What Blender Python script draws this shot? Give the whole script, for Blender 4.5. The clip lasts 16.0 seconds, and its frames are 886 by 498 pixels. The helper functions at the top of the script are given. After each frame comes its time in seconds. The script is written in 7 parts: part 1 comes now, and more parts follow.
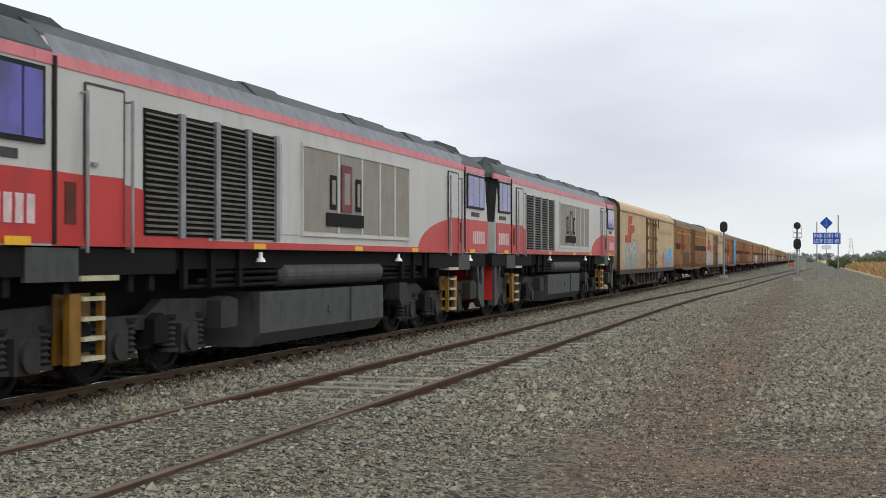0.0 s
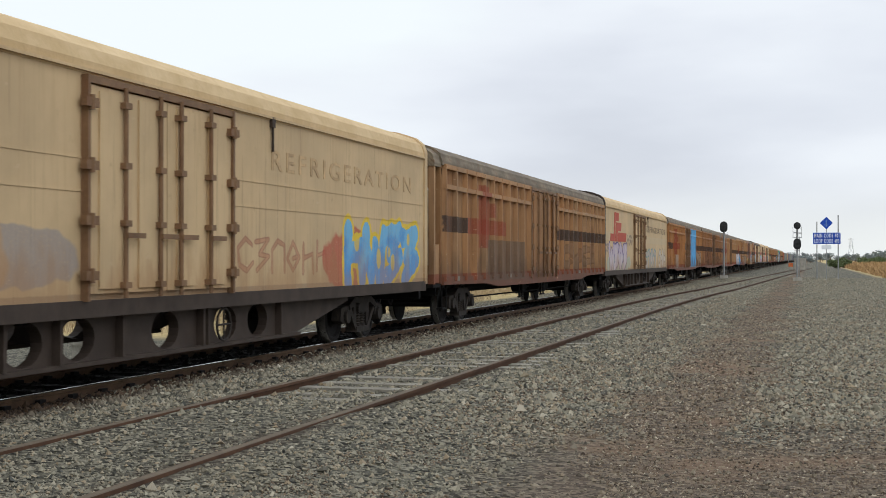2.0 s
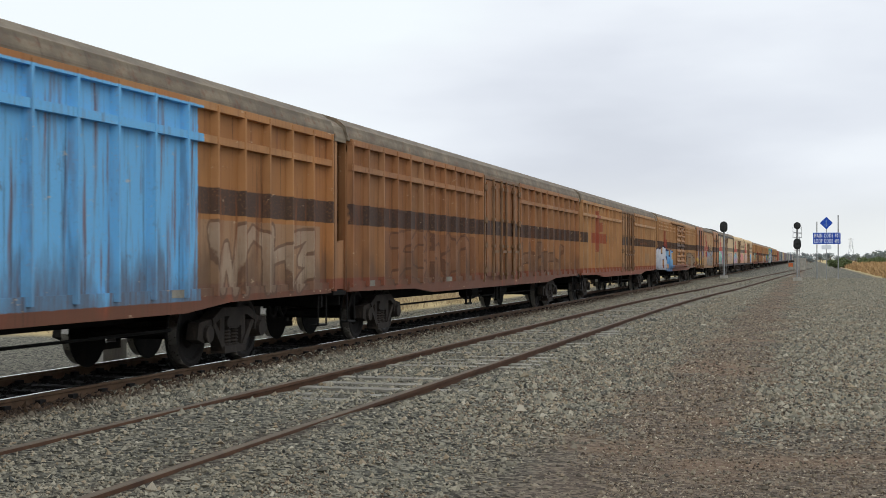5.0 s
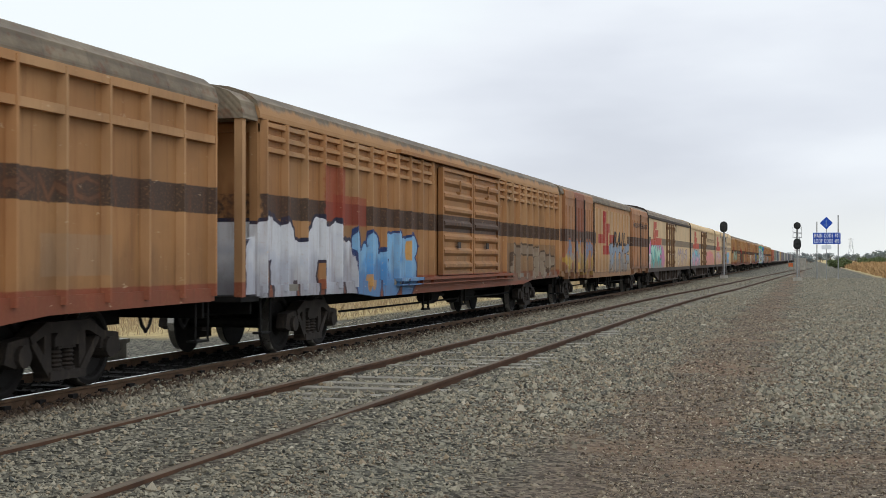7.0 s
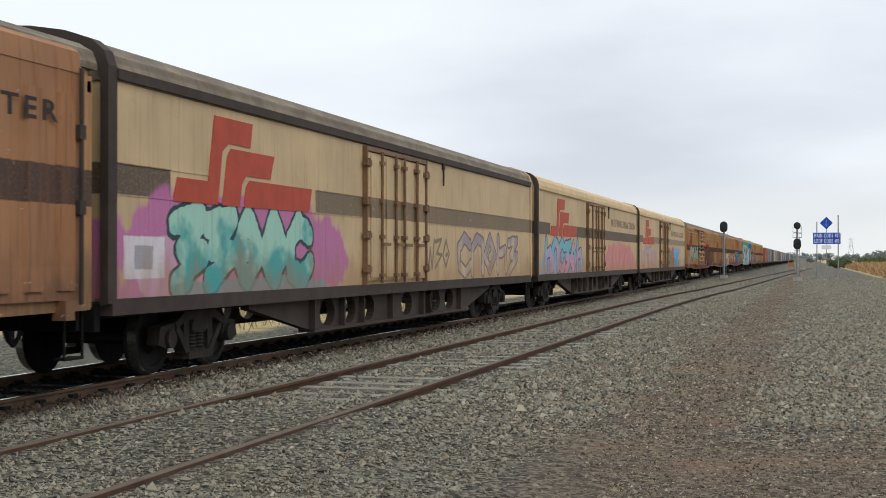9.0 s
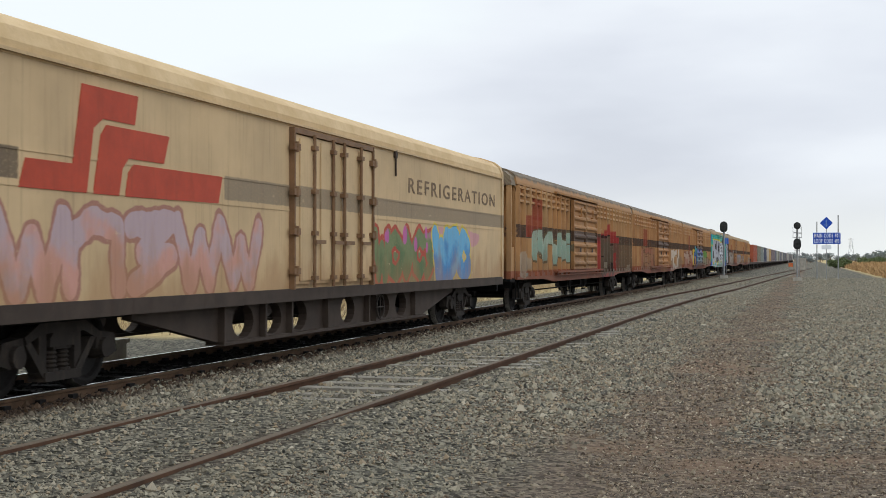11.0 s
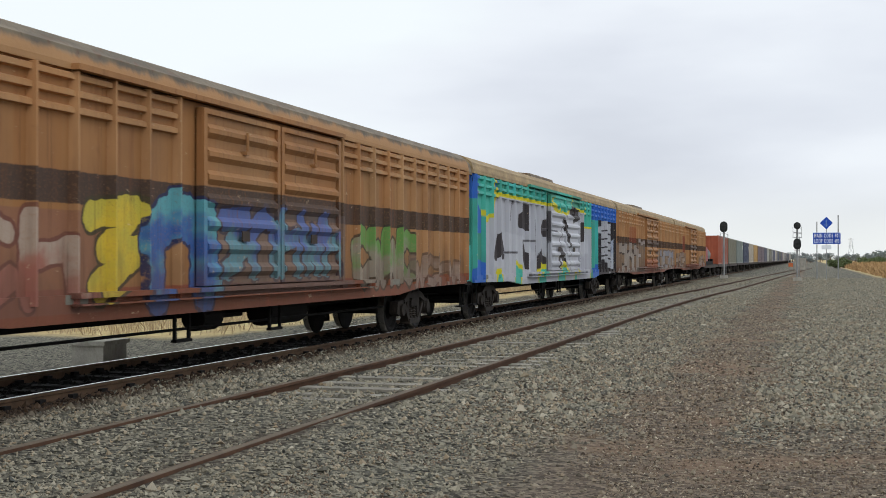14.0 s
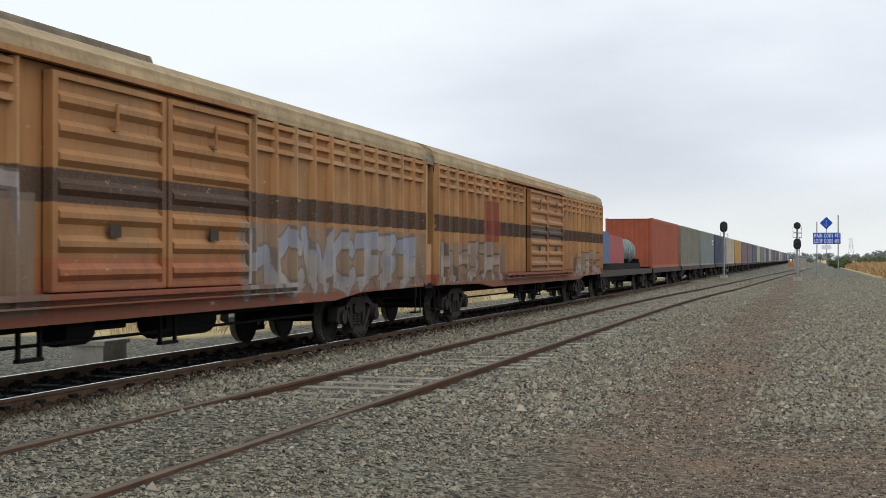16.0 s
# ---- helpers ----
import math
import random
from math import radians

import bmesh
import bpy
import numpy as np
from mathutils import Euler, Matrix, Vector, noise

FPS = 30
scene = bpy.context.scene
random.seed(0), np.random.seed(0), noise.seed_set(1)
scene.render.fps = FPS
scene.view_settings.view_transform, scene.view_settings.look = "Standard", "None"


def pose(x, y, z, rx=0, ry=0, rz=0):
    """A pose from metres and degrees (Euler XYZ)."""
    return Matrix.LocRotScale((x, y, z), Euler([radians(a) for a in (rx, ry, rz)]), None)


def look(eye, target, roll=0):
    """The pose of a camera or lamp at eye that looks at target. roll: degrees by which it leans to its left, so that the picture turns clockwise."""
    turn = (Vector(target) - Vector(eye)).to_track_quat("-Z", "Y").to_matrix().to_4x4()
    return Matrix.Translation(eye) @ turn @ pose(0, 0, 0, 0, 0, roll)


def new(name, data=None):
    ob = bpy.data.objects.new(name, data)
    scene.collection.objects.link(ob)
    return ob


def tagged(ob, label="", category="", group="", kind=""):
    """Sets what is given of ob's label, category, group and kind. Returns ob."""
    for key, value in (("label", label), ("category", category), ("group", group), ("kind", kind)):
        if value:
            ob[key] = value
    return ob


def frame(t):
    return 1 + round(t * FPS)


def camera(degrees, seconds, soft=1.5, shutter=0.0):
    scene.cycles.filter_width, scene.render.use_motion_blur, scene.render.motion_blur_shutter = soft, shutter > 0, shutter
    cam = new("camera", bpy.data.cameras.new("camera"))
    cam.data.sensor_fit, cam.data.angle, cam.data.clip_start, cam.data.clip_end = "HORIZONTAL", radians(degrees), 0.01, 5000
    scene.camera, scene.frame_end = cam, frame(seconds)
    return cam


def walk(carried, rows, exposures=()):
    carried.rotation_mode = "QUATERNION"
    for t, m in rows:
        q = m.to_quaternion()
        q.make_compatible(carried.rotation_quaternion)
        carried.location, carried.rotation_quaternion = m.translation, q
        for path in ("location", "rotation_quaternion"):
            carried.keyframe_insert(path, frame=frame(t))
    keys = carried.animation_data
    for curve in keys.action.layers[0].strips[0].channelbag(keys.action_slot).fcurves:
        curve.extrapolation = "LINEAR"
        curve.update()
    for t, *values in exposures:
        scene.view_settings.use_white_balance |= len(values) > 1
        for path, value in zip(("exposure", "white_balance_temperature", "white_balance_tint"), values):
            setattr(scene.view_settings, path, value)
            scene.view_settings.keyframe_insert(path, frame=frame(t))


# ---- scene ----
# A straight main line with a passing freight train, a loop beside it, seen from the trackside.
cam = camera(37.1, 16.0, soft=0.8, shutter=0.045)
EYE = (0.0, 0.0, 1.55)
AIM = (-math.sin(radians(15.5)), math.cos(radians(15.5)), EYE[2] + math.tan(radians(0.44)))
walk(cam, [(0.0, look(EYE, AIM)), (16.0, look(EYE, AIM))], exposures=[(0.0, 0.0), (16.0, 0.0)])

MAIN_X, MAIN_Z = -9.0, 0.07      # centre of the main line and its rail head
SPEED = 25.6                     # metres a second, towards the camera


# ---------------------------------------------------------------- light
class Nodes:
    """Short names for building a node tree."""

    def __init__(self, tree):
        self.t = tree
        tree.nodes.clear()

    def put(self, kind, **sockets):
        n = self.t.nodes.new(kind)
        for k, v in sockets.items():
            self.feed(n.inputs[k.replace("_", " ")], v)
        return n

    def feed(self, socket, v):
        if isinstance(v, bpy.types.NodeSocket):
            self.t.links.new(v, socket)
        elif isinstance(v, (tuple, list)) and len(v) == 3 and socket.type == "RGBA":
            socket.default_value = (*v, 1)
        else:
            socket.default_value = v

    def math(self, op, a, b=0.0, clamp=False):
        n = self.t.nodes.new("ShaderNodeMath")
        n.operation, n.use_clamp = op, clamp
        self.feed(n.inputs[0], a), self.feed(n.inputs[1], b)
        return n.outputs[0]

    def mix(self, fac, a, b, blend="MIX"):
        n = self.t.nodes.new("ShaderNodeMix")
        n.data_type, n.blend_type = "RGBA", blend
        self.feed(n.inputs[0], fac), self.feed(n.inputs[6], a), self.feed(n.inputs[7], b)
        return n.outputs[2]

    def step(self, v, lo, hi):
        n = self.t.nodes.new("ShaderNodeMapRange")
        n.interpolation_type = "SMOOTHSTEP"
        self.feed(n.inputs[0], v), self.feed(n.inputs[1], lo), self.feed(n.inputs[2], hi)
        return n.outputs[0]

    def vec(self, op, a, b=(0.0, 0.0, 0.0)):
        n = self.t.nodes.new("ShaderNodeVectorMath")
        n.operation = op
        self.feed(n.inputs[0], a)
        if op == "SCALE":
            self.feed(n.inputs["Scale"], b)
        elif op != "LENGTH":
            self.feed(n.inputs[1], b)
        return n.outputs["Value"] if op in ("LENGTH", "DISTANCE", "DOT_PRODUCT") else n.outputs["Vector"]

    def use(self, group, **values):
        n = self.t.nodes.new("ShaderNodeGroup")
        n.node_tree = group
        for k, v in values.items():
            self.feed(n.inputs[k], v)
        return n.outputs[0]

    def coords(self):
        return self.t.nodes.new("ShaderNodeTexCoord").outputs["Object"]

    def stretch(self, v, scale, shift=(0, 0, 0)):
        n = self.t.nodes.new("ShaderNodeMapping")
        self.feed(n.inputs[0], v)
        n.inputs["Scale"].default_value, n.inputs["Location"].default_value = scale, shift
        return n.outputs[0]

    def noise(self, v, scale, detail=4.0, rough=0.55):
        n = self.t.nodes.new("ShaderNodeTexNoise")
        self.feed(n.inputs["Vector"], v)
        n.inputs["Scale"].default_value, n.inputs["Detail"].default_value, n.inputs["Roughness"].default_value = scale, detail, rough
        return n.outputs["Fac"]

    def cells(self, v, scale, feature="F1"):
        n = self.t.nodes.new("ShaderNodeTexVoronoi")
        n.feature = feature
        self.feed(n.inputs["Vector"], v)
        n.inputs["Scale"].default_value = scale
        return n

    def split(self, v):
        n = self.t.nodes.new("ShaderNodeSeparateXYZ")
        self.feed(n.inputs[0], v)
        return n.outputs

    def ramp(self, v, stops):
        n = self.t.nodes.new("ShaderNodeValToRGB")
        self.feed(n.inputs[0], v)
        e = n.color_ramp.elements
        while len(e) < len(stops):
            e.new(0.5)
        for k, (p, c) in zip(e, stops):
            k.position, k.color = p, (*c, 1)
        return n.outputs[0]

    def surface(self, colour, rough=0.6, metal=0.0, bump=None, strength=0.3, distance=0.01, spec=0.3):
        b = self.t.nodes.new("ShaderNodeBsdfPrincipled")
        self.feed(b.inputs["Base Color"], colour), self.feed(b.inputs["Roughness"], rough), self.feed(b.inputs["Metallic"], metal)
        b.inputs["Specular IOR Level"].default_value = spec
        if bump is not None:
            n = self.t.nodes.new("ShaderNodeBump")
            n.inputs["Strength"].default_value, n.inputs["Distance"].default_value = strength, distance
            self.feed(n.inputs["Height"], bump)
            self.feed(b.inputs["Normal"], n.outputs[0])
        out = self.t.nodes.new("ShaderNodeOutputMaterial")
        self.feed(out.inputs[0], b.outputs[0])


def node_group(name, inputs, build, out="Float"):
    """A reusable group with one output."""
    g = bpy.data.node_groups.new(name, "ShaderNodeTree")
    for nm, kind in inputs:
        g.interface.new_socket(nm, in_out="INPUT", socket_type="NodeSocket" + kind)
    g.interface.new_socket("Out", in_out="OUTPUT", socket_type="NodeSocket" + out)
    n = Nodes(g)
    made = build(n, g.nodes.new("NodeGroupInput").outputs)
    n.feed(g.nodes.new("NodeGroupOutput").inputs[0], made)
    return g


def stroke_group(n, i):
    """Carries (y, z, least distance so far) from stroke to stroke."""
    y, z, before = n.split(i["P"])
    pa = n.vec("SUBTRACT", n.vec("MULTIPLY", i["P"], (1, 1, 0)), i["A"])
    h = n.math("ADD", n.vec("DOT_PRODUCT", pa, i["Along"]), 0.0, True)
    d = n.math("MINIMUM", before, n.vec("DISTANCE", pa, n.vec("SCALE", i["D"], h)))
    return n.put("ShaderNodeCombineXYZ", X=y, Y=z, Z=d).outputs[0]


def field_group(n, i):
    y, z, _ = n.split(i["P"])
    y0, z0, _ = n.split(i["Low"])
    y1, z1, _ = n.split(i["High"])
    a = n.math("MINIMUM", n.math("SUBTRACT", y, y0), n.math("SUBTRACT", y1, y))
    b = n.math("MINIMUM", n.math("SUBTRACT", z, z0), n.math("SUBTRACT", z1, z))
    return n.step(n.math("MINIMUM", a, b), -0.01, 0.01)


def blob_group(n, i):
    r = n.vec("LENGTH", n.vec("DIVIDE", n.vec("SUBTRACT", i["P"], i["Mid"]), i["Half"]))
    w = n.noise(n.vec("ADD", i["P"], i["Seed"]), 1.4, 2)
    return n.step(n.math("ADD", r, n.math("MULTIPLY", n.math("SUBTRACT", w, 0.5), 0.9)), 1.0, 0.9)


def rgb(r, g, b, k=1.0):
    """Linear colour from 0..255 display values, times k."""
    return tuple(k * ((c / 255 + 0.055) / 1.055) ** 2.4 if c > 10 else k * c / 3295 for c in (r, g, b))


def make_world():
    w = bpy.data.worlds.new("overcast_sky")
    scene.world = w
    w.use_nodes = True
    n = Nodes(w.node_tree)
    d = n.t.nodes.new("ShaderNodeTexCoord").outputs["Generated"]
    up = n.split(d)[2]
    sky = n.put("ShaderNodeTexSky")
    sky.sky_type, sky.sun_disc, sky.sun_elevation, sky.sun_rotation = "NISHITA", False, radians(50), radians(200)
    # a cloud deck: bright towards the left, with soft grey rolls lower down
    x = n.split(d)[0]
    roll = n.noise(n.stretch(d, (1.0, 1.0, 4.0), (0.31, 0.1, 0.0)), 1.9, 2.5, 0.45)
    wisp = n.noise(n.stretch(d, (1, 1, 3.4), (3.3, 1, 0)), 5.0, 4.0, 0.5)
    shade = n.math("ADD", n.math("MULTIPLY", roll, 0.56), n.math("MULTIPLY", wisp, 0.3))
    shade = n.math("ADD", shade, n.math("MULTIPLY", n.step(x, -0.02, -0.62), 0.24))
    shade = n.math("ADD", shade, n.math("MULTIPLY", n.step(up, 0.10, 0.24), 0.10))
    tone = n.ramp(shade, [(0.36, rgb(206, 211, 221)), (0.45, rgb(219, 224, 233)), (0.54, rgb(231, 236, 243)), (0.64, rgb(238, 245, 248))])
    haze = n.step(up, 0.075, 0.0)
    tone = n.mix(n.math("MULTIPLY", haze, 0.8), tone, rgb(236, 240, 238))
    lift = n.math("ADD", 1.0, n.math("MULTIPLY", n.step(up, 0.2, 0.9), SKY_ZENITH))
    clouds = n.put("ShaderNodeBackground", Color=tone, Strength=n.math("MULTIPLY", lift, SKY_LEVEL))
    blue = n.put("ShaderNodeBackground", Color=sky.outputs[0], Strength=0.08)
    both = n.put("ShaderNodeMixShader", Fac=0.93)
    n.t.links.new(blue.outputs[0], both.inputs[1]), n.t.links.new(clouds.outputs[0], both.inputs[2])
    out = n.t.nodes.new("ShaderNodeOutputWorld")
    n.t.links.new(both.outputs[0], out.inputs[0])
    sun = new("sun", bpy.data.lights.new("sun", "SUN"))
    sun.data.energy, sun.data.angle, sun.data.color = 0.5, radians(40), (1.0, 0.96, 0.9)
    sun.matrix_world = look((30, -20, 45), (-8, 20, 0))


SKY_LEVEL, SKY_ZENITH = 1.12, 0.42
make_world()

# ---------------------------------------------------------------- materials
MATS = {}


def material(name, build):
    if name not in MATS:
        m = MATS[name] = bpy.data.materials.new(name)
        m.use_nodes = True
        build(Nodes(m.node_tree))
    return MATS[name]


def plain(name, colour, rough=0.6, metal=0.0, vary=0.25, scale=3.0, dirt=(0.05, 0.04, 0.03), dirty=0.3, grain=40.0):
    """Paint or metal with two scales of variation and some dirt."""
    def build(n):
        c = n.coords()
        big, fine = n.noise(c, scale, 5), n.noise(c, grain, 3)
        f = n.math("ADD", n.math("MULTIPLY", big, 0.7), n.math("MULTIPLY", fine, 0.3))
        tone = n.mix(n.step(f, 0.3, 0.7), tuple(x * (1 - vary) for x in colour), tuple(min(1, x * (1 + vary)) for x in colour))
        tone = n.mix(n.math("MULTIPLY", n.step(n.noise(n.stretch(c, (1, 1, 0.25)), scale * 2.3, 6, 0.65), 0.5, 0.75), dirty), tone, dirt)
        n.surface(tone, n.math("ADD", rough - 0.1, n.math("MULTIPLY", fine, 0.2)), metal, fine, 0.15, 0.004)
    return material(name, build)


OCHRE = rgb(178, 136, 94)
CREAM = rgb(216, 188, 146)
RUST = rgb(110, 68, 44)
REDOX = rgb(134, 62, 46, 1.1)
BLACK = rgb(52, 46, 46)
LOGO = rgb(168, 66, 44, 1.1)


PAINTS = {}
STROKE = node_group("stroke_distance", [("P", "Vector"), ("A", "Vector"), ("Along", "Vector"), ("D", "Vector")], stroke_group, "Vector")
FIELD = node_group("painted_field", [("P", "Vector"), ("Low", "Vector"), ("High", "Vector")], field_group)
BLOB = node_group("sprayed_patch", [("P", "Vector"), ("Mid", "Vector"), ("Half", "Vector"), ("Seed", "Vector")], blob_group)


def lit_rib_paint(paint):
    """The same livery on raised ribs and rails: cleaner than the bays, and paled to look lit."""
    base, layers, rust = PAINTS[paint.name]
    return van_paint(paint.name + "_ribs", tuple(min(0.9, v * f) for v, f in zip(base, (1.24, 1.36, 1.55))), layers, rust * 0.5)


LETTERS = {"N": [[(0, 0), (0.05, 1), (0.6, 0), (0.65, 1)]], "H": [[(0.05, 0), (0, 1)], [(0.6, 0), (0.65, 1)], [(0.05, 0.5), (0.6, 0.5)]],
           "O": [[(0.3, 0), (0.03, 0.25), (0.03, 0.75), (0.33, 1), (0.62, 0.75), (0.62, 0.25), (0.3, 0)]], "Y": [[(0, 1), (0.3, 0.5), (0.65, 1)], [(0.3, 0.5), (0.3, 0)]],
           "R": [[(0.03, 0), (0.03, 1), (0.5, 0.95), (0.55, 0.6), (0.05, 0.5), (0.65, 0)]], "A": [[(0, 0), (0.3, 1), (0.65, 0)], [(0.12, 0.36), (0.53, 0.36)]]}
# letter-like sprayed forms that spell nothing
FORMS = [[[(0.05, 0), (0.05, 0.7), (0.3, 1), (0.6, 0.85), (0.62, 0)]], [[(0.62, 0.8), (0.35, 1), (0.05, 0.7), (0.1, 0.2), (0.4, 0), (0.65, 0.25)]],
         [[(0.05, 0.9), (0.6, 1), (0.2, 0.5), (0.62, 0.45), (0.1, 0)]], [[(0.1, 1), (0.08, 0)], [(0.1, 0.5), (0.55, 0.65), (0.6, 0)]],
         [[(0, 1), (0.2, 0), (0.35, 0.7), (0.5, 0), (0.68, 1)]], [[(0.3, 0.05), (0.02, 0.45), (0.3, 1), (0.6, 0.5), (0.3, 0.05)], [(0.3, 0.45), (0.45, 0.5)]]]


def sprayed_forms(what, y0, y1, z0, z1):
    """Strokes (y, z, y, z) of a sprayed row: known letters, a seed and a count for nameless forms, or unit polylines."""
    if isinstance(what, str):
        row = [LETTERS[ch] for ch in what]
    elif isinstance(what, tuple):
        rs = random.Random(what[0])
        row = [rs.choice(FORMS) for _ in range(what[1])]
    else:
        row = None
    out = []
    cells = [(what, 0.0, 1.0)] if row is None else [(f, i / len(row), 0.92 / len(row) / 0.65) for i, f in enumerate(row)]
    rs = random.Random(len(cells))
    for lines, u0, k in cells:
        lift = 0.0 if row is None or isinstance(what, str) else rs.uniform(-0.07, 0.07)
        for line in lines:
            pts = [(y0 + (y1 - y0) * (u0 + k * a), z0 + (z1 - z0) * (b + lift)) for a, b in line]
            out += [(*p, *q) for p, q in zip(pts, pts[1:])]
    return out


def van_paint(name, base, layers, rust=0.5, second=None):
    """Weathered wagon paint. layers, each with y0, y1, z0, z1 after its kind:
    ('box', ..., colour, strength): a painted field with worn edges; ('blob', ..., colour, strength): a rounded patch of overspray;
    ('spray', ..., forms, fill, fill2, line, pen, ring, strength): a row of fat outlined letter-like strokes."""
    PAINTS[name] = (base, layers, rust)
    smooth = base == CREAM   # flat insulated panels, not ribbed steel

    def build(n):
        c = n.coords()
        x, y, z = n.split(c)
        wob = n.noise(c, 9.0, 4)
        big = n.noise(c, 0.7, 5)
        streak = n.noise(n.stretch(c, (1.5, 5.0, 0.35)), 2.2, 6, 0.6)
        fine = n.noise(c, 30.0, 4)
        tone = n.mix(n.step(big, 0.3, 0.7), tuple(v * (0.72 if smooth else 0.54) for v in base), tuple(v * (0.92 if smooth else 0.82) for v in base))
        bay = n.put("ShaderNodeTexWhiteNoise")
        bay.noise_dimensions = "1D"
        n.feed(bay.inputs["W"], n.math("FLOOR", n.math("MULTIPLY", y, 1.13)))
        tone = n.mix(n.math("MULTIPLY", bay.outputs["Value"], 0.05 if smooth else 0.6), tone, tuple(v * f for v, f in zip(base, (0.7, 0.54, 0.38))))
        if second:
            tone = n.mix(n.step(streak, 0.42, 0.62), tone, second)
        dy = n.math("ADD", y, n.math("MULTIPLY", n.math("SUBTRACT", wob, 0.5), 0.06))
        dz = n.math("ADD", z, n.math("MULTIPLY", n.math("SUBTRACT", wob, 0.5), 0.025))
        worn = n.math("ADD", 0.72, n.math("MULTIPLY", n.step(fine, 0.3, 0.5), 0.28))
        side = n.put("ShaderNodeCombineXYZ", X=dy, Y=dz, Z=0.0).outputs[0]
        for k, lay in enumerate(layers):
            kind, y0, y1, z0, z1 = lay[:5]
            if kind == "box":
                m = n.use(FIELD, P=side, Low=(y0, z0, 0), High=(y1, z1, 0))
                tone = n.mix(n.math("MULTIPLY", m, n.math("MULTIPLY", worn, lay[6]), True), tone, lay[5])
            elif kind == "blob":
                m = n.use(BLOB, P=side, Mid=((y0 + y1) / 2, (z0 + z1) / 2, 0), Half=((y1 - y0) / 2, (z1 - z0) / 2, 1), Seed=(0, 0, k * 3.1))
                tone = n.mix(n.math("MULTIPLY", m, n.math("MULTIPLY", worn, lay[6]), True), tone, lay[5])
            else:
                forms, fill, fill2, line, pen, ring, strength = lay[5:12]
                at = n.put("ShaderNodeCombineXYZ", X=dy, Y=dz, Z=9.0).outputs[0]
                for ay, az, by, bz in sprayed_forms(forms, y0, y1, z0, z1):
                    ly, lz = by - ay, bz - az
                    dd = ly * ly + lz * lz
                    at = n.use(STROKE, P=at, A=(ay, az, 0), Along=(ly / dd, lz / dd, 0), D=(ly, lz, 0))
                d = n.math("ADD", n.split(at)[2], n.math("MULTIPLY", n.math("SUBTRACT", n.noise(side, 2.2, 2), 0.5), pen * 1.1))
                mixed = n.step(n.math("ADD", n.noise(side, 1.3, 3), n.math("MULTIPLY", n.math("SUBTRACT", z, (z0 + z1) / 2), 0.35)), 0.42, 0.6)
                body = n.mix(n.step(d, pen, pen - 0.015), line, n.mix(mixed, fill, fill2))
                m = n.math("MULTIPLY", n.step(d, pen + ring, pen + ring - 0.02), n.math("MULTIPLY", worn, strength), True)
                tone = n.mix(m, tone, body)
        # rust bleeding down, grime above the sill, thin dark runs, chips and scratches
        tone = n.mix(n.math("MULTIPLY", n.step(streak, 0.5, 0.72), rust * (0.5 if smooth else 0.95)), tone, n.mix(big, rgb(104, 60, 38), rgb(138, 88, 52)))
        soil = n.math("ADD", z, n.math("MULTIPLY", n.math("SUBTRACT", n.noise(n.stretch(c, (1, 1.6, 0.5), (4, 1, 2)), 1.4, 5, 0.6), 0.5), 2.4))
        tone = n.mix(n.math("MULTIPLY", n.step(soil, 1.7, 0.95), 0.5 if smooth else min(0.7, rust)), tone, rgb(156, 116, 78) if smooth else rgb(86, 66, 52))
        drip = n.noise(n.stretch(c, (1.0, 9.0, 0.22), (2, 7, 1)), 1.7, 4, 0.6)
        tone = n.mix(n.math("MULTIPLY", n.step(drip, 0.57, 0.7), rust * 0.9), tone, rgb(72, 48, 36))
        tone = n.mix(n.math("MULTIPLY", n.step(n.noise(c, 3.5, 7, 0.7), 0.6, 0.72), rust * 0.7), tone, rgb(88, 60, 42))
        tone = n.mix(n.math("MULTIPLY", n.step(n.noise(n.stretch(c, (1, 0.5, 1.4), (9, 3, 5)), 7.0, 5, 0.7), 0.64, 0.7), 0.5), tone, rgb(206, 182, 148))
        n.surface(tone, n.math("ADD", 0.5, n.math("MULTIPLY", big, 0.3)), 0.0, n.math("ADD", n.math("MULTIPLY", fine, 0.3), streak), 0.16, 0.012, 0.25)
    return material(name, build)


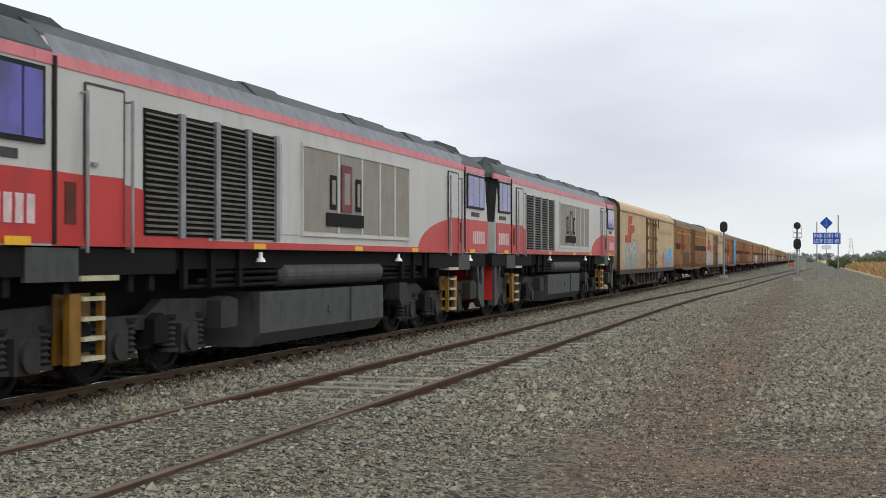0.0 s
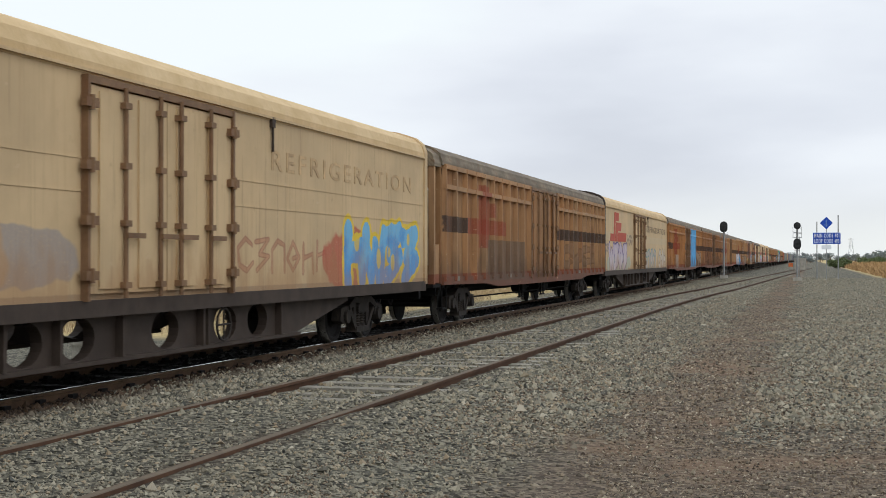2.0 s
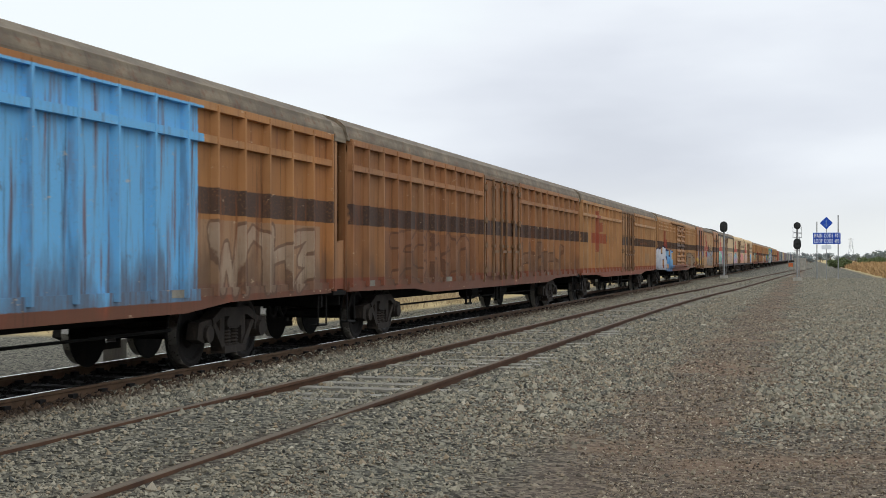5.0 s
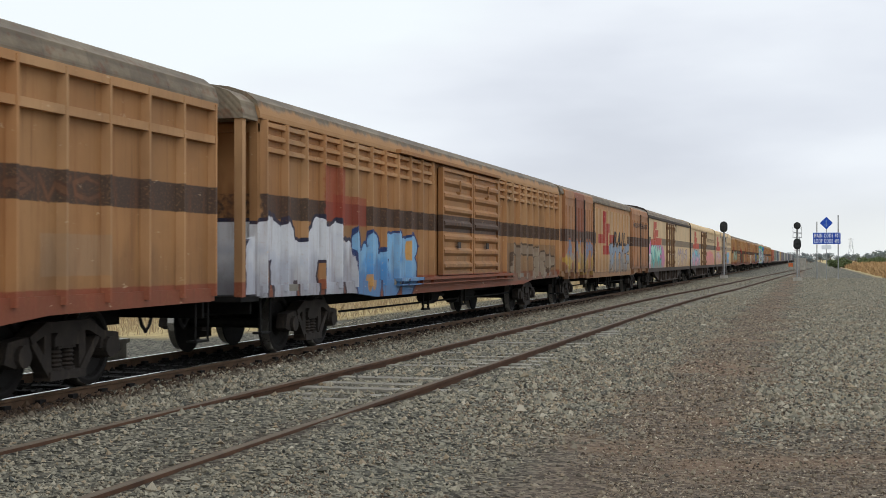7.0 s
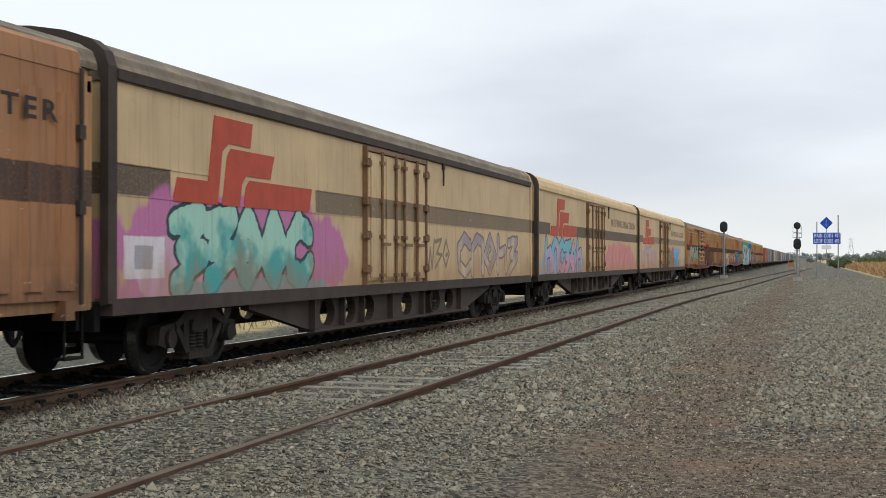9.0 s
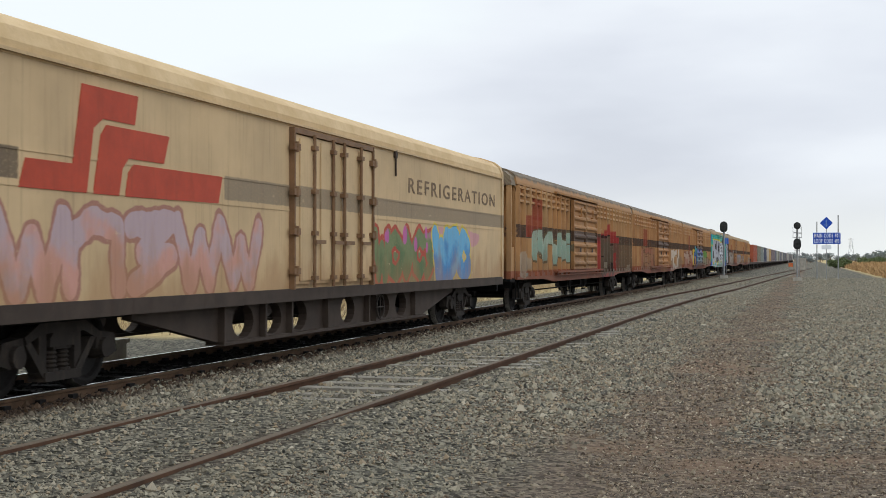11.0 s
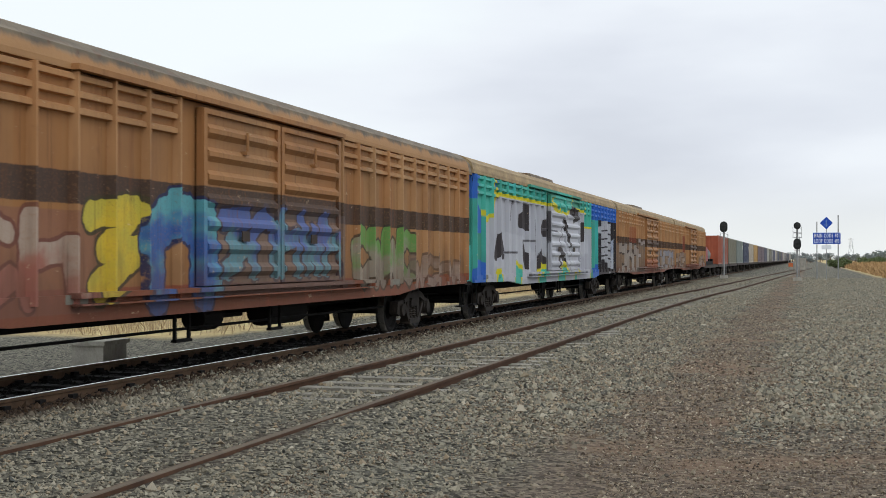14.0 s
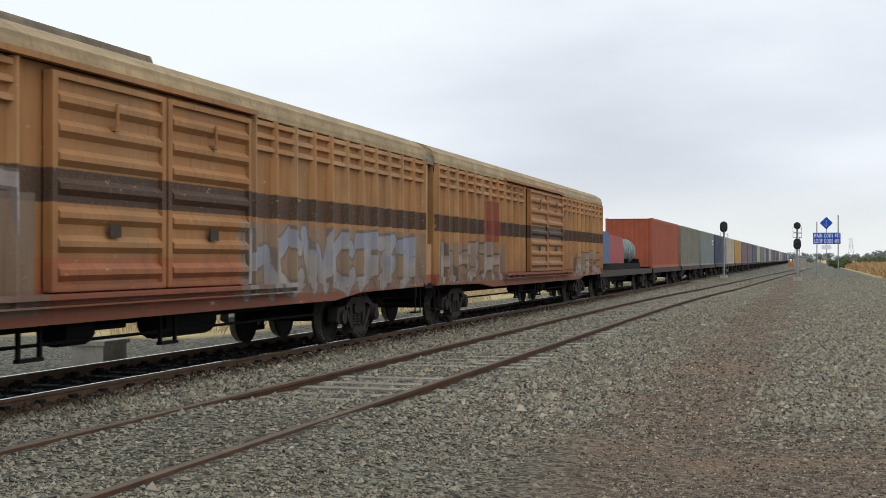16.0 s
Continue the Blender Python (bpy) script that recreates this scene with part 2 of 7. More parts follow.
def van_roof(name, a, b, seams=0.6, eave=None):
    """Weathered roof sheeting with fore-and-aft corrugations; eave: the colour of the painted lower edge."""
    def build(n):
        c = n.coords()
        x, y, z = n.split(c)
        f = n.noise(n.stretch(c, (2.0, 0.7, 1)), 2.0, 7, 0.65)
        panel = n.math("FRACT", n.math("MULTIPLY", y, 1.1))
        seam = n.step(n.math("ABSOLUTE", n.math("SUBTRACT", panel, 0.5)), 0.485, 0.497)
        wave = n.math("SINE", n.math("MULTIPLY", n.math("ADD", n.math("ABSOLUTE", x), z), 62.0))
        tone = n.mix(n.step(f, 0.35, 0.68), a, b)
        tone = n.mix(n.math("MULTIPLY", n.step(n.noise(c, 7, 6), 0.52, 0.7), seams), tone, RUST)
        # troughs take half the colour: the shade in the folds is painted
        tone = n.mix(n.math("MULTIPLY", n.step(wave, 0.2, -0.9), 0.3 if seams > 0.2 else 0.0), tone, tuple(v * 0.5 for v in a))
        tone = n.mix(n.math("MULTIPLY", seam, seams * 0.6), tone, rgb(60, 50, 42))
        if eave:
            edge = n.math("ADD", z, n.math("MULTIPLY", n.math("SUBTRACT", n.noise(n.stretch(c, (1, 1, 0.4)), 2.6, 5, 0.65), 0.5), 0.34))
            tone = n.mix(n.math("MULTIPLY", n.step(edge, 3.73, 3.63), 0.9), tone, n.mix(f, tuple(v * 0.8 for v in eave), eave))
        n.surface(tone, 0.7, 0, n.math("ADD", n.noise(c, 18, 4), n.math("MULTIPLY", wave, 0.25 if seams > 0.2 else 0.0)), 0.35, 0.012)
    return material(name, build)


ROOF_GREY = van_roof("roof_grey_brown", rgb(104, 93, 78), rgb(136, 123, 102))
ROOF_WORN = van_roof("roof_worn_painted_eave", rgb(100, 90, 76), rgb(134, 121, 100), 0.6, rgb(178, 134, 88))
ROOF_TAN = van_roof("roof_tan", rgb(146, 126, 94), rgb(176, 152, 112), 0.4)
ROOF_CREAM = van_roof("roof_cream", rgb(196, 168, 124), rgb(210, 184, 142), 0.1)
# UNDER and WHEEL are near black: shade beneath the train added to their grime
UNDER = plain("underframe_grime_and_shade", rgb(14, 13, 12), 0.95, dirt=rgb(34, 29, 25), dirty=0.4)
UNDER_BROWN = plain("girder_brown_grime", rgb(64, 54, 47), 0.75, dirt=rgb(60, 46, 38), dirty=0.6)
BOGIE = plain("bogie_cast_steel", rgb(46, 41, 37), 0.85, dirt=rgb(88, 76, 64), dirty=0.5, scale=5.0)
WHEEL = plain("wheel_steel_shaded", rgb(20, 17, 15), 0.7, 0.2)
TREAD = plain("wheel_tread_bright", rgb(150, 146, 140), 0.3, 0.9, 0.1)
RUBBER = plain("hose_rubber", rgb(28, 27, 27), 0.7)
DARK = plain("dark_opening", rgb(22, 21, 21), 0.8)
LOCO_WHITE = plain("loco_white_paint", rgb(198, 196, 189), 0.4, vary=0.06, scale=0.8, dirt=rgb(150, 140, 128), dirty=0.35)
LOCO_RED = plain("loco_red_paint", rgb(188, 50, 46, 1.08), 0.4, vary=0.1, scale=1.0, dirt=rgb(120, 40, 36), dirty=0.35)
LOCO_PINK = plain("loco_faded_red_stripe", rgb(216, 130, 134, 1.1), 0.5, vary=0.1)
LOCO_GREY = plain("loco_grey_paint", rgb(74, 74, 72), 0.65, dirt=rgb(34, 32, 30), dirty=0.6)
LOCO_RUNNING = plain("loco_running_gear_grey", rgb(50, 49, 47), 0.75, dirt=rgb(22, 20, 19), dirty=0.7, scale=4.0)
LOCO_ROOF = plain("loco_roof_sooty", rgb(74, 78, 78), 0.65, dirt=rgb(44, 46, 40), dirty=0.8, scale=1.2)
LOCO_ROOF_LIGHT = plain("loco_roof_shoulder", rgb(122, 124, 128), 0.5, dirt=rgb(78, 78, 76), dirty=0.5)
LOCO_BEIGE = plain("loco_beige_panel", rgb(148, 142, 130), 0.6, vary=0.08)
GRILLE_DARK = plain("grille_dark", rgb(20, 19, 19), 0.9)
SCREEN = plain("green_tinted_windscreen", rgb(96, 116, 98), 0.1, vary=0.2, dirty=0.1)
GRILLE_SLAT = plain("grille_slat", rgb(104, 100, 92), 0.6)
YELLOW = plain("safety_yellow", rgb(132, 94, 30), 0.5, dirt=rgb(90, 66, 30), dirty=0.5)
MARKER = plain("marker_amber", rgb(232, 176, 40, 1.1), 0.4, vary=0.1)
STEP_EDGE = plain("worn_step_edge", rgb(190, 184, 150), 0.5)
BAR_PINK = plain("worn_pale_bars", rgb(222, 196, 194), 0.6, vary=0.2, dirt=rgb(196, 60, 60), dirty=0.6, scale=6)
COOLER = plain("cooling_unit_grey", rgb(168, 164, 156), 0.6, dirt=rgb(110, 96, 80), dirty=0.4)
PALE = plain("pale_paint", rgb(226, 222, 214, 1.1), 0.5, vary=0.1)
LETTER_DARK = plain("lettering_grey_brown", rgb(122, 102, 80), 0.7, vary=0.3, grain=20)
LETTER_FAINT = plain("lettering_faded", rgb(190, 160, 120), 0.7, vary=0.3, grain=20)
LETTER_BLACK = plain("lettering_black", rgb(52, 44, 42), 0.7, vary=0.3, grain=20)
LOGO_PAINT = plain("logo_red_paint", LOGO, 0.6, vary=0.15, dirt=rgb(120, 60, 40), dirty=0.4)
DARK_RED = plain("crest_dark_red", rgb(120, 60, 60), 0.6)
LAMP_WHITE = material("marker_lamp_glow", lambda n: n.surface((0.95, 0.95, 0.9), 0.2))


def make_glass(n):
    c = n.coords()
    n.surface(n.mix(n.step(n.noise(c, 1.5, 2), 0.3, 0.7), rgb(34, 30, 88), rgb(80, 70, 168)), 0.08, 0.0, None, spec=0.8)


GLASS = material("tinted_cab_glass", make_glass)


def dirt_mask(n, c):
    """Where brown dirt has been worn into the gravel: a wheel-wide path, and the ground where one stands to watch."""
    x, y, z = n.split(c)
    w = n.math("SUBTRACT", n.noise(n.stretch(c, (1, 0.5, 1)), 1.1, 6, 0.6), 0.5)
    path = n.step(n.math("ADD", n.math("ABSOLUTE", n.math("ADD", x, 1.25)), n.math("MULTIPLY", w, 2.6)), 0.95, 0.25)
    here = n.math("MULTIPLY", n.step(n.math("ADD", y, n.math("MULTIPLY", w, 9.0)), 14.5, 10.5), n.step(n.math("ADD", x, n.math("MULTIPLY", w, 2.5)), -2.7, -1.5))
    return n.math("MAXIMUM", path, here)


def make_ballast(n):
    geo = n.t.nodes.new("ShaderNodeNewGeometry")
    c = n.t.nodes.new("ShaderNodeTexCoord").outputs["Object"]
    r = geo.outputs["Random Per Island"]
    tone = n.ramp(r, [(0.0, rgb(66, 67, 62)), (0.3, rgb(118, 114, 100)), (0.75, rgb(150, 145, 127)), (0.93, rgb(142, 126, 102)), (1.0, rgb(174, 168, 150))])
    dust = n.step(n.noise(c, 0.45, 4), 0.5, 0.7)
    tone = n.mix(n.math("MULTIPLY", dust, 0.25), tone, rgb(121, 110, 90))
    tone = n.mix(n.math("MULTIPLY", dirt_mask(n, c), 0.6), tone, n.mix(r, rgb(82, 72, 62), rgb(134, 120, 102)))
    n.surface(tone, 0.85, 0, n.noise(c, 60, 3), 0.4, 0.01)


BALLAST = material("crushed_rock", make_ballast)


def make_chips(n):
    geo = n.t.nodes.new("ShaderNodeNewGeometry")
    tone = n.ramp(geo.outputs["Random Per Island"], [(0.0, rgb(56, 47, 40)), (0.3, rgb(100, 86, 71)), (0.65, rgb(128, 112, 94)), (0.9, rgb(146, 134, 116)), (1.0, rgb(182, 172, 152))])
    n.surface(tone, 0.9, 0, n.noise(n.coords(), 60, 3), 0.4, 0.01)


CHIPS = material("dirt_chips", make_chips)


def make_ground(n):
    c = n.coords()
    x, y, z = n.split(c)
    fine = n.cells(c, 24.0).outputs["Color"]
    grit = n.split(fine)[0]
    speck = n.noise(c, 45.0, 5, 0.7)
    big = n.noise(c, 0.35, 5)
    mid = n.noise(n.stretch(c, (1, 0.5, 1)), 1.3, 6)
    # darker than the loose stones laid on it, so their gaps look shaded
    stone = n.ramp(n.math("ADD", n.math("MULTIPLY", grit, 0.55), n.math("MULTIPLY", speck, 0.45)),
                   [(0.22, rgb(30, 29, 26)), (0.42, rgb(74, 72, 63)), (0.6, rgb(110, 106, 93)), (0.85, rgb(146, 142, 125))])
    dirt = n.ramp(n.math("ADD", n.math("MULTIPLY", speck, 0.6), n.math("MULTIPLY", grit, 0.4)),
                  [(0.25, rgb(52, 44, 38)), (0.45, rgb(92, 80, 68)), (0.6, rgb(114, 101, 86)), (0.78, rgb(142, 128, 110))])
    red = n.mix(speck, rgb(104, 84, 68), rgb(146, 116, 90))
    wav = n.math("MULTIPLY", n.math("SUBTRACT", mid, 0.5), 2.4)
    worn = dirt_mask(n, c)
    tone = n.mix(n.math("MULTIPLY", worn, 0.95), stone, dirt)
    patch = n.math("MULTIPLY", worn, n.step(big, 0.5, 0.6))
    tone = n.mix(n.math("MULTIPLY", patch, 0.5), tone, red)
    rails = n.math("MAXIMUM", n.step(n.math("ABSOLUTE", n.math("ADD", x, 8.15)), 0.5, 0.1), n.step(n.math("ABSOLUTE", n.math("ADD", x, 4.2)), 0.4, 0.1))
    tone = n.mix(n.math("MULTIPLY", n.math("MULTIPLY", rails, n.step(y, 60, 20)), 0.35), tone, rgb(70, 54, 42))
    # oil stain between the rails, blackened further for the shade under the train
    oil_shade = n.step(n.math("ABSOLUTE", n.math("ADD", x, 9.0)), 0.85, 0.6)
    tone = n.mix(n.math("MULTIPLY", oil_shade, 0.97), tone, rgb(9, 8, 8))
    # dry paddock beyond both sides
    straw = n.ramp(n.noise(n.stretch(c, (1, 1, 1)), 2.5, 8, 0.7), [(0.3, rgb(149, 130, 93)), (0.55, rgb(185, 166, 120)), (0.8, rgb(203, 186, 139))])
    left = n.math("MULTIPLY", n.step(n.math("ADD", x, n.math("MULTIPLY", wav, 0.5)), -13.3, -14.3), n.step(n.math("ADD", y, n.math("MULTIPLY", wav, 0.5)), 27.0, 29.0))
    road = n.math("ADD", x, n.math("MULTIPLY", wav, 0.5))
    right = n.math("MULTIPLY", n.step(road, 5.2, 6.2), n.step(n.math("ADD", y, n.math("MULTIPLY", wav, 4.0)), 104.0, 118.0))
    tone = n.mix(n.math("MAXIMUM", left, right), tone, straw)
    h = n.math("ADD", n.math("MULTIPLY", n.cells(c, 24.0).outputs["Distance"], -0.7), speck)
    n.surface(tone, 0.9, 0, h, 0.8, 0.03, 0.2)


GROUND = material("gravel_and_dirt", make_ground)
RAIL_RUST = plain("rail_rusty_side", rgb(94, 73, 55), 0.85, dirt=rgb(52, 40, 33), dirty=0.5)
LOOP_RUST = plain("loop_rail_rust", rgb(82, 58, 42), 0.9, dirt=rgb(64, 46, 35), dirty=0.6)
RAIL_HEAD = plain("rail_head_dull", rgb(92, 80, 66), 0.75, 0.0, 0.15)
RAIL_SHINE = plain("rail_head_polished", rgb(200, 196, 190), 0.22, 0.95, 0.06)
SLEEPER_OLD = plain("sleeper_weathered_grey", rgb(132, 128, 117), 0.85, dirt=rgb(96, 84, 72), dirty=0.5)
# oily sleepers, with the train's shade put into their colour
SLEEPER_DARK = plain("sleeper_oil_and_shade", rgb(24, 21, 20), 0.95, dirt=rgb(14, 13, 12), dirty=0.5)
CONCRETE = plain("weathered_concrete", rgb(158, 154, 144), 0.85, dirt=rgb(90, 90, 70), dirty=0.4)
GALV = plain("galvanised_steel", rgb(150, 152, 152), 0.45, 0.5)
SIGNAL_BLACK = plain("signal_black", rgb(44, 46, 46), 0.7)
SIGN_BLUE = plain("sign_blue", rgb(28, 72, 168, 1.1), 0.4, vary=0.08)
SIGN_WHITE = plain("sign_white", rgb(232, 236, 240), 0.5, vary=0.05)
ORANGE = plain("orange_mesh", rgb(190, 104, 62), 0.6)


# ---------------------------------------------------------------- mesh helpers
class Form:
    """Collects solids into one mesh."""

    def __init__(self):
        self.v, self.f, self.m = [], [], []

    def add(self, verts, faces, m=0):
        b = len(self.v)
        self.v += verts
        self.f += [tuple(b + i for i in f) for f in faces]
        self.m += [m] * len(faces)
        return self

    def box(self, x0, x1, y0, y1, z0, z1, m=0):
        return self.add([(x, y, z) for x in (x0, x1) for y in (y0, y1) for z in (z0, z1)],
                        [(0, 1, 3, 2), (4, 6, 7, 5), (0, 4, 5, 1), (2, 3, 7, 6), (0, 2, 6, 4), (1, 5, 7, 3)], m)

    def slab(self, axis, poly, a, b, m=0):
        """poly extruded along an axis: 'x' takes (y, z), 'y' takes (x, z), 'z' takes (x, y)."""
        def at(p, t):
            return {"x": (t, p[0], p[1]), "y": (p[0], t, p[1]), "z": (p[0], p[1], t)}[axis]
        k = len(poly)
        return self.add([at(p, a) for p in poly] + [at(p, b) for p in poly],
                        [tuple(range(k))[::-1], tuple(range(k, 2 * k))] + [(i, (i + 1) % k, k + (i + 1) % k, k + i) for i in range(k)], m)

    def tube(self, p, q, r, k=10, r2=None, m=0):
        p, q = Vector(p), Vector(q)
        d = (q - p).normalized()
        a = d.orthogonal().normalized()
        b = d.cross(a)
        ring = [(math.cos(2 * math.pi * i / k), math.sin(2 * math.pi * i / k)) for i in range(k)]
        r2 = r if r2 is None else r2
        vs = [tuple(p + r * (a * c + b * s)) for c, s in ring] + [tuple(q + r2 * (a * c + b * s)) for c, s in ring]
        return self.add(vs, [tuple(range(k))[::-1], tuple(range(k, 2 * k))] + [(i, (i + 1) % k, k + (i + 1) % k, k + i) for i in range(k)], m)

    def mesh(self, name, mats):
        me = bpy.data.meshes.new(name)
        me.from_pydata(self.v, [], self.f)
        for m in mats if isinstance(mats, (list, tuple)) else [mats]:
            me.materials.append(m)
        if any(self.m):
            me.polygons.foreach_set("material_index", self.m)
        bm = bmesh.new()
        bm.from_mesh(me)
        bmesh.ops.recalc_face_normals(bm, faces=bm.faces)
        bm.to_mesh(me)
        bm.free()
        return me


def part(name, form, mats, parent=None, label="", smooth=False):
    me = form if isinstance(form, bpy.types.Mesh) else form.mesh(name, mats)
    ob = new(name, me)
    if parent is not None:
        ob.parent = parent
    if label:
        ob["label"] = label
    if smooth:
        me.shade_smooth()
    return ob


def thing(name, label, category, group="", kind=""):
    return tagged(new(name), label, category, group, kind)


def box(x0, x1, y0, y1, z0, z1):
    return Form().box(x0, x1, y0, y1, z0, z1)


def words(name, text, height, width, x, y, z, mat, parent, turn="side", bold=0.0, slant=0.0):
    """Lettering, z is its foot. On a wagon's side it reads along +y; 'front' faces -y and reads along +x."""
    cu = bpy.data.curves.new(name, "FONT")
    cu.body, cu.size, cu.extrude, cu.space_character = text, 1.0, 0.002, 1.3
    cu.offset, cu.shear = bold, slant
    tmp = bpy.data.objects.new(name, cu)
    scene.collection.objects.link(tmp)
    me = bpy.data.meshes.new_from_object(tmp.evaluated_get(bpy.context.evaluated_depsgraph_get()))
    bpy.data.objects.remove(tmp)
    co = np.zeros(len(me.vertices) * 3)
    me.vertices.foreach_get("co", co)
    co = co.reshape(-1, 3)
    lo, hi = co.min(0), co.max(0)
    u, v = (co[:, 0] - lo[0]) / (hi[0] - lo[0]) * width, (co[:, 1] - lo[1]) / (hi[1] - lo[1]) * height
    out = np.empty_like(co)
    if turn == "side":
        out[:, 0], out[:, 1], out[:, 2] = x + co[:, 2], y + u, z + v
    else:
        out[:, 0], out[:, 1], out[:, 2] = x + u, y - co[:, 2], z + v
    me.vertices.foreach_set("co", out.ravel())
    me.materials.clear()
    me.materials.append(mat)
    return part(name, me, None, parent)


# ---------------------------------------------------------------- the ground and the tracks
def loop_shift(y):
    """The loop swings a little away from the main line further on."""
    return 0.0245 * max(0.0, y - 34.0) * min(1.0, max(0.0, (y - 34.0) / 30.0)) if y < 64 else 0.0245 * (y - 34.0)


def ground_z(x, y):
    s = x - loop_shift(y) if y < 260 else x - loop_shift(260)
    z = 0.0
    if x < -6.6:
        z -= 0.055 * min(1, (-6.6 - x) / 0.8)
    if -8.15 < x < -7.2:
        z += 0.012 * min(1, (-7.2 - x) / 0.4)
    if x < -10.6:
        z -= 0.24 * min(1, (-10.6 - x) / 1.4)
    bed = min(1.0, max(0.0, min(s + 7.0, -2.9 - s) / 0.7))
    z += bed * (0.045 + 0.065 * min(1.0, max(0.0, (15.0 - y) / 3.5)))
    if s > -3.2:
        z -= 0.05 * min(1, (s + 3.2) / 2.4)
    if x > 5.5 and y > 105:
        z += 0.4 * min(1, (x - 5.5) / 4.0) * min(1, (y - 105) / 20)
    near = max(0.0, 1 - abs(y - 20) / 60)
    z += near * (0.045 * noise.noise((x * 0.5, y * 0.4, 0)) + 0.018 * noise.noise((x * 1.7, y * 1.5, 4)) + 0.006 * noise.noise((x * 5, y * 5, 8))) * (0.35 if -10.4 < x < -7.4 else 1.0)
    return z


def spread(lo, hi, fine, coarse_lo, coarse_hi, grow=1.25):
    a = list(np.arange(lo, hi, fine))
    s, p = fine, lo
    while p > coarse_lo:
        s *= grow
        p -= s
        a.insert(0, max(p, coarse_lo))
    s, p = fine, a[-1]
    while p < coarse_hi:
        s *= grow
        p += s
        a.append(min(p, coarse_hi))
    return a


def make_ground_sheet():
    xs = spread(-15, 9, 0.16, -2500, 2500)
    ys = spread(6, 44, 0.2, -600, 4500, 1.06)
    vs = [(x, y, ground_z(x, y)) for y in ys for x in xs]
    w = len(xs)
    fs = [(j * w + i, j * w + i + 1, (j + 1) * w + i + 1, (j + 1) * w + i) for j in range(len(ys) - 1) for i in range(w - 1)]
    me = bpy.data.meshes.new("ground")
    me.from_pydata(vs, [], fs)
    me.materials.append(GROUND)
    me.shade_smooth()
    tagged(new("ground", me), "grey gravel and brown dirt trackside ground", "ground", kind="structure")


make_ground_sheet()

RAIL_SHAPE = [(-0.07, -0.16), (0.07, -0.16), (0.07, -0.145), (0.01, -0.125), (0.01, -0.045), (0.036, -0.035), (0.036, -0.006), (0.028, 0.0),
              (-0.028, 0.0), (-0.036, -0.006), (-0.036, -0.035), (-0.01, -0.045), (-0.01, -0.125), (-0.07, -0.145)]


def make_rail(name, x, z, shift, head, y1, parent, label, web=None):
    ys = list(np.arange(-470, -30, 20.0)) + list(np.arange(-30, 120, 3.0)) + list(np.arange(120, y1 + 1, 20.0))
    f = Form()
    k = len(RAIL_SHAPE)
    for y in ys:
        f.v += [(x + shift(y) + px, float(y), z + pz) for px, pz in RAIL_SHAPE]
    for j in range(len(ys) - 1):
        for i in range(k):
            f.f.append((j * k + i, j * k + (i + 1) % k, (j + 1) * k + (i + 1) % k, (j + 1) * k + i))
            f.m.append(1 if i in (6, 7, 8) else 0)
    return part(name, f, [web or RAIL_RUST, head], parent, label)


loop_track = thing("loop_track", "rusty loop railway track bedded in grey ballast", "railway track", kind="structure")
main_track = thing("main_track", "main line railway track on dark sleepers in ballast", "railway track", kind="structure")
make_rail("rail", -4.15, 0.14, loop_shift, RAIL_HEAD, 230, loop_track, "rust-brown steel rail", LOOP_RUST)
make_rail("rail", -5.76, 0.14, loop_shift, RAIL_HEAD, 230, loop_track, "rust-brown steel rail", LOOP_RUST)
make_rail("rail", -8.21, MAIN_Z, lambda y: 0.0, RAIL_SHINE, 1500, main_track, "rail with a polished head")
make_rail("rail", -9.78, MAIN_Z, lambda y: 0.0, RAIL_SHINE, 1500, main_track, "rail with a polished head")

# ---------------------------------------------------------------- rolling stock
CONSIST = []   # every moving thing with its place along the train


def vehicle(name, label, category, start, group=""):
    v = thing(name, label, category, group)
    v.matrix_basis = pose(MAIN_X, start, MAIN_Z)
    CONSIST.append((v, start))
    return v


def ring_profile(side, top, crown, n=7):
    """Half-arched roof from the right eave to the left one."""
    pts = []
    for i in range(n + 1):
        a = math.pi * i / n
        cx = math.copysign(abs(math.cos(a)) ** 0.75, math.cos(a))
        pts.append((side * cx, top + (crown - top) * math.sin(a) ** 0.8))
    return pts


MESHES = {}


def shared(key, build, mats):
    if key not in MESHES:
        MESHES[key] = build().mesh(key, mats)
    return MESHES[key]


def wheel_form():
    """Both wheels and the axle, turned in one piece about the x axis."""
    half = [(0.0, 0.08), (0.69, 0.08), (0.70, 0.20), (0.71, 0.49), (0.735, 0.49), (0.745, 0.46), (0.865, 0.45), (0.875, 0.40), (0.87, 0.37), (0.83, 0.34), (0.82, 0.20), (0.87, 0.14), (0.93, 0.12), (0.96, 0.06), (0.96, 0.0)]
    prof = [(-a, r) for a, r in half[:0:-1]] + half
    k, f = 24, Form()
    for a, r in prof:
        f.v += [(a, r * math.cos(2 * math.pi * i / k), 0.46 + r * math.sin(2 * math.pi * i / k)) for i in range(k)]
    for j in range(len(prof) - 1):
        for i in range(k):
            f.f.append((j * k + i, j * k + (i + 1) % k, (j + 1) * k + (i + 1) % k, (j + 1) * k + i))
            f.m.append(1 if abs(prof[j][1] - 0.455) < 0.02 and abs(prof[j + 1][1] - 0.455) < 0.02 else 0)
    return f


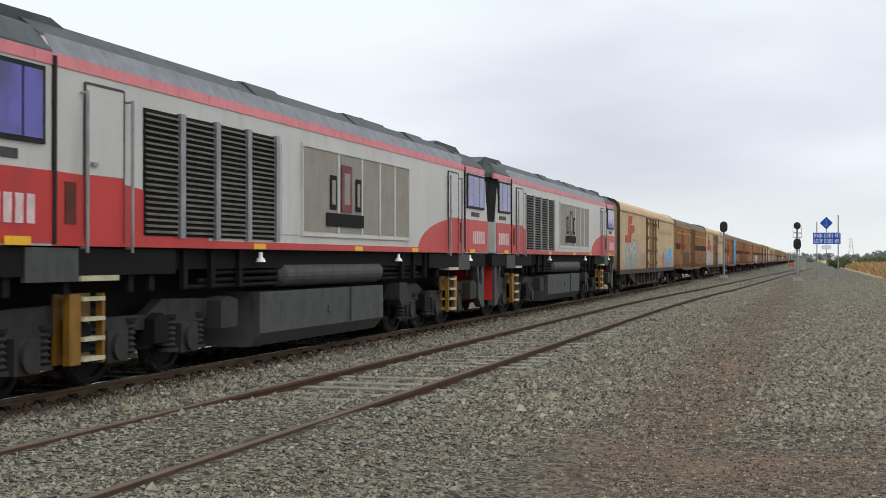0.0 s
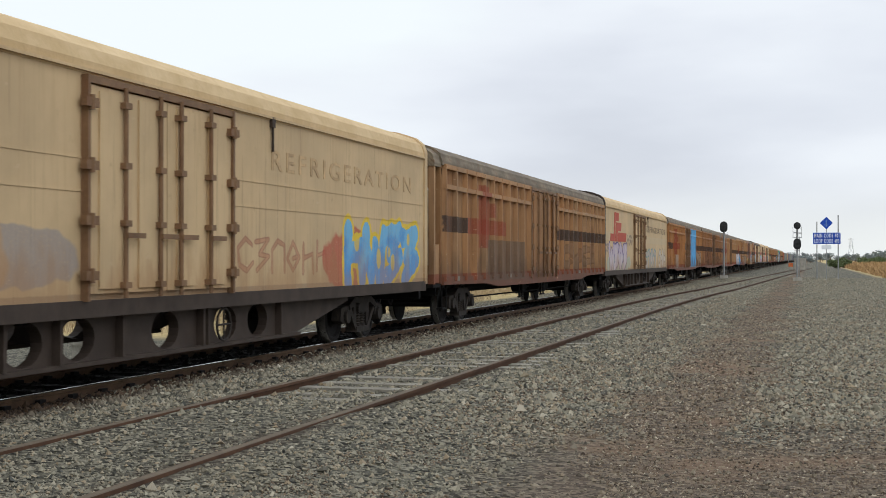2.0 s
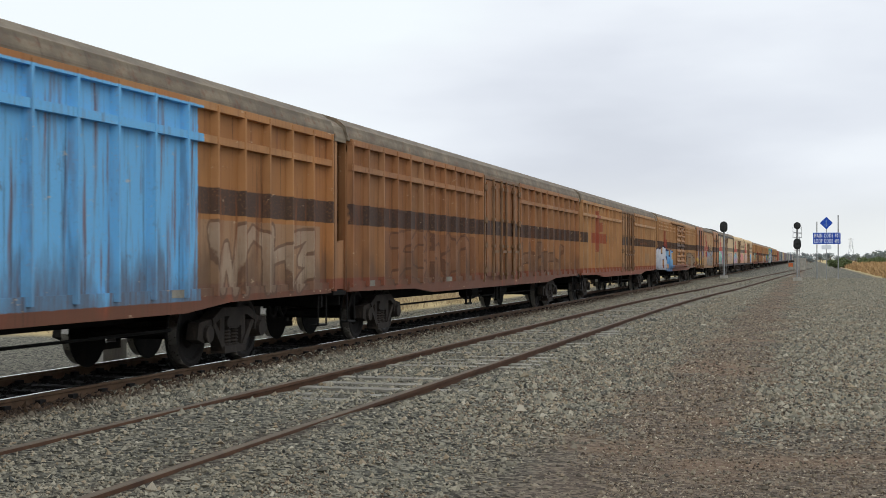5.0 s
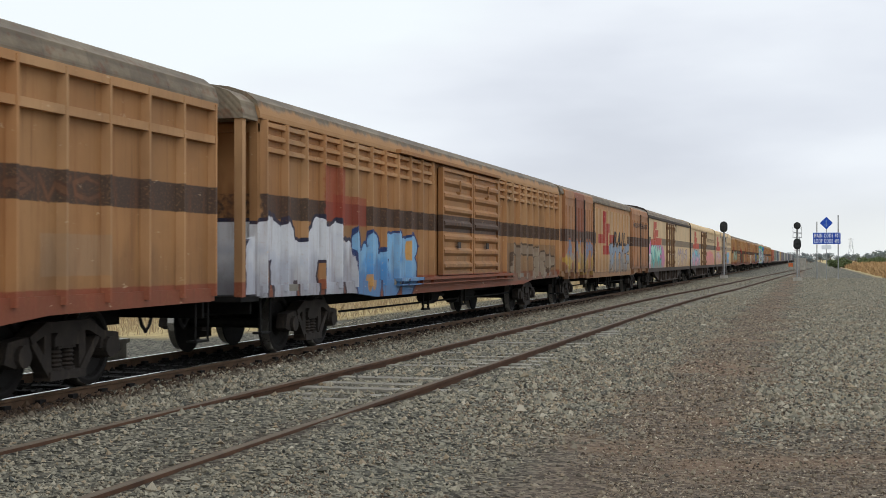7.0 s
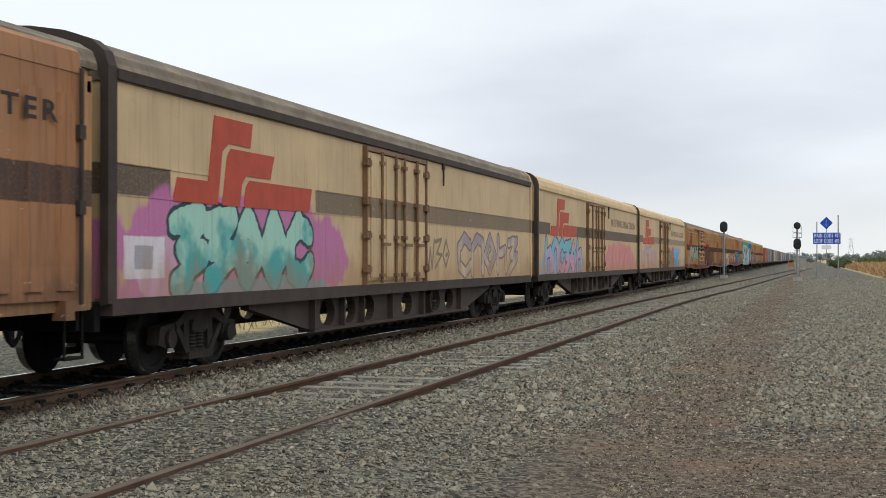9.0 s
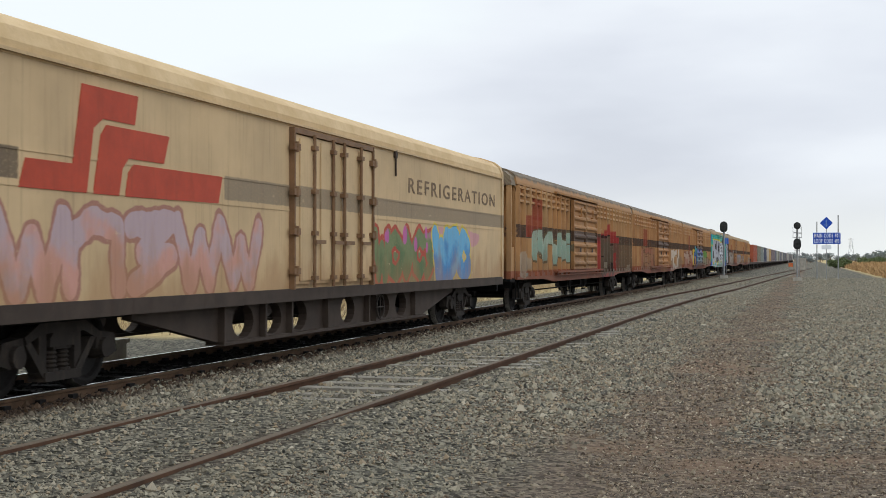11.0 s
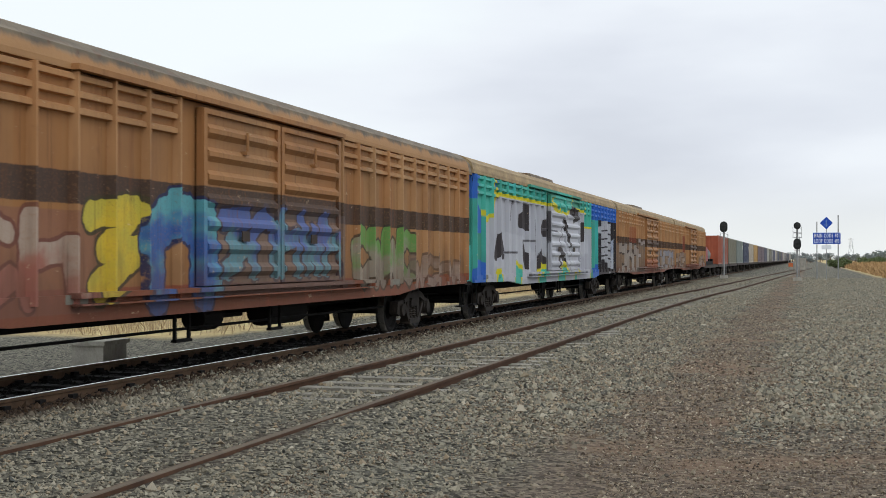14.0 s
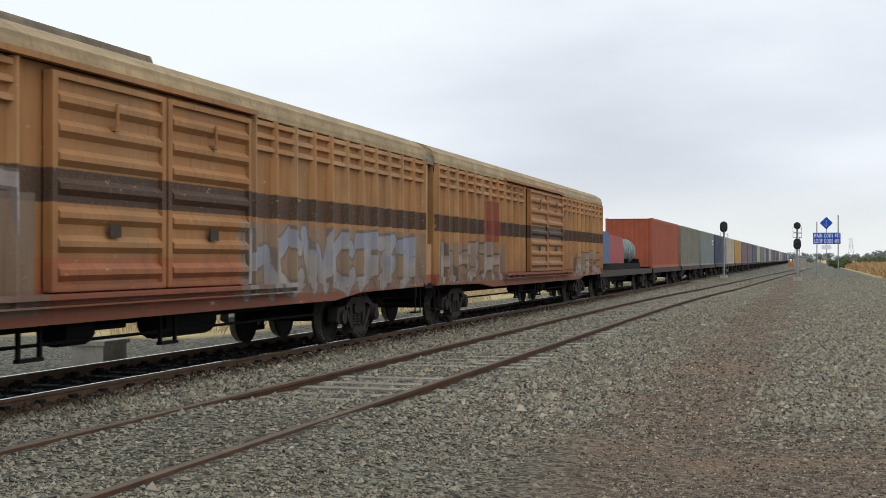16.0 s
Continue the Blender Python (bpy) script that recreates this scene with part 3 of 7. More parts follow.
def frame_form():
    """Cast three-piece bogie side frame on the +x side."""
    f = Form()
    # ring of pieces leaves the two windows and the spring nest open
    f.slab("x", [(-1.18, 0.40), (-1.12, 0.62), (-0.75, 0.66), (-0.70, 0.46), (-0.86, 0.44), (-0.98, 0.34)], 0.93, 1.10)
    f.slab("x", [(1.18, 0.40), (1.12, 0.62), (0.75, 0.66), (0.70, 0.46), (0.86, 0.44), (0.98, 0.34)], 0.93, 1.10)
    f.slab("x", [(-0.75, 0.66), (-0.45, 0.80), (0.45, 0.80), (0.75, 0.66), (0.70, 0.58), (0.42, 0.68), (-0.42, 0.68), (-0.70, 0.58)], 0.92, 1.12)
    f.slab("x", [(-0.72, 0.60), (-0.60, 0.60), (-0.28, 0.27), (-0.34, 0.17)], 0.94, 1.10)
    f.slab("x", [(0.72, 0.60), (0.60, 0.60), (0.28, 0.27), (0.34, 0.17)], 0.94, 1.10)
    f.box(0.90, 1.12, -0.36, 0.36, 0.16, 0.26)
    f.box(0.94, 1.08, -0.42, -0.28, 0.25, 0.69)
    f.box(0.94, 1.08, 0.28, 0.42, 0.25, 0.69)
    for y in (-0.88, 0.88):
        f.tube((0.95, y, 0.46), (1.15, y, 0.46), 0.14, 12, 0.12)
    return f


def spring_form():
    return turned([(0.0, 0.0), (0.10, 0.0), (0.10, 0.03)] + [(0.09 if q % 2 else 0.065, 0.03 + 0.024 * q) for q in range(10)] + [(0.10, 0.27), (0.0, 0.27)])


def turned(prof, k=12):
    """A round column from (radius, height) pairs."""
    f = Form()
    for rr, z in prof:
        f.v += [(rr * math.cos(2 * math.pi * i / k), rr * math.sin(2 * math.pi * i / k), z) for i in range(k)]
    for j in range(len(prof) - 1):
        f.f += [(j * k + i, j * k + (i + 1) % k, (j + 1) * k + (i + 1) % k, (j + 1) * k + i) for i in range(k)]
    f.m = [0] * len(f.f)
    return f


def bolster_end():
    return Form().slab("x", [(-0.27, 0.53), (-0.27, 0.62), (-0.2, 0.68), (0.2, 0.68), (0.27, 0.62), (0.27, 0.53)], 0.90, 1.12)


def mirror_form(build):
    def made():
        f, g = build(), Form()
        g.v = [(-x, y, z) for x, y, z in f.v]
        g.f, g.m = [tuple(reversed(q)) for q in f.f], list(f.m)
        return g
    return made


def bolster_form():
    return Form().box(-1.1, 1.1, -0.18, 0.18, 0.5, 0.74).box(-0.5, 0.5, -0.9, 0.9, 0.42, 0.5)


def bogie(parent, y):
    b = part("bogie", shared("bogie_bolster", bolster_form, BOGIE), None, parent, "grimy cast-steel bogie")
    b.location = (0, y, 0)
    for nm, key, build in (("side_frame", "side_frame_near", frame_form), ("side_frame", "side_frame_far", mirror_form(frame_form)),
                           ("bolster_end", "bolster_end", bolster_end)):
        part(nm, shared(key, build, BOGIE), None, b)
    for dy in (-0.12, 0.12):
        part("coil_spring", shared("van_coil_spring", spring_form, BOGIE), None, b).location = (1.01, dy, 0.26)
    for dy in (-0.88, 0.88):
        w = part("wheelset", shared("wheelset", wheel_form, [WHEEL, TREAD]), None, b)
        w.location = (0, dy, 0)


def coupler(parent, y, s):
    part("coupler", Form().box(-0.12, 0.12, y, y + s * 0.42, 0.78, 1.0).box(-0.2, 0.2, y + s * 0.3, y + s * 0.46, 0.74, 1.04), UNDER, parent)
    f = Form()
    pts = [Vector((0.35, y + s * (0.02 + 0.11 * i), 0.82 - 0.32 * math.sin(math.pi * i / 4))) for i in range(5)]
    for a, b in zip(pts, pts[1:]):
        f.tube(a, b, 0.025, 6)
    part("brake_hose", f, RUBBER, parent)


def underfloor(v, length):
    """Brake gear between the bogies."""
    c = length / 2
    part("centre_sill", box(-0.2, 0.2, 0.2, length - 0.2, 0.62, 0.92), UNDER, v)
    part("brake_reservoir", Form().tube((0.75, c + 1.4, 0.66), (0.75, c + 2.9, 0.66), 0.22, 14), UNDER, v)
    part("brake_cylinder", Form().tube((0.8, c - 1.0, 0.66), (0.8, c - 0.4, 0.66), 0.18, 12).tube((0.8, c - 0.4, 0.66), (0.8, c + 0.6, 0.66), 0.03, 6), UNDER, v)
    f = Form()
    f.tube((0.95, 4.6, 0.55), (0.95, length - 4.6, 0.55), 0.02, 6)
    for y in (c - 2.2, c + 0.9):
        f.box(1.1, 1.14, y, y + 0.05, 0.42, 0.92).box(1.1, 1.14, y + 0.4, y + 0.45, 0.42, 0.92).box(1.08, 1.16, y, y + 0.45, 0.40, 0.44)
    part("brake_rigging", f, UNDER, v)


SIDE, EAVE, CROWN = 1.43, 3.56, 4.03


def van_body(v, paint, roof_mat, length, floor_z=0.92, eave=EAVE, crown=CROWN, inset=0.0):
    part("body", Form().slab("y", [(SIDE - inset, floor_z), (SIDE - inset, eave), (-SIDE, eave), (-SIDE, floor_z)], 0, length), paint, v)
    prof = ring_profile(SIDE + 0.05, eave, crown, 10)
    lip = [(SIDE + 0.05, eave - 0.07)] + prof + [(-SIDE - 0.05, eave - 0.07)]
    part("roof", Form().slab("y", lip, -0.12, length + 0.12), roof_mat, v)


def ribs(v, paint, spans, z0, z1, depth, width, step, eave_gap=0.0):
    """Upright ribs, one piece each, on the near side; the far side's are joined."""
    far = Form()
    paint = lit_rib_paint(paint)
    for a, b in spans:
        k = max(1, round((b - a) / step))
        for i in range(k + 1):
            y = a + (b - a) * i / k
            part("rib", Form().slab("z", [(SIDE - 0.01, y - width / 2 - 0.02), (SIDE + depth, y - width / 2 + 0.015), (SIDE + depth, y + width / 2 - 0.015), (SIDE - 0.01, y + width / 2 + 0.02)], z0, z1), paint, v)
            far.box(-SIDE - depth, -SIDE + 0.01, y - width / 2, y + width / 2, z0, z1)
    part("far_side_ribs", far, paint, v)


def skirt(v, paint, length):
    """Deep sill between the bogies, swept up towards the ends."""
    f = Form()
    f.slab("x", [(0, 0.93), (0, 1.1), (length, 1.1), (length, 0.93), (length - 3.9, 0.90), (length - 5.2, 0.80), (5.2, 0.80), (3.9, 0.90)], SIDE - 0.05, SIDE + 0.045)
    part("side_sill", f, paint, v)
    g = Form()
    g.slab("x", [(0, 0.93), (0, 1.1), (length, 1.1), (length, 0.93), (length - 3.9, 0.90), (length - 5.2, 0.80), (5.2, 0.80), (3.9, 0.90)], -SIDE - 0.045, -SIDE + 0.05)
    part("side_sill", g, paint, v)


def hinge_doors(v, paint, y0, y1, z0, z1, bars=4):
    """A pair of swing doors with lock rods and hinges."""
    mid = (y0 + y1) / 2
    rod = plain("door_rod_rusty", rgb(120, 92, 66), 0.6, dirt=RUST, dirty=0.6)
    for a, b in ((y0, mid - 0.012), (mid + 0.012, y1)):
        d = part("door", box(SIDE - 0.02, SIDE + 0.05, a, b, z0, z1), paint, v)
        for p in (a + 0.22, b - 0.72):
            part("door_panel", box(SIDE + 0.045, SIDE + 0.075, p, p + 0.5, z0 + 0.05, z1 - 0.05), paint, d)
        for i in range(2):
            y = a + (b - a) * (0.40 if i == 0 else 0.86) if a == y0 else a + (b - a) * (0.14 if i == 0 else 0.6)
            f = Form().tube((SIDE + 0.11, y, z0 - 0.06), (SIDE + 0.11, y, z1 + 0.04), 0.028, 8)
            for z in (z0 + 0.05, z0 + 0.75, z0 + 1.4, z1 - 0.2):
                f.box(SIDE + 0.05, SIDE + 0.15, y - 0.07, y + 0.07, z, z + 0.07)
            f.box(SIDE + 0.13, SIDE + 0.16, y - 0.03, y + 0.38, z0 + 0.62, z0 + 0.68)
            part("lock_rod", f, rod, d)
        hy = a if a == y0 else b
        for z in (z0 + 0.15, z0 + 0.75, z0 + 1.35, z1 - 0.25):
            part("hinge", Form().box(SIDE + 0.04, SIDE + 0.12, hy - 0.13, hy + 0.13, z, z + 0.1).tube((SIDE + 0.1, hy, z - 0.03), (SIDE + 0.1, hy, z + 0.13), 0.04, 8), rod, d)
    f = Form().box(SIDE - 0.01, SIDE + 0.09, y0 - 0.055, y0, z0 - 0.08, z1 + 0.1).box(SIDE - 0.01, SIDE + 0.09, y1, y1 + 0.055, z0 - 0.08, z1 + 0.1)
    part("door_frame", f.box(SIDE - 0.01, SIDE + 0.08, y0, y1, z1 + 0.02, z1 + 0.1), rod, v)


def ribbed_van(start, length, paint, door, label, group="ribbed box vans", letters=False, cooler=False):
    v = vehicle("box_van", label, "freight wagon", start, group)
    van_body(v, paint, ROOF_GREY, length)
    skirt(v, paint, length)
    ribs(v, paint, [(0.05, door[0] - 0.25), (door[1] + 0.25, length - 0.05)], 1.0, 3.50, 0.1, 0.075, 0.885)
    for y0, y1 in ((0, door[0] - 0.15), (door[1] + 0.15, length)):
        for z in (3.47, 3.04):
            part("rail", box(SIDE - 0.01, SIDE + 0.09, y0, y1, z - 0.05, z + 0.05), lit_rib_paint(paint), v)
    part("rail", box(-SIDE - 0.075, -SIDE + 0.01, 0, length, 3.36, 3.48), paint, v)
    hinge_doors(v, paint, door[0], door[1], 1.02, 3.40)
    if cooler:
        unit = part("cooling_unit", Form().slab("y", [(1.3, 1.35), (1.3, 2.9), (0.7, 3.35), (-1.1, 3.35), (-1.1, 1.35)], -0.49, -0.12), COOLER, v, "pale grey cooling unit on the end wall")
        part("control_box", box(0.95, 1.2, -0.52, -0.49, 1.5, 1.9), GRILLE_DARK, unit)
    if letters:
        words("lettering", "REFRIGERATION", 0.27, 3.6, SIDE + 0.005, 6.0, 2.12, LETTER_DARK, v)
    finish_van(v, paint, length)
    return v


def louvre_van(start, length, paint, door, label, roof=None, group="louvred box vans", hatch=False):
    v = vehicle("box_van", label, "freight wagon", start, group)
    van_body(v, paint, roof or ROOF_WORN, length)
    skirt(v, paint, length)
    ribs(v, paint, [(0.05, door[0] - 0.55), (door[1] + 0.25, length - 0.05)], 1.0, 3.48, 0.1, 0.07, 0.80)
    for y0, y1 in ((0.05, door[0] - 0.5), (door[1] + 0.2, length - 0.05)):
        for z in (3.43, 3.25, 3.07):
            part("rail", Form().slab("y", [(SIDE - 0.01, z - 0.05), (SIDE + 0.066, z - 0.04), (SIDE + 0.066, z + 0.02), (SIDE - 0.01, z + 0.05)], y0, y1), lit_rib_paint(paint), v)
    mid = (door[0] + door[1]) / 2
    for a, b in ((door[0], mid - 0.03), (mid + 0.03, door[1])):
        d = part("sliding_door", box(SIDE + 0.03, SIDE + 0.09, a, b, 1.14, 3.42), paint, v)
        for i in range(7):
            z = 1.34 + i * 0.30
            part("ridge", Form().slab("y", [(SIDE + 0.085, z - 0.10), (SIDE + 0.155, z - 0.03), (SIDE + 0.155, z + 0.03), (SIDE + 0.085, z + 0.10)], a + 0.12, b - 0.12), paint, d)
        for p, q, z0, z1 in ((a, a + 0.1, 1.14, 3.42), (b - 0.1, b, 1.14, 3.42), (a + 0.1, b - 0.1, 3.35, 3.42), (a + 0.1, b - 0.1, 1.14, 1.21)):
            part("door_frame", box(SIDE + 0.085, SIDE + 0.14, p, q, z0, z1), paint, d)
        part("handle", Form().tube((SIDE + 0.18, (a + b) / 2, 2.95), (SIDE + 0.18, (a + b) / 2, 3.2), 0.02, 8).box(SIDE + 0.09, SIDE + 0.19, (a + b) / 2 - 0.04, (a + b) / 2 + 0.04, 2.9, 2.95), paint, d)
        part("lock_pocket", box(SIDE + 0.145, SIDE + 0.165, (a + b) / 2 - 0.12, (a + b) / 2 + 0.12, 1.72, 1.86), UNDER_BROWN, d)
    part("door_track", Form().box(SIDE, SIDE + 0.17, door[0] - 3.0, door[1] + 1.8, 1.06, 1.12).box(SIDE, SIDE + 0.18, door[0] - 3.0, door[1] + 1.8, 0.98, 1.0), paint, v)
    part("door_rail", box(SIDE, SIDE + 0.15, door[0] - 3.0, door[1] + 0.2, 3.49, 3.555), paint, v)
    part("rail", box(-SIDE - 0.075, -SIDE + 0.01, 0, length, 3.36, 3.48), paint, v)
    if hatch:
        part("roof_hatch", Form().slab("y", [(1.0, 3.85), (0.92, 4.06), (0, 4.15), (-0.92, 4.06), (-1.0, 3.85)], 9.0, 12.6), ROOF_GREY, v)
    finish_van(v, paint, length)
    return v


def finish_van(v, paint, length):
    for y, s in ((0.0, -1), (length, 1)):
        f = Form()
        for x in (-SIDE + 0.06, -0.5, 0.5, SIDE - 0.06):
            f.box(x - 0.06, x + 0.06, min(y, y + s * 0.1), max(y, y + s * 0.1), 0.95, 3.48)
        f.box(-SIDE, SIDE, min(y, y + s * 0.08), max(y, y + s * 0.08), 3.3, 3.42)
        part("end_frame", f, paint, v)
        part("headstock", box(-1.3, 1.3, min(y, y + s * 0.06), max(y, y + s * 0.06), 0.7, 0.94), UNDER, v)
        f = Form()
        for yy in (y - s * 0.06, y - s * 0.42):
            f.tube((SIDE - 0.02, yy, 0.42), (SIDE - 0.02, yy, 0.95), 0.016, 6)
        f.box(SIDE - 0.14, SIDE, min(y - s * 0.06, y - s * 0.42), max(y - s * 0.06, y - s * 0.42), 0.40, 0.43)
        part("shunter_step", f, UNDER, v)
        coupler(v, y, s)
    for y in (0.9, 6.2, length - 5.6):
        part("data_panel", box(SIDE + 0.046, SIDE + 0.05, y, y + 0.45, 1.0, 1.1), SLEEPER_OLD, v, "small worn pale data panel")
    # the paled, lit-looking copy of the livery goes on the end fittings too
    lit_livery = lit_rib_paint(paint) if paint.name in PAINTS else paint
    part("end_post", box(SIDE - 0.12, SIDE, -0.62, -0.50, 0.95, 3.46), lit_livery, v)
    part("end_panel", Form().slab("x", [(-0.5, 0.98), (-0.5, 1.72), (0.0, 1.82), (0.0, 0.98)], SIDE - 0.1, SIDE - 0.03), lit_livery, v)
    part("end_hood", Form().slab("y", [(SIDE + 0.02, 3.44)] + ring_profile(SIDE + 0.02, 3.5, 3.99, 10) + [(-SIDE - 0.02, 3.44)], -0.64, -0.13), ROOF_GREY, v)
    part("end_step", box(-1.3, SIDE - 0.02, -0.62, 0.0, 0.88, 0.96), UNDER, v)
    underfloor(v, length)
    bogie(v, 2.95)
    bogie(v, length - 2.95)


def logo(v, y, scale=1.0, mat=None, whole=True):
    """Three stacked angular strokes."""
    mat = mat or LOGO_PAINT
    def q(pts):
        return [(y + a * scale, 1.0 + (b - 1.0)) for a, b in pts]
    for nm, pts in (("logo_stroke", [(0.0, 2.20), (0.12, 2.50), (1.0, 2.50), (1.18, 3.38), (2.42, 3.38), (2.34, 3.04), (1.62, 3.04), (1.42, 2.92), (1.28, 2.20)]),
                    ("logo_stroke", [(1.42, 2.20), (1.58, 2.86), (1.70, 2.98), (3.2, 2.98), (3.06, 2.64), (2.2, 2.64), (2.06, 2.52), (1.98, 2.20)]),
                    ("logo_stroke", [(2.12, 2.20), (2.2, 2.48), (2.32, 2.58), (4.72, 2.58), (4.6, 2.22)]))[:3 if whole else 2]:
        part(nm, Form().slab("x", q(pts), SIDE - 0.01, SIDE + 0.012), mat, v)


def reefer(start, length, paint, roof_mat, label, text=None, logo_y=1.5, door=(8.75, 12.45), ink=None, end_unit=False, text_at=(14.85, 7.35), whole_logo=True):
    v = vehicle("refrigerated_van", label, "freight wagon", start, "refrigerated vans")
    part("body", Form().slab("y", [(SIDE, 1.0), (SIDE, 3.52), (-SIDE, 3.52), (-SIDE, 1.0)], 0, length), paint, v)
    prof = [(SIDE + 0.01, 3.50), (SIDE + 0.01, 3.64), (1.38, 3.80), (1.22, 3.93), (0.9, 4.04), (0.45, 4.11), (0, 4.13), (-0.45, 4.11), (-0.9, 4.04), (-1.22, 3.93), (-1.38, 3.80), (-SIDE - 0.01, 3.64), (-SIDE - 0.01, 3.50)]
    part("roof", Form().slab("y", prof, -0.02, length + 0.02), roof_mat, v)
    part("gutter", box(SIDE, SIDE + 0.05, 0.1, length - 0.1, 3.52, 3.64 if roof_mat == ROOF_GREY else 3.555), UNDER_BROWN if roof_mat == ROOF_GREY else paint, v)
    for y in (0.0, length):
        hoop = [(1.46, 0.98), (1.46, 3.66), (1.40, 3.83), (1.24, 3.96), (0.9, 4.07), (0.45, 4.14), (0, 4.16)]
        hoop = hoop + [(-a, b) for a, b in hoop[-2::-1]]
        low = [(a * 0.93, min(b, b * 0.975)) for a, b in hoop]
        f = Form()
        for p in range(len(hoop) - 1):
            f.slab("y", [hoop[p], hoop[p + 1], low[p + 1], low[p]], y - 0.1, y + 0.1)
        part("end_frame", f, UNDER_BROWN if y == 0 else paint, v)
    for z in (2.22, 2.58):
        part("panel_seam", box(SIDE - 0.01, SIDE + 0.008, 0.12, length - 0.12, z - 0.012, z + 0.012), paint, v)
    part("side_sill", Form().box(SIDE - 0.2, SIDE + 0.03, 0, length, 0.84, 1.03).box(-SIDE - 0.03, -SIDE + 0.2, 0, length, 0.84, 1.03), UNDER_BROWN, v)
    hinge_doors(v, paint, door[0], door[1], 1.1, 3.38)
    part("drain_pipe", Form().tube((SIDE + 0.03, door[1] + 1.5, 3.05), (SIDE + 0.03, door[1] + 1.5, 3.55), 0.02, 6).box(SIDE, SIDE + 0.05, door[1] + 1.44, door[1] + 1.56, 3.4, 3.55), UNDER_BROWN, v)
    if logo_y is not None:
        logo(v, logo_y, whole=whole_logo)
    if text:
        words("lettering", text, 0.30, text_at[1], SIDE + 0.006, text_at[0], 2.78, ink or LETTER_DARK, v, bold=0.012)
    # deep girder with round lightening holes between the bogies
    a, b = 4.2, length - 4.2
    holes = [7.4, 8.45, 9.5, length / 2 + 0.3, length - 9.2, length - 8.1]
    for s in (1, -1):
        x0, x1 = (s * 1.12, s * 1.26)
        f = Form()
        f.slab("x", [(a, 0.86), (a, 0.76), (6.6, 0.34), (6.6, 0.86)], min(x0, x1), max(x0, x1))
        f.slab("x", [(b, 0.86), (b, 0.76), (length - 6.6, 0.34), (length - 6.6, 0.86)], min(x0, x1), max(x0, x1))
        edge = 6.6
        for h in holes + [length - 6.6 + 0.36]:
            y1 = h - 0.36
            f.box(min(x0, x1), max(x0, x1), edge, y1, 0.34, 0.86)
            if h < length - 6.6:
                ring = [(0.36 * math.cos(t), 0.24 * math.sin(t)) for t in np.linspace(0, math.pi, 9)]
                f.slab("x", [(h + p, 0.60 + q) for p, q in ring] + [(h - 0.36, 0.86), (h + 0.36, 0.86)], min(x0, x1), max(x0, x1))
                f.slab("x", [(h - p, 0.60 - q) for p, q in ring] + [(h + 0.36, 0.34), (h - 0.36, 0.34)], min(x0, x1), max(x0, x1))
            edge = h + 0.36
        f.box(min(s * 1.06, s * 1.34), max(s * 1.06, s * 1.34), 6.6, length - 6.6, 0.30, 0.35)
        part("girder", f, UNDER_BROWN, v)
        if s > 0:
            for y in (6.6, 8.0, 9.02, length / 2 - 0.9, length / 2 + 1.2, length - 9.9, length - 7.4):
                part("stiffener", box(1.26, 1.36, y - 0.03, y + 0.03, 0.35, 0.86), UNDER_BROWN, v)
    part("floor_frame", box(-1.2, 1.2, 0.1, length - 0.1, 0.8, 0.92), UNDER, v)
    wheel = Form()
    cy = length / 2 + 1.75
    for t in range(12):
        p, q = [(1.38, cy + 0.22 * math.cos(math.pi * u / 6), 0.60 + 0.22 * math.sin(math.pi * u / 6)) for u in (t, t + 1)]
        wheel.tube(p, q, 0.018, 6)
        if t % 3 == 0:
            wheel.tube((1.38, cy, 0.60), p, 0.014, 6)
    part("handbrake_wheel", wheel, BOGIE, v, "round handbrake wheel")
    for y, s in ((0.0, -1), (length, 1)):
        coupler(v, y, s)
        part("headstock", box(-1.3, 1.3, min(y, y + s * 0.12), max(y, y + s * 0.12), 0.66, 0.98), UNDER, v)
    if end_unit:
        part("cooling_unit", Form().slab("x", [(-0.62, 1.35), (-0.62, 3.0), (-0.35, 3.45), (0, 3.45), (0, 1.35)], -1.1, 1.1), COOLER, v, "pale cooling unit on the end wall")
        part("end_platform", box(-1.35, 1.35, -0.75, 0, 1.0, 1.08), UNDER_BROWN, v)
    bogie(v, 2.95)
    bogie(v, length - 2.95)
    return v


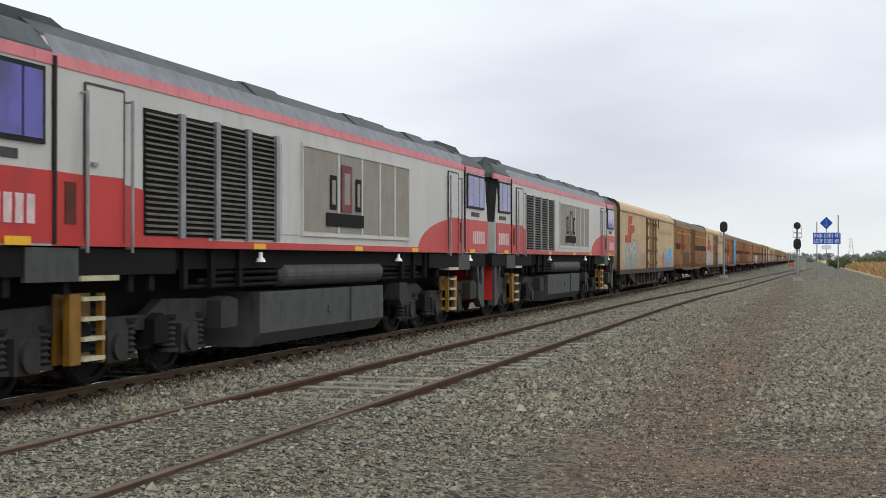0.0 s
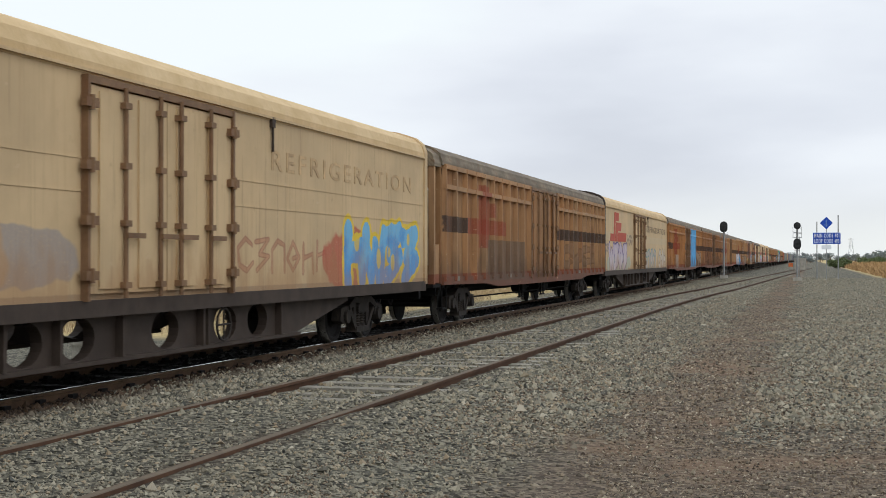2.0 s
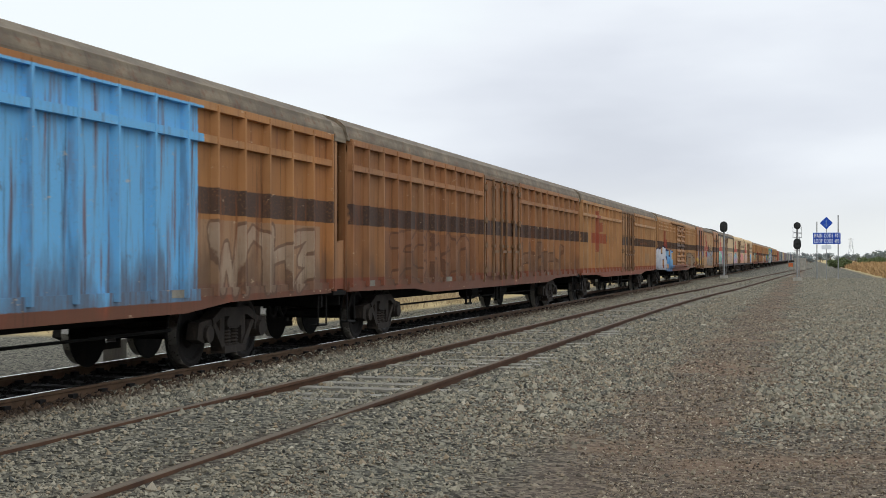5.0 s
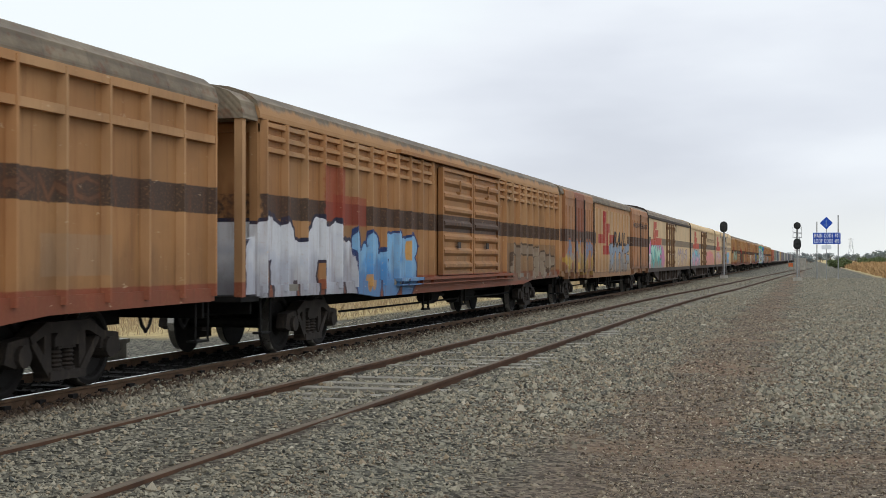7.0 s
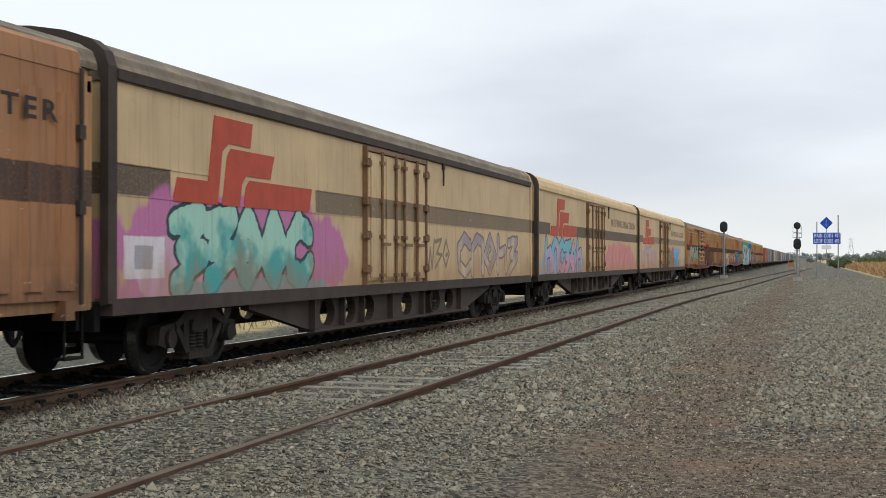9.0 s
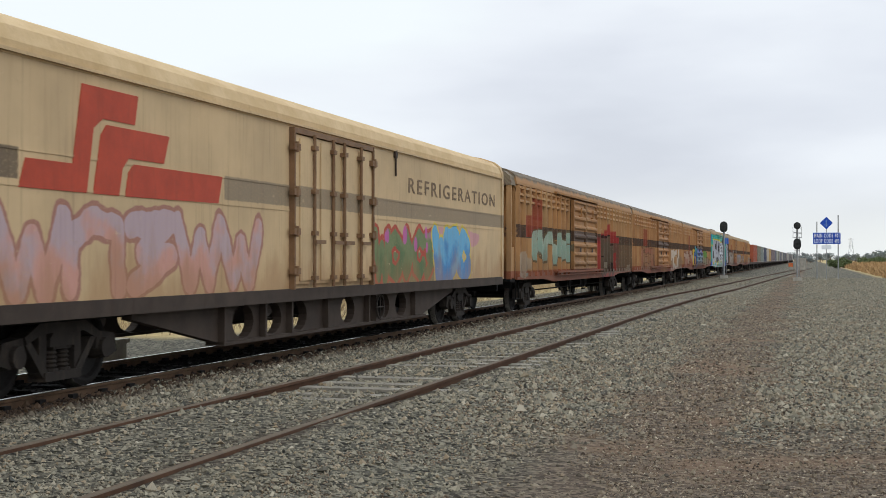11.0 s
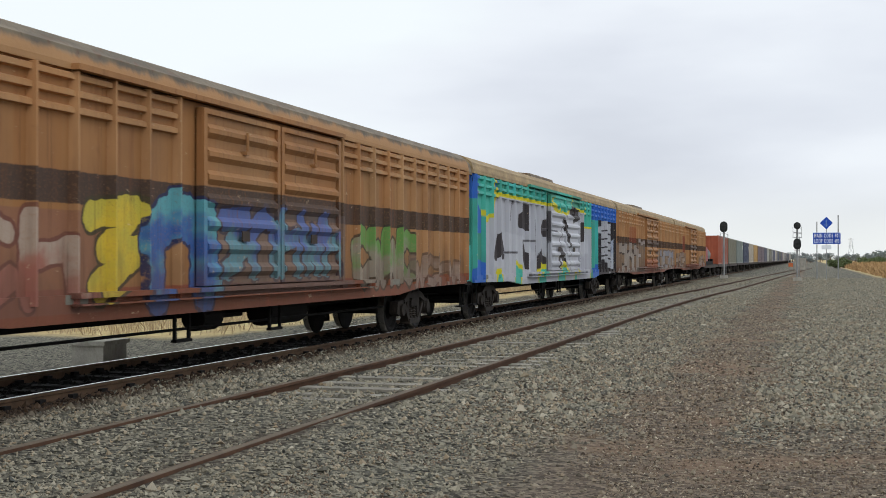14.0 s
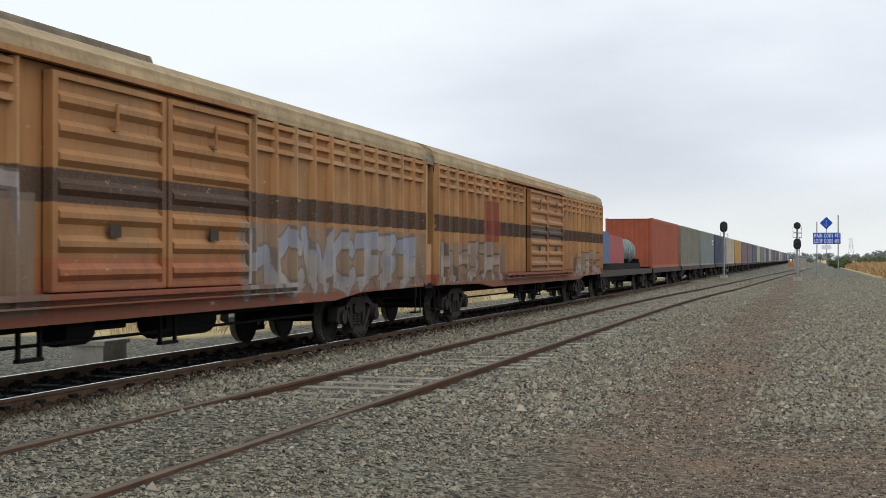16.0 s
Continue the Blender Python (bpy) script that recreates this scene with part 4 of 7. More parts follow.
def freighter_van(start, length, paint, door_paint):
    """Plain corrugated van with plug doors near both ends."""
    v = vehicle("freight_van", "tan corrugated box van with faded red logo and spray paint", "freight wagon", start)
    van_body(v, paint, ROOF_GREY, length, eave=3.62, crown=3.98)
    skirt(v, paint, length)
    doors = [(0.55, 2.15), (2.2, 6.0), (16.75, 22.6)]
    for a, b in ((6.2, 16.5),):
        k = 12
        for i in range(k):
            y = a + (b - a) * (i + 0.5) / k
            part("rib", Form().slab("z", [(SIDE - 0.01, y - 0.30), (SIDE + 0.07, y - 0.22), (SIDE + 0.07, y + 0.22), (SIDE - 0.01, y + 0.30)], 1.0, 3.35), lit_rib_paint(paint), v)
    for a, b in ((0.4, 2.1), (2.15, 3.9), (3.95, 5.95), (16.75, 19.6), (19.65, 22.6)):
        d = part("plug_door", box(SIDE, SIDE + 0.1, a, b, 1.05, 3.45), door_paint, v, "red-brown stained plug door")
        k = max(2, round((b - a) / 0.55))
        for i in range(k):
            y = a + (b - a) * (i + 0.5) / k
            part("door_rib", Form().slab("z", [(SIDE + 0.09, y - 0.19), (SIDE + 0.135, y - 0.14), (SIDE + 0.135, y + 0.14), (SIDE + 0.09, y + 0.19)], 1.15, 3.2), door_paint, d)
        part("lock_rod", Form().tube((SIDE + 0.15, b - 0.06, 1.0), (SIDE + 0.15, b - 0.06, 3.5), 0.025, 8).box(SIDE + 0.1, SIDE + 0.17, b - 0.12, b, 2.75, 2.9).box(SIDE + 0.1, SIDE + 0.17, b - 0.12, b, 1.95, 2.1), UNDER_BROWN, d)
        part("roof_flap", Form().slab("y", [(SIDE + 0.02, 3.45), (SIDE + 0.11, 3.45), (SIDE + 0.08, 3.68), (SIDE - 0.05, 3.78)], a, b), door_paint, d)
        part("door_foot", box(SIDE, SIDE + 0.16, a + 0.2, a + 0.38, 0.84, 1.05), door_paint, d)
        part("door_foot", box(SIDE, SIDE + 0.16, b - 0.38, b - 0.2, 0.84, 1.05), door_paint, d)
    words("lettering", "RAIL", 0.56, 3.5, SIDE + 0.076, 11.35, 2.03, LETTER_BLACK, v, bold=0.035, slant=0.2)
    words("lettering", "MULTI-FREIGHTER", 0.22, 5.0, SIDE + 0.139, 17.1, 2.88, LETTER_BLACK, v, bold=0.015)
    finish_van(v, paint, length)
    return v


def coil_form():
    return turned([(0.0, 0.0), (0.14, 0.0), (0.14, 0.05)] + [(0.12 if q % 2 else 0.085, 0.05 + 0.035 * q) for q in range(12)] + [(0.14, 0.48), (0.0, 0.48)])


def locomotive(start):
    v = vehicle("diesel_locomotive", "white and red diesel locomotive with grey roof, coupled in the train", "locomotive", start, "locomotives")
    L, S = 21.4, 1.42
    shell = [(S, 1.62), (S, 3.55), (S - 0.14, 3.82), (-S + 0.14, 3.82), (-S, 3.55), (-S, 1.62)]
    part("body", Form().slab("y", shell, 2.2, 19.4), LOCO_WHITE, v)
    # cabs: sides upright, a raked nose
    for s, y0 in ((1, 0.0), (-1, L)):
        def yy(a):
            return y0 + s * a
        f = Form()
        back = 0.5 if s > 0 else 0.0   # the leading cab's face is set back behind its draw gear
        prof = [(back, 1.62), (back - 0.05, 2.4), (back + 0.28, 3.55), (2.2, 3.55), (2.2, 1.62)]
        k = len(prof)
        inner = [(a, z) for a, z in prof]
        vs = [(S if z < 3.6 else S - 0.22, yy(a), z) for a, z in inner] + [(-S if z < 3.6 else -S + 0.22, yy(a), z) for a, z in inner]
        f.add(vs, [tuple(range(k)), tuple(range(k, 2 * k))] + [(i, (i + 1) % k, k + (i + 1) % k, k + i) for i in range(k)])
        top = [(S, back + 0.12, 3.555), (S - 0.02, back + 0.14, 3.66), (S - 0.26, back + 0.4, 3.93), (S - 0.5, back + 0.55, 4.02)]
        hat = Form()
        vs = [(x, yy(a), z) for x, a, z in top] + [(-x, yy(a), z) for x, a, z in top[::-1]]
        vs += [(x, yy(2.2), z) for x, a, z in top] + [(-x, yy(2.2), z) for x, a, z in top[::-1]]
        hat.add(vs, [tuple(range(8)), tuple(range(8, 16))] + [(i, (i + 1) % 8, 8 + (i + 1) % 8, 8 + i) for i in range(8)])
        part("cab_roof_shell", hat, LOCO_ROOF, v, "dark grey cab roof")
        c = part("cab", f, LOCO_WHITE, v, "white driver's cab")
        part("windscreen_surround", Form().slab("x", [(yy(back - 0.06), 2.42), (yy(back + 0.22), 3.52), (yy(back + 0.3), 3.52), (yy(back + 0.02), 2.42)], -S + 0.04, S - 0.04), RUBBER, c, "black windscreen surround")
        part("windscreen", Form().slab("x", [(yy(back - 0.035), 2.66), (yy(back + 0.165), 3.44), (yy(back + 0.21), 3.44), (yy(back + 0.01), 2.66)], -1.12, 1.12), SCREEN, c, "green-tinted windscreen")
        part("headlight", Form().tube((0.0, yy(back + 0.32), 3.74), (0.0, yy(back + 0.2), 3.72), 0.13, 12), RUBBER, c)
        part("marker_light", box(0.75, 0.95, *sorted((yy(back - 0.08), yy(back + 0.04))), 1.82, 2.12), DARK, c)
        a0, a1 = sorted((yy(0.42 + 0.6 * back), yy(1.95)))
        part("window_frame", box(S - 0.01, S + 0.03, a0 - 0.06, a1 + 0.06, 2.66, 3.46), RUBBER, c)
        g0 = (a0 + a1) / 2
        for p, q in ((a0, g0 - 0.28), (g0 - 0.24, g0 + 0.24), (g0 + 0.28, a1)):
            part("window_pane", box(S + 0.02, S + 0.036, p, q, 2.71, 3.41), GLASS, c, "violet-tinted cab window")
        e0, e1 = sorted((yy(0.0), yy(2.2)))
        for q in range(6):
            part("number_bar", box(S + 0.016, S + 0.022, *sorted((yy(0.34 + 0.7 * back + 0.2 * q), yy(0.48 + 0.7 * back + 0.2 * q))), 1.84, 2.14), BAR_PINK, c, "pale worn bar")
        part("name_plate", box(S, S + 0.01, *sorted((yy(0.8), yy(1.55))), 2.48, 2.58), LOCO_GREY, c)
        part("cab_seam", box(S - 0.01, S + 0.028, *sorted((yy(2.17), yy(2.23))), 1.64, 3.6), RUBBER, v)
        part("cab_roof", Form().slab("x", [(yy(0.6), 3.95), (yy(1.2), 4.12), (yy(2.9), 4.14), (yy(3.4), 4.0), (yy(3.4), 3.8), (yy(0.65), 3.85)], -0.95, 0.95), LOCO_ROOF, v)
        part("horn", Form().tube((0.3, yy(0.9), 4.18), (0.3, yy(0.5), 4.2), 0.05, 8, 0.09).tube((0.3, yy(0.9), 4.05), (0.3, yy(0.9), 4.2), 0.03, 6), LOCO_ROOF, v)
        # red lower cab with a sweep that falls away along the body
        arc = [(yy(2.2 + 3.7 * math.sin(t)), 1.66 + 0.74 * math.cos(t)) for t in np.linspace(0, math.pi / 2, 10)]
        part("red_sweep", Form().slab("x", [(yy(back), 1.64), (yy(back - 0.04), 2.40)] + arc, S - 0.3, S + 0.012), LOCO_RED, v, "red lower cab panel")
        part("red_sweep", Form().slab("x", [(yy(back), 1.64), (yy(back - 0.04), 2.40)] + arc, -S - 0.012, -S + 0.3), LOCO_RED, v)
        part("nose_panel", Form().slab("x", [(yy(back - 0.06), 1.64), (yy(back - 0.1), 2.40), (yy(back), 2.40), (yy(back + 0.05), 1.64)], -S + 0.02, S - 0.02), LOCO_WHITE, v, "white nose panel")
        part("brake_hose", Form().tube((0.9, yy(back - 0.1), 1.5), (0.92, yy(back - 0.32), 1.2), 0.025, 6).tube((0.92, yy(back - 0.32), 1.2), (0.9, yy(back - 0.3), 0.7), 0.025, 6), GALV, v)
        # crew door with handrails
        d0, d1 = sorted((yy(2.82), yy(3.62)))
        d = part("crew_door", box(S, S + 0.022, d0, d1, 2.40, 3.38), LOCO_WHITE, v)
        part("door_lower", box(S, S + 0.022, d0, d1, 1.66, 2.395), LOCO_RED, d, "red lower half of the door")
        part("door_edge", Form().box(S, S + 0.026, d0 - 0.03, d0, 1.66, 3.4).box(S, S + 0.026, d1, d1 + 0.03, 1.66, 3.4).box(S, S + 0.026, d0, d1, 3.38, 3.41), LOCO_GREY, d)
        part("door_handle", box(S + 0.02, S + 0.06, d0 + 0.08, d0 + 0.2, 2.5, 2.54), GALV, d)
        for y in (d0 - 0.09, d1 + 0.09):
            part("handrail", Form().tube((S + 0.09, y, 1.55), (S + 0.09, y, 3.3), 0.02, 8).tube((S, y, 1.6), (S + 0.09, y, 1.6), 0.015, 6).tube((S, y, 3.28), (S + 0.09, y, 3.28), 0.015, 6), GALV, v)
        part("vent_slot", box(S + 0.012, S + 0.02, *sorted((yy(2.40), yy(2.62))), 1.85, 2.3), plain("vent_rusty", rgb(92, 48, 36), 0.7), v)
        # pilot, steps and ladder
        part("step_skirt", Form().slab("x", [(yy(1.7), 1.24), (yy(1.7), 1.6), (yy(2.7), 1.6), (yy(2.7), 1.24)], 1.36, 1.42), LOCO_GREY, v)
        part("step_tread", box(1.2, 1.43, *sorted((yy(2.75), yy(3.55))), 1.24, 1.30), STEP_EDGE, v, "worn pale footstep")
        part("pilot_plate", Form().box(-1.3, 1.3, *sorted((yy(back + 0.02), yy(back + 0.12))), 0.45, 1.62), LOCO_RED, v, "red buffer beam")
        pilot = Form().slab("x", [(yy(back + 0.05), 0.32), (yy(back + 0.05), 1.62), (yy(back + 0.3), 1.62), (yy(back + 0.3), 0.32)], 1.2, 1.36)
        pilot.slab("x", [(yy(back + 0.3), 1.3), (yy(back + 0.3), 1.62), (yy(back + 1.0), 1.62), (yy(back + 0.85), 1.3)], 1.2, 1.36)
        pilot.slab("x", [(yy(back + 0.3), 0.32), (yy(back + 0.3), 0.85), (yy(back + 0.62), 0.95), (yy(back + 0.62), 0.55)], 1.2, 1.36)
        pilot.slab("x", [(yy(back + 0.55), 0.9), (yy(back + 0.62), 1.32), (yy(back + 0.8), 1.32), (yy(back + 0.62), 0.9)], 1.2, 1.36)
        part("pilot_side", pilot, LOCO_GREY, v)
        ladder = part("ladder", Form().box(1.28, 1.36, *sorted((yy(2.62), yy(2.85))), 0.33, 1.1).box(1.28, 1.36, *sorted((yy(3.3), yy(3.36))), 0.33, 1.1)
                      .box(1.14, 1.17, *sorted((yy(2.62), yy(3.36))), 0.33, 1.1), YELLOW, v, "yellow step ladder")
        for z in (0.36, 0.58, 0.80, 1.02):
            part("rung", box(1.18, 1.4, *sorted((yy(2.85), yy(3.3))), z, z + 0.045), STEP_EDGE, ladder)
        part("marker_block", box(S + 0.014, S + 0.03, *sorted((yy(1.3), yy(1.75))), 1.62, 1.71), MARKER, v, "orange-yellow marker block")
        coupler(v, yy(0.0), -s)
    part("sill_stripe", box(S, S + 0.02, 2.2, 19.2, 1.62, 1.72), LOCO_RED, v, "red stripe along the sill")
    part("top_stripe", box(S - 0.05, S + 0.012, 0.3, L - 0.3, 3.50, 3.63), LOCO_PINK, v, "faded red stripe below the roof")
    part("roof_shoulder", Form().slab("y", [(S - 0.005, 3.6), (S - 0.16, 3.86), (0, 3.9), (-S + 0.16, 3.86), (-S + 0.005, 3.6)], 2.25, 19.35), LOCO_ROOF_LIGHT, v)
    part("roof", Form().slab("y", [(1.2, 3.86), (0.92, 4.08), (0.3, 4.15), (-0.3, 4.15), (-0.92, 4.08), (-1.2, 3.86)], 2.3, 19.1), LOCO_ROOF, v, "sooty dark grey roof")
    for a, b in ((8.0, 9.2), (12.4, 14.6), (16.0, 17.2)):
        part("roof_hood", Form().slab("y", [(1.3, 3.78), (0.96, 4.1), (0.25, 4.17), (-0.25, 4.17), (-0.96, 4.1), (-1.3, 3.78)], a, b), LOCO_ROOF, v)
    part("exhaust", Form().tube((0.2, 15.2, 4.12), (0.2, 15.2, 4.32), 0.14, 10), LOCO_ROOF, v)
    # radiator grilles
    for i in range(4):
        a = 4.12 + i * 1.02
        g = part("grille", box(S, S + 0.02, a, a + 0.86, 1.76, 3.27), GRILLE_DARK, v)
        for j in range(21):
            z = 1.80 + j * 0.07
            part("slat", Form().slab("y", [(S + 0.02, z), (S + 0.05, z - 0.008), (S + 0.05, z + 0.008), (S + 0.02, z + 0.026)], a + 0.02, a + 0.84), GRILLE_SLAT, g)
        part("grille_post", box(S, S + 0.06, a + 0.87, a + 1.0, 1.74, 3.29), GALV, v)
    # beige filter panels with a painted crest
    part("filter_frame", Form().box(S, S + 0.03, 9.2, 14.85, 3.24, 3.29).box(S, S + 0.03, 9.2, 14.85, 1.84, 1.9).box(S, S + 0.03, 9.15, 9.2, 1.84, 3.29).box(S, S + 0.03, 14.85, 14.9, 1.84, 3.29), LOCO_WHITE, v)
    for a, b in ((9.25, 10.75), (10.85, 11.95), (12.05, 12.95), (13.05, 13.85), (13.95, 14.8)):
        part("filter_panel", box(S, S + 0.015, a, b, 1.92, 3.22), LOCO_BEIGE, v)
        part("filter_post", box(S, S + 0.028, b + 0.01, b + 0.08, 1.9, 3.24), LOCO_WHITE, v)
    for a, b in ((10.38, 10.68), (11.64, 11.92)):
        part("crest_mark", box(S + 0.028, S + 0.034, a, b, 2.3, 2.86), GRILLE_DARK, v, "plain dark crest shape")
        part("crest_inset", box(S + 0.034, S + 0.037, a + 0.07, b - 0.07, 2.38, 2.78), LOCO_BEIGE, v)
    part("crest_block", box(S + 0.029, S + 0.035, 10.92, 11.44, 2.27, 3.06), DARK_RED, v, "dull dark red crest shape")
    part("crest_inset", box(S + 0.035, S + 0.038, 11.04, 11.32, 2.4, 2.93), LOCO_BEIGE, v)
    part("crest_bar", box(S + 0.028, S + 0.036, 10.2, 12.05, 2.02, 2.24), GRILLE_DARK, v)
    for y in (7.3, 11.6, 15.0):
        part("marker_block", box(S + 0.02, S + 0.03, y, y + 0.42, 1.62, 1.70), MARKER, v)
    for y in (7.6, 14.2, 19.7):
        part("marker_lamp", Form().tube((S, y, 1.5), (S, y, 1.58), 0.03, 8).tube((S, y, 1.44), (S, y, 1.5), 0.075, 10, 0.05), LAMP_WHITE, v, "small white lamp")
    part("access_door", Form().box(S, S + 0.012, 8.35, 9.0, 1.85, 3.2).box(S + 0.012, S + 0.02, 8.4, 8.55, 2.45, 2.6), LOCO_WHITE, v)
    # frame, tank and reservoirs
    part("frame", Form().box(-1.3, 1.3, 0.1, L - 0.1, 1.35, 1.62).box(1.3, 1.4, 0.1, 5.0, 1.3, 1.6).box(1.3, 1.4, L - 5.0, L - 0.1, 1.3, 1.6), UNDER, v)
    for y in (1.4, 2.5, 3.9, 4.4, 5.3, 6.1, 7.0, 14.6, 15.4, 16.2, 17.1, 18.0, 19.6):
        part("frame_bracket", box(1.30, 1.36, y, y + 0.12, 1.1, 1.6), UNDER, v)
    # added near-black box that closes the see-through gap under the frame
    part("underbelly_filler", box(-0.7, 0.7, 0.4, L - 0.4, 0.75, 1.36), UNDER, v)
    part("fuel_tank", Form().slab("y", [(1.32, 0.40), (1.32, 1.0), (-1.32, 1.0), (-1.32, 0.40), (-1.15, 0.20), (1.15, 0.20)], 7.8, 13.55), LOCO_GREY, v)
    part("tank_band", Form().box(1.32, 1.35, 11.7, 11.78, 0.42, 1.0).box(1.32, 1.345, 10.6, 10.75, 0.6, 0.72), LOCO_GREY, v)
    part("air_reservoir", Form().tube((1.18, 8.75, 1.25), (1.18, 13.4, 1.25), 0.19, 20).tube((1.18, 8.6, 1.25), (1.18, 8.75, 1.25), 0.1, 20, 0.19).tube((1.18, 13.4, 1.25), (1.18, 13.55, 1.25), 0.19, 20, 0.1), LOCO_GREY, v, smooth=False)
    for i, z in enumerate((1.12, 1.2, 1.3)):
        part("pipe", Form().tube((1.25, 5.6 + i * 0.3, z), (1.25, 8.6, z), 0.03, 6), UNDER, v)
        part("pipe", Form().tube((1.25, 13.6, z), (1.25, 16.4 - i * 0.3, z), 0.03, 6), UNDER, v)
    # three-axle bogies
    for c in (3.9, 17.5):
        b = part("bogie", Form().box(-0.9, 0.9, c - 2.2, c + 2.2, 0.62, 0.78), BOGIE, v, "grey three-axle bogie")
        f = Form().slab("x", [(c - 2.9, 0.7), (c - 2.8, 0.95), (c - 1.2, 0.98), (c - 0.8, 0.80), (c + 0.8, 0.80), (c + 1.2, 0.98), (c + 2.8, 0.95), (c + 2.9, 0.7), (c + 1.0, 0.62), (c - 1.0, 0.62)], 1.02, 1.16)
        part("side_frame", f, LOCO_RUNNING, b)
        # plain slab added on the far side to stop light from behind
        part("side_frame", box(-1.16, -1.02, c - 2.8, c + 2.8, 0.25, 0.95), UNDER, b)
        for dy in (-1.85, 0.0, 1.85):
            w = part("wheelset", shared("wheelset", wheel_form, [WHEEL, TREAD]), None, b)
            w.location = (0, c + dy, 0.0)
            part("axle_box", Form().box(1.0, 1.22, c + dy - 0.24, c + dy + 0.24, 0.28, 0.66).tube((1.2, c + dy, 0.46), (1.27, c + dy, 0.46), 0.16, 12), LOCO_RUNNING, b)
            for e in (-0.4, 0.4):
                part("coil_spring", shared("coil_spring", coil_form, LOCO_RUNNING), None, b).location = (1.1, c + dy + e, 0.30)
        part("sand_box", Form().slab("x", [(c - 3.05, 0.70), (c - 3.05, 1.02), (c - 2.55, 1.02), (c - 2.55, 0.58), (c - 2.9, 0.58)], 1.05, 1.36), LOCO_RUNNING, b)
        part("sand_box", Form().slab("x", [(c + 2.5, 0.55), (c + 2.5, 0.92), (c + 2.75, 0.98), (c + 3.05, 0.92), (c + 3.05, 0.55)], 1.05, 1.36), LOCO_RUNNING, b)
        for e in (-0.93, 0.93):
            part("brake_unit", Form().slab("x", [(c + e - 0.18, 0.45), (c + e - 0.18, 0.75), (c + e, 0.82), (c + e + 0.18, 0.75), (c + e + 0.18, 0.45)], 1.1, 1.3), UNDER, b)
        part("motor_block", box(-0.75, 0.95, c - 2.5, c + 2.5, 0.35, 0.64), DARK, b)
    return v


def container_paint(name, base):
    def build(n):
        c = n.coords()
        f = n.noise(c, 1.2, 6)
        st = n.noise(n.stretch(c, (2, 4, 0.4)), 2.0, 6)
        tone = n.mix(n.step(f, 0.3, 0.7), tuple(v * 0.85 for v in base), tuple(v * 1.1 for v in base))
        tone = n.mix(n.math("MULTIPLY", n.step(st, 0.55, 0.75), 0.35), tone, RUST)
        n.surface(tone, 0.55, 0, n.noise(c, 30, 3), 0.1, 0.005)
    return material(name, build)


def container(start, length, colour, words_colour, far):
    tag, paint = colour
    v = vehicle("shipping_container", tag + " corrugated steel shipping container on a flat wagon", "shipping container", start, "containers")
    z0, z1 = 1.03, 3.60
    part("roof", box(-1.19, 1.19, 0.03, length - 0.03, z1 - 0.06, z1 - 0.02), paint, v)
    step = 0.28 if not far else 0.6
    for s in (1, -1):
        k = int((length - 0.2) / step)
        pts = []
        for i in range(k):
            y = 0.1 + i * step
            pts += [(s * 1.21, y), (s * 1.21, y + step * 0.4), (s * 1.175, y + step * 0.5), (s * 1.175, y + step * 0.9)]
        pts += [(s * 1.1, length - 0.1), (s * 1.1, 0.1)]
        part("side_wall", Form().slab("z", pts, z0 + 0.12, z1 - 0.1), paint, v)
    for y in (0.0, length):
        a, q = (0.04, 0.09) if y == 0 else (y - 0.04, y - 0.09)
        pts = [(-1.12, q)]
        for i in range(8):
            x = -1.1 + i * 0.28
            pts += [(x, a), (x + 0.13, a), (x + 0.17, (a + q) / 2), (x + 0.24, (a + q) / 2)]
        pts += [(1.13, q), (1.13, 2 * q - a), (-1.12, 2 * q - a)]
        part("end_wall", Form().slab("z", pts, z0 + 0.06, z1 - 0.06), paint, v)
        for x in (-1.22, 1.08):
            part("corner_post", box(x, x + 0.14, y if y == 0 else y - 0.14, 0.14 if y == 0 else y, z0, z1), paint, v)
    part("top_rail", Form().box(1.12, 1.22, 0.1, length - 0.1, z1 - 0.11, z1).box(-1.22, -1.12, 0.1, length - 0.1, z1 - 0.11, z1), paint, v)
    part("bottom_rail", Form().box(1.12, 1.22, 0.1, length - 0.1, z0, z0 + 0.14).box(-1.22, -1.12, 0.1, length - 0.1, z0, z0 + 0.14), paint, v)
    if words_colour:
        part("marking_bars", Form().box(1.215, 1.222, length - 2.4, length - 0.9, 2.9, 3.05).box(1.215, 1.222, length - 2.4, length - 1.3, 2.65, 2.78), PALE, v)
    return v


def flat_wagon(start, length):
    v = vehicle("flat_wagon", "grimy steel container flat wagon", "freight wagon", start, "flat wagons")
    part("deck", Form().box(-1.25, 1.25, 0, length, 0.90, 1.02).box(1.18, 1.3, 0, length, 0.78, 1.02).box(-1.3, -1.18, 0, length, 0.78, 1.02), UNDER_BROWN, v)
    part("girder", Form().slab("x", [(3.4, 0.9), (5.0, 0.5), (length - 5.0, 0.5), (length - 3.4, 0.9)], 0.5, 0.6).slab("x", [(3.4, 0.9), (5.0, 0.5), (length - 5.0, 0.5), (length - 3.4, 0.9)], -0.6, -0.5), UNDER, v)
    for y in (0.25, length - 0.45):
        part("twistlock", box(1.05, 1.28, y, y + 0.2, 1.02, 1.028), UNDER, v)
    for y, s in ((0.0, -1), (length, 1)):
        part("headstock", box(-1.3, 1.3, min(y, y + s * 0.08), max(y, y + s * 0.08), 0.7, 1.0), UNDER, v)
        coupler(v, y, s)
    bogie(v, 2.1)
    bogie(v, length - 2.1)
    return v


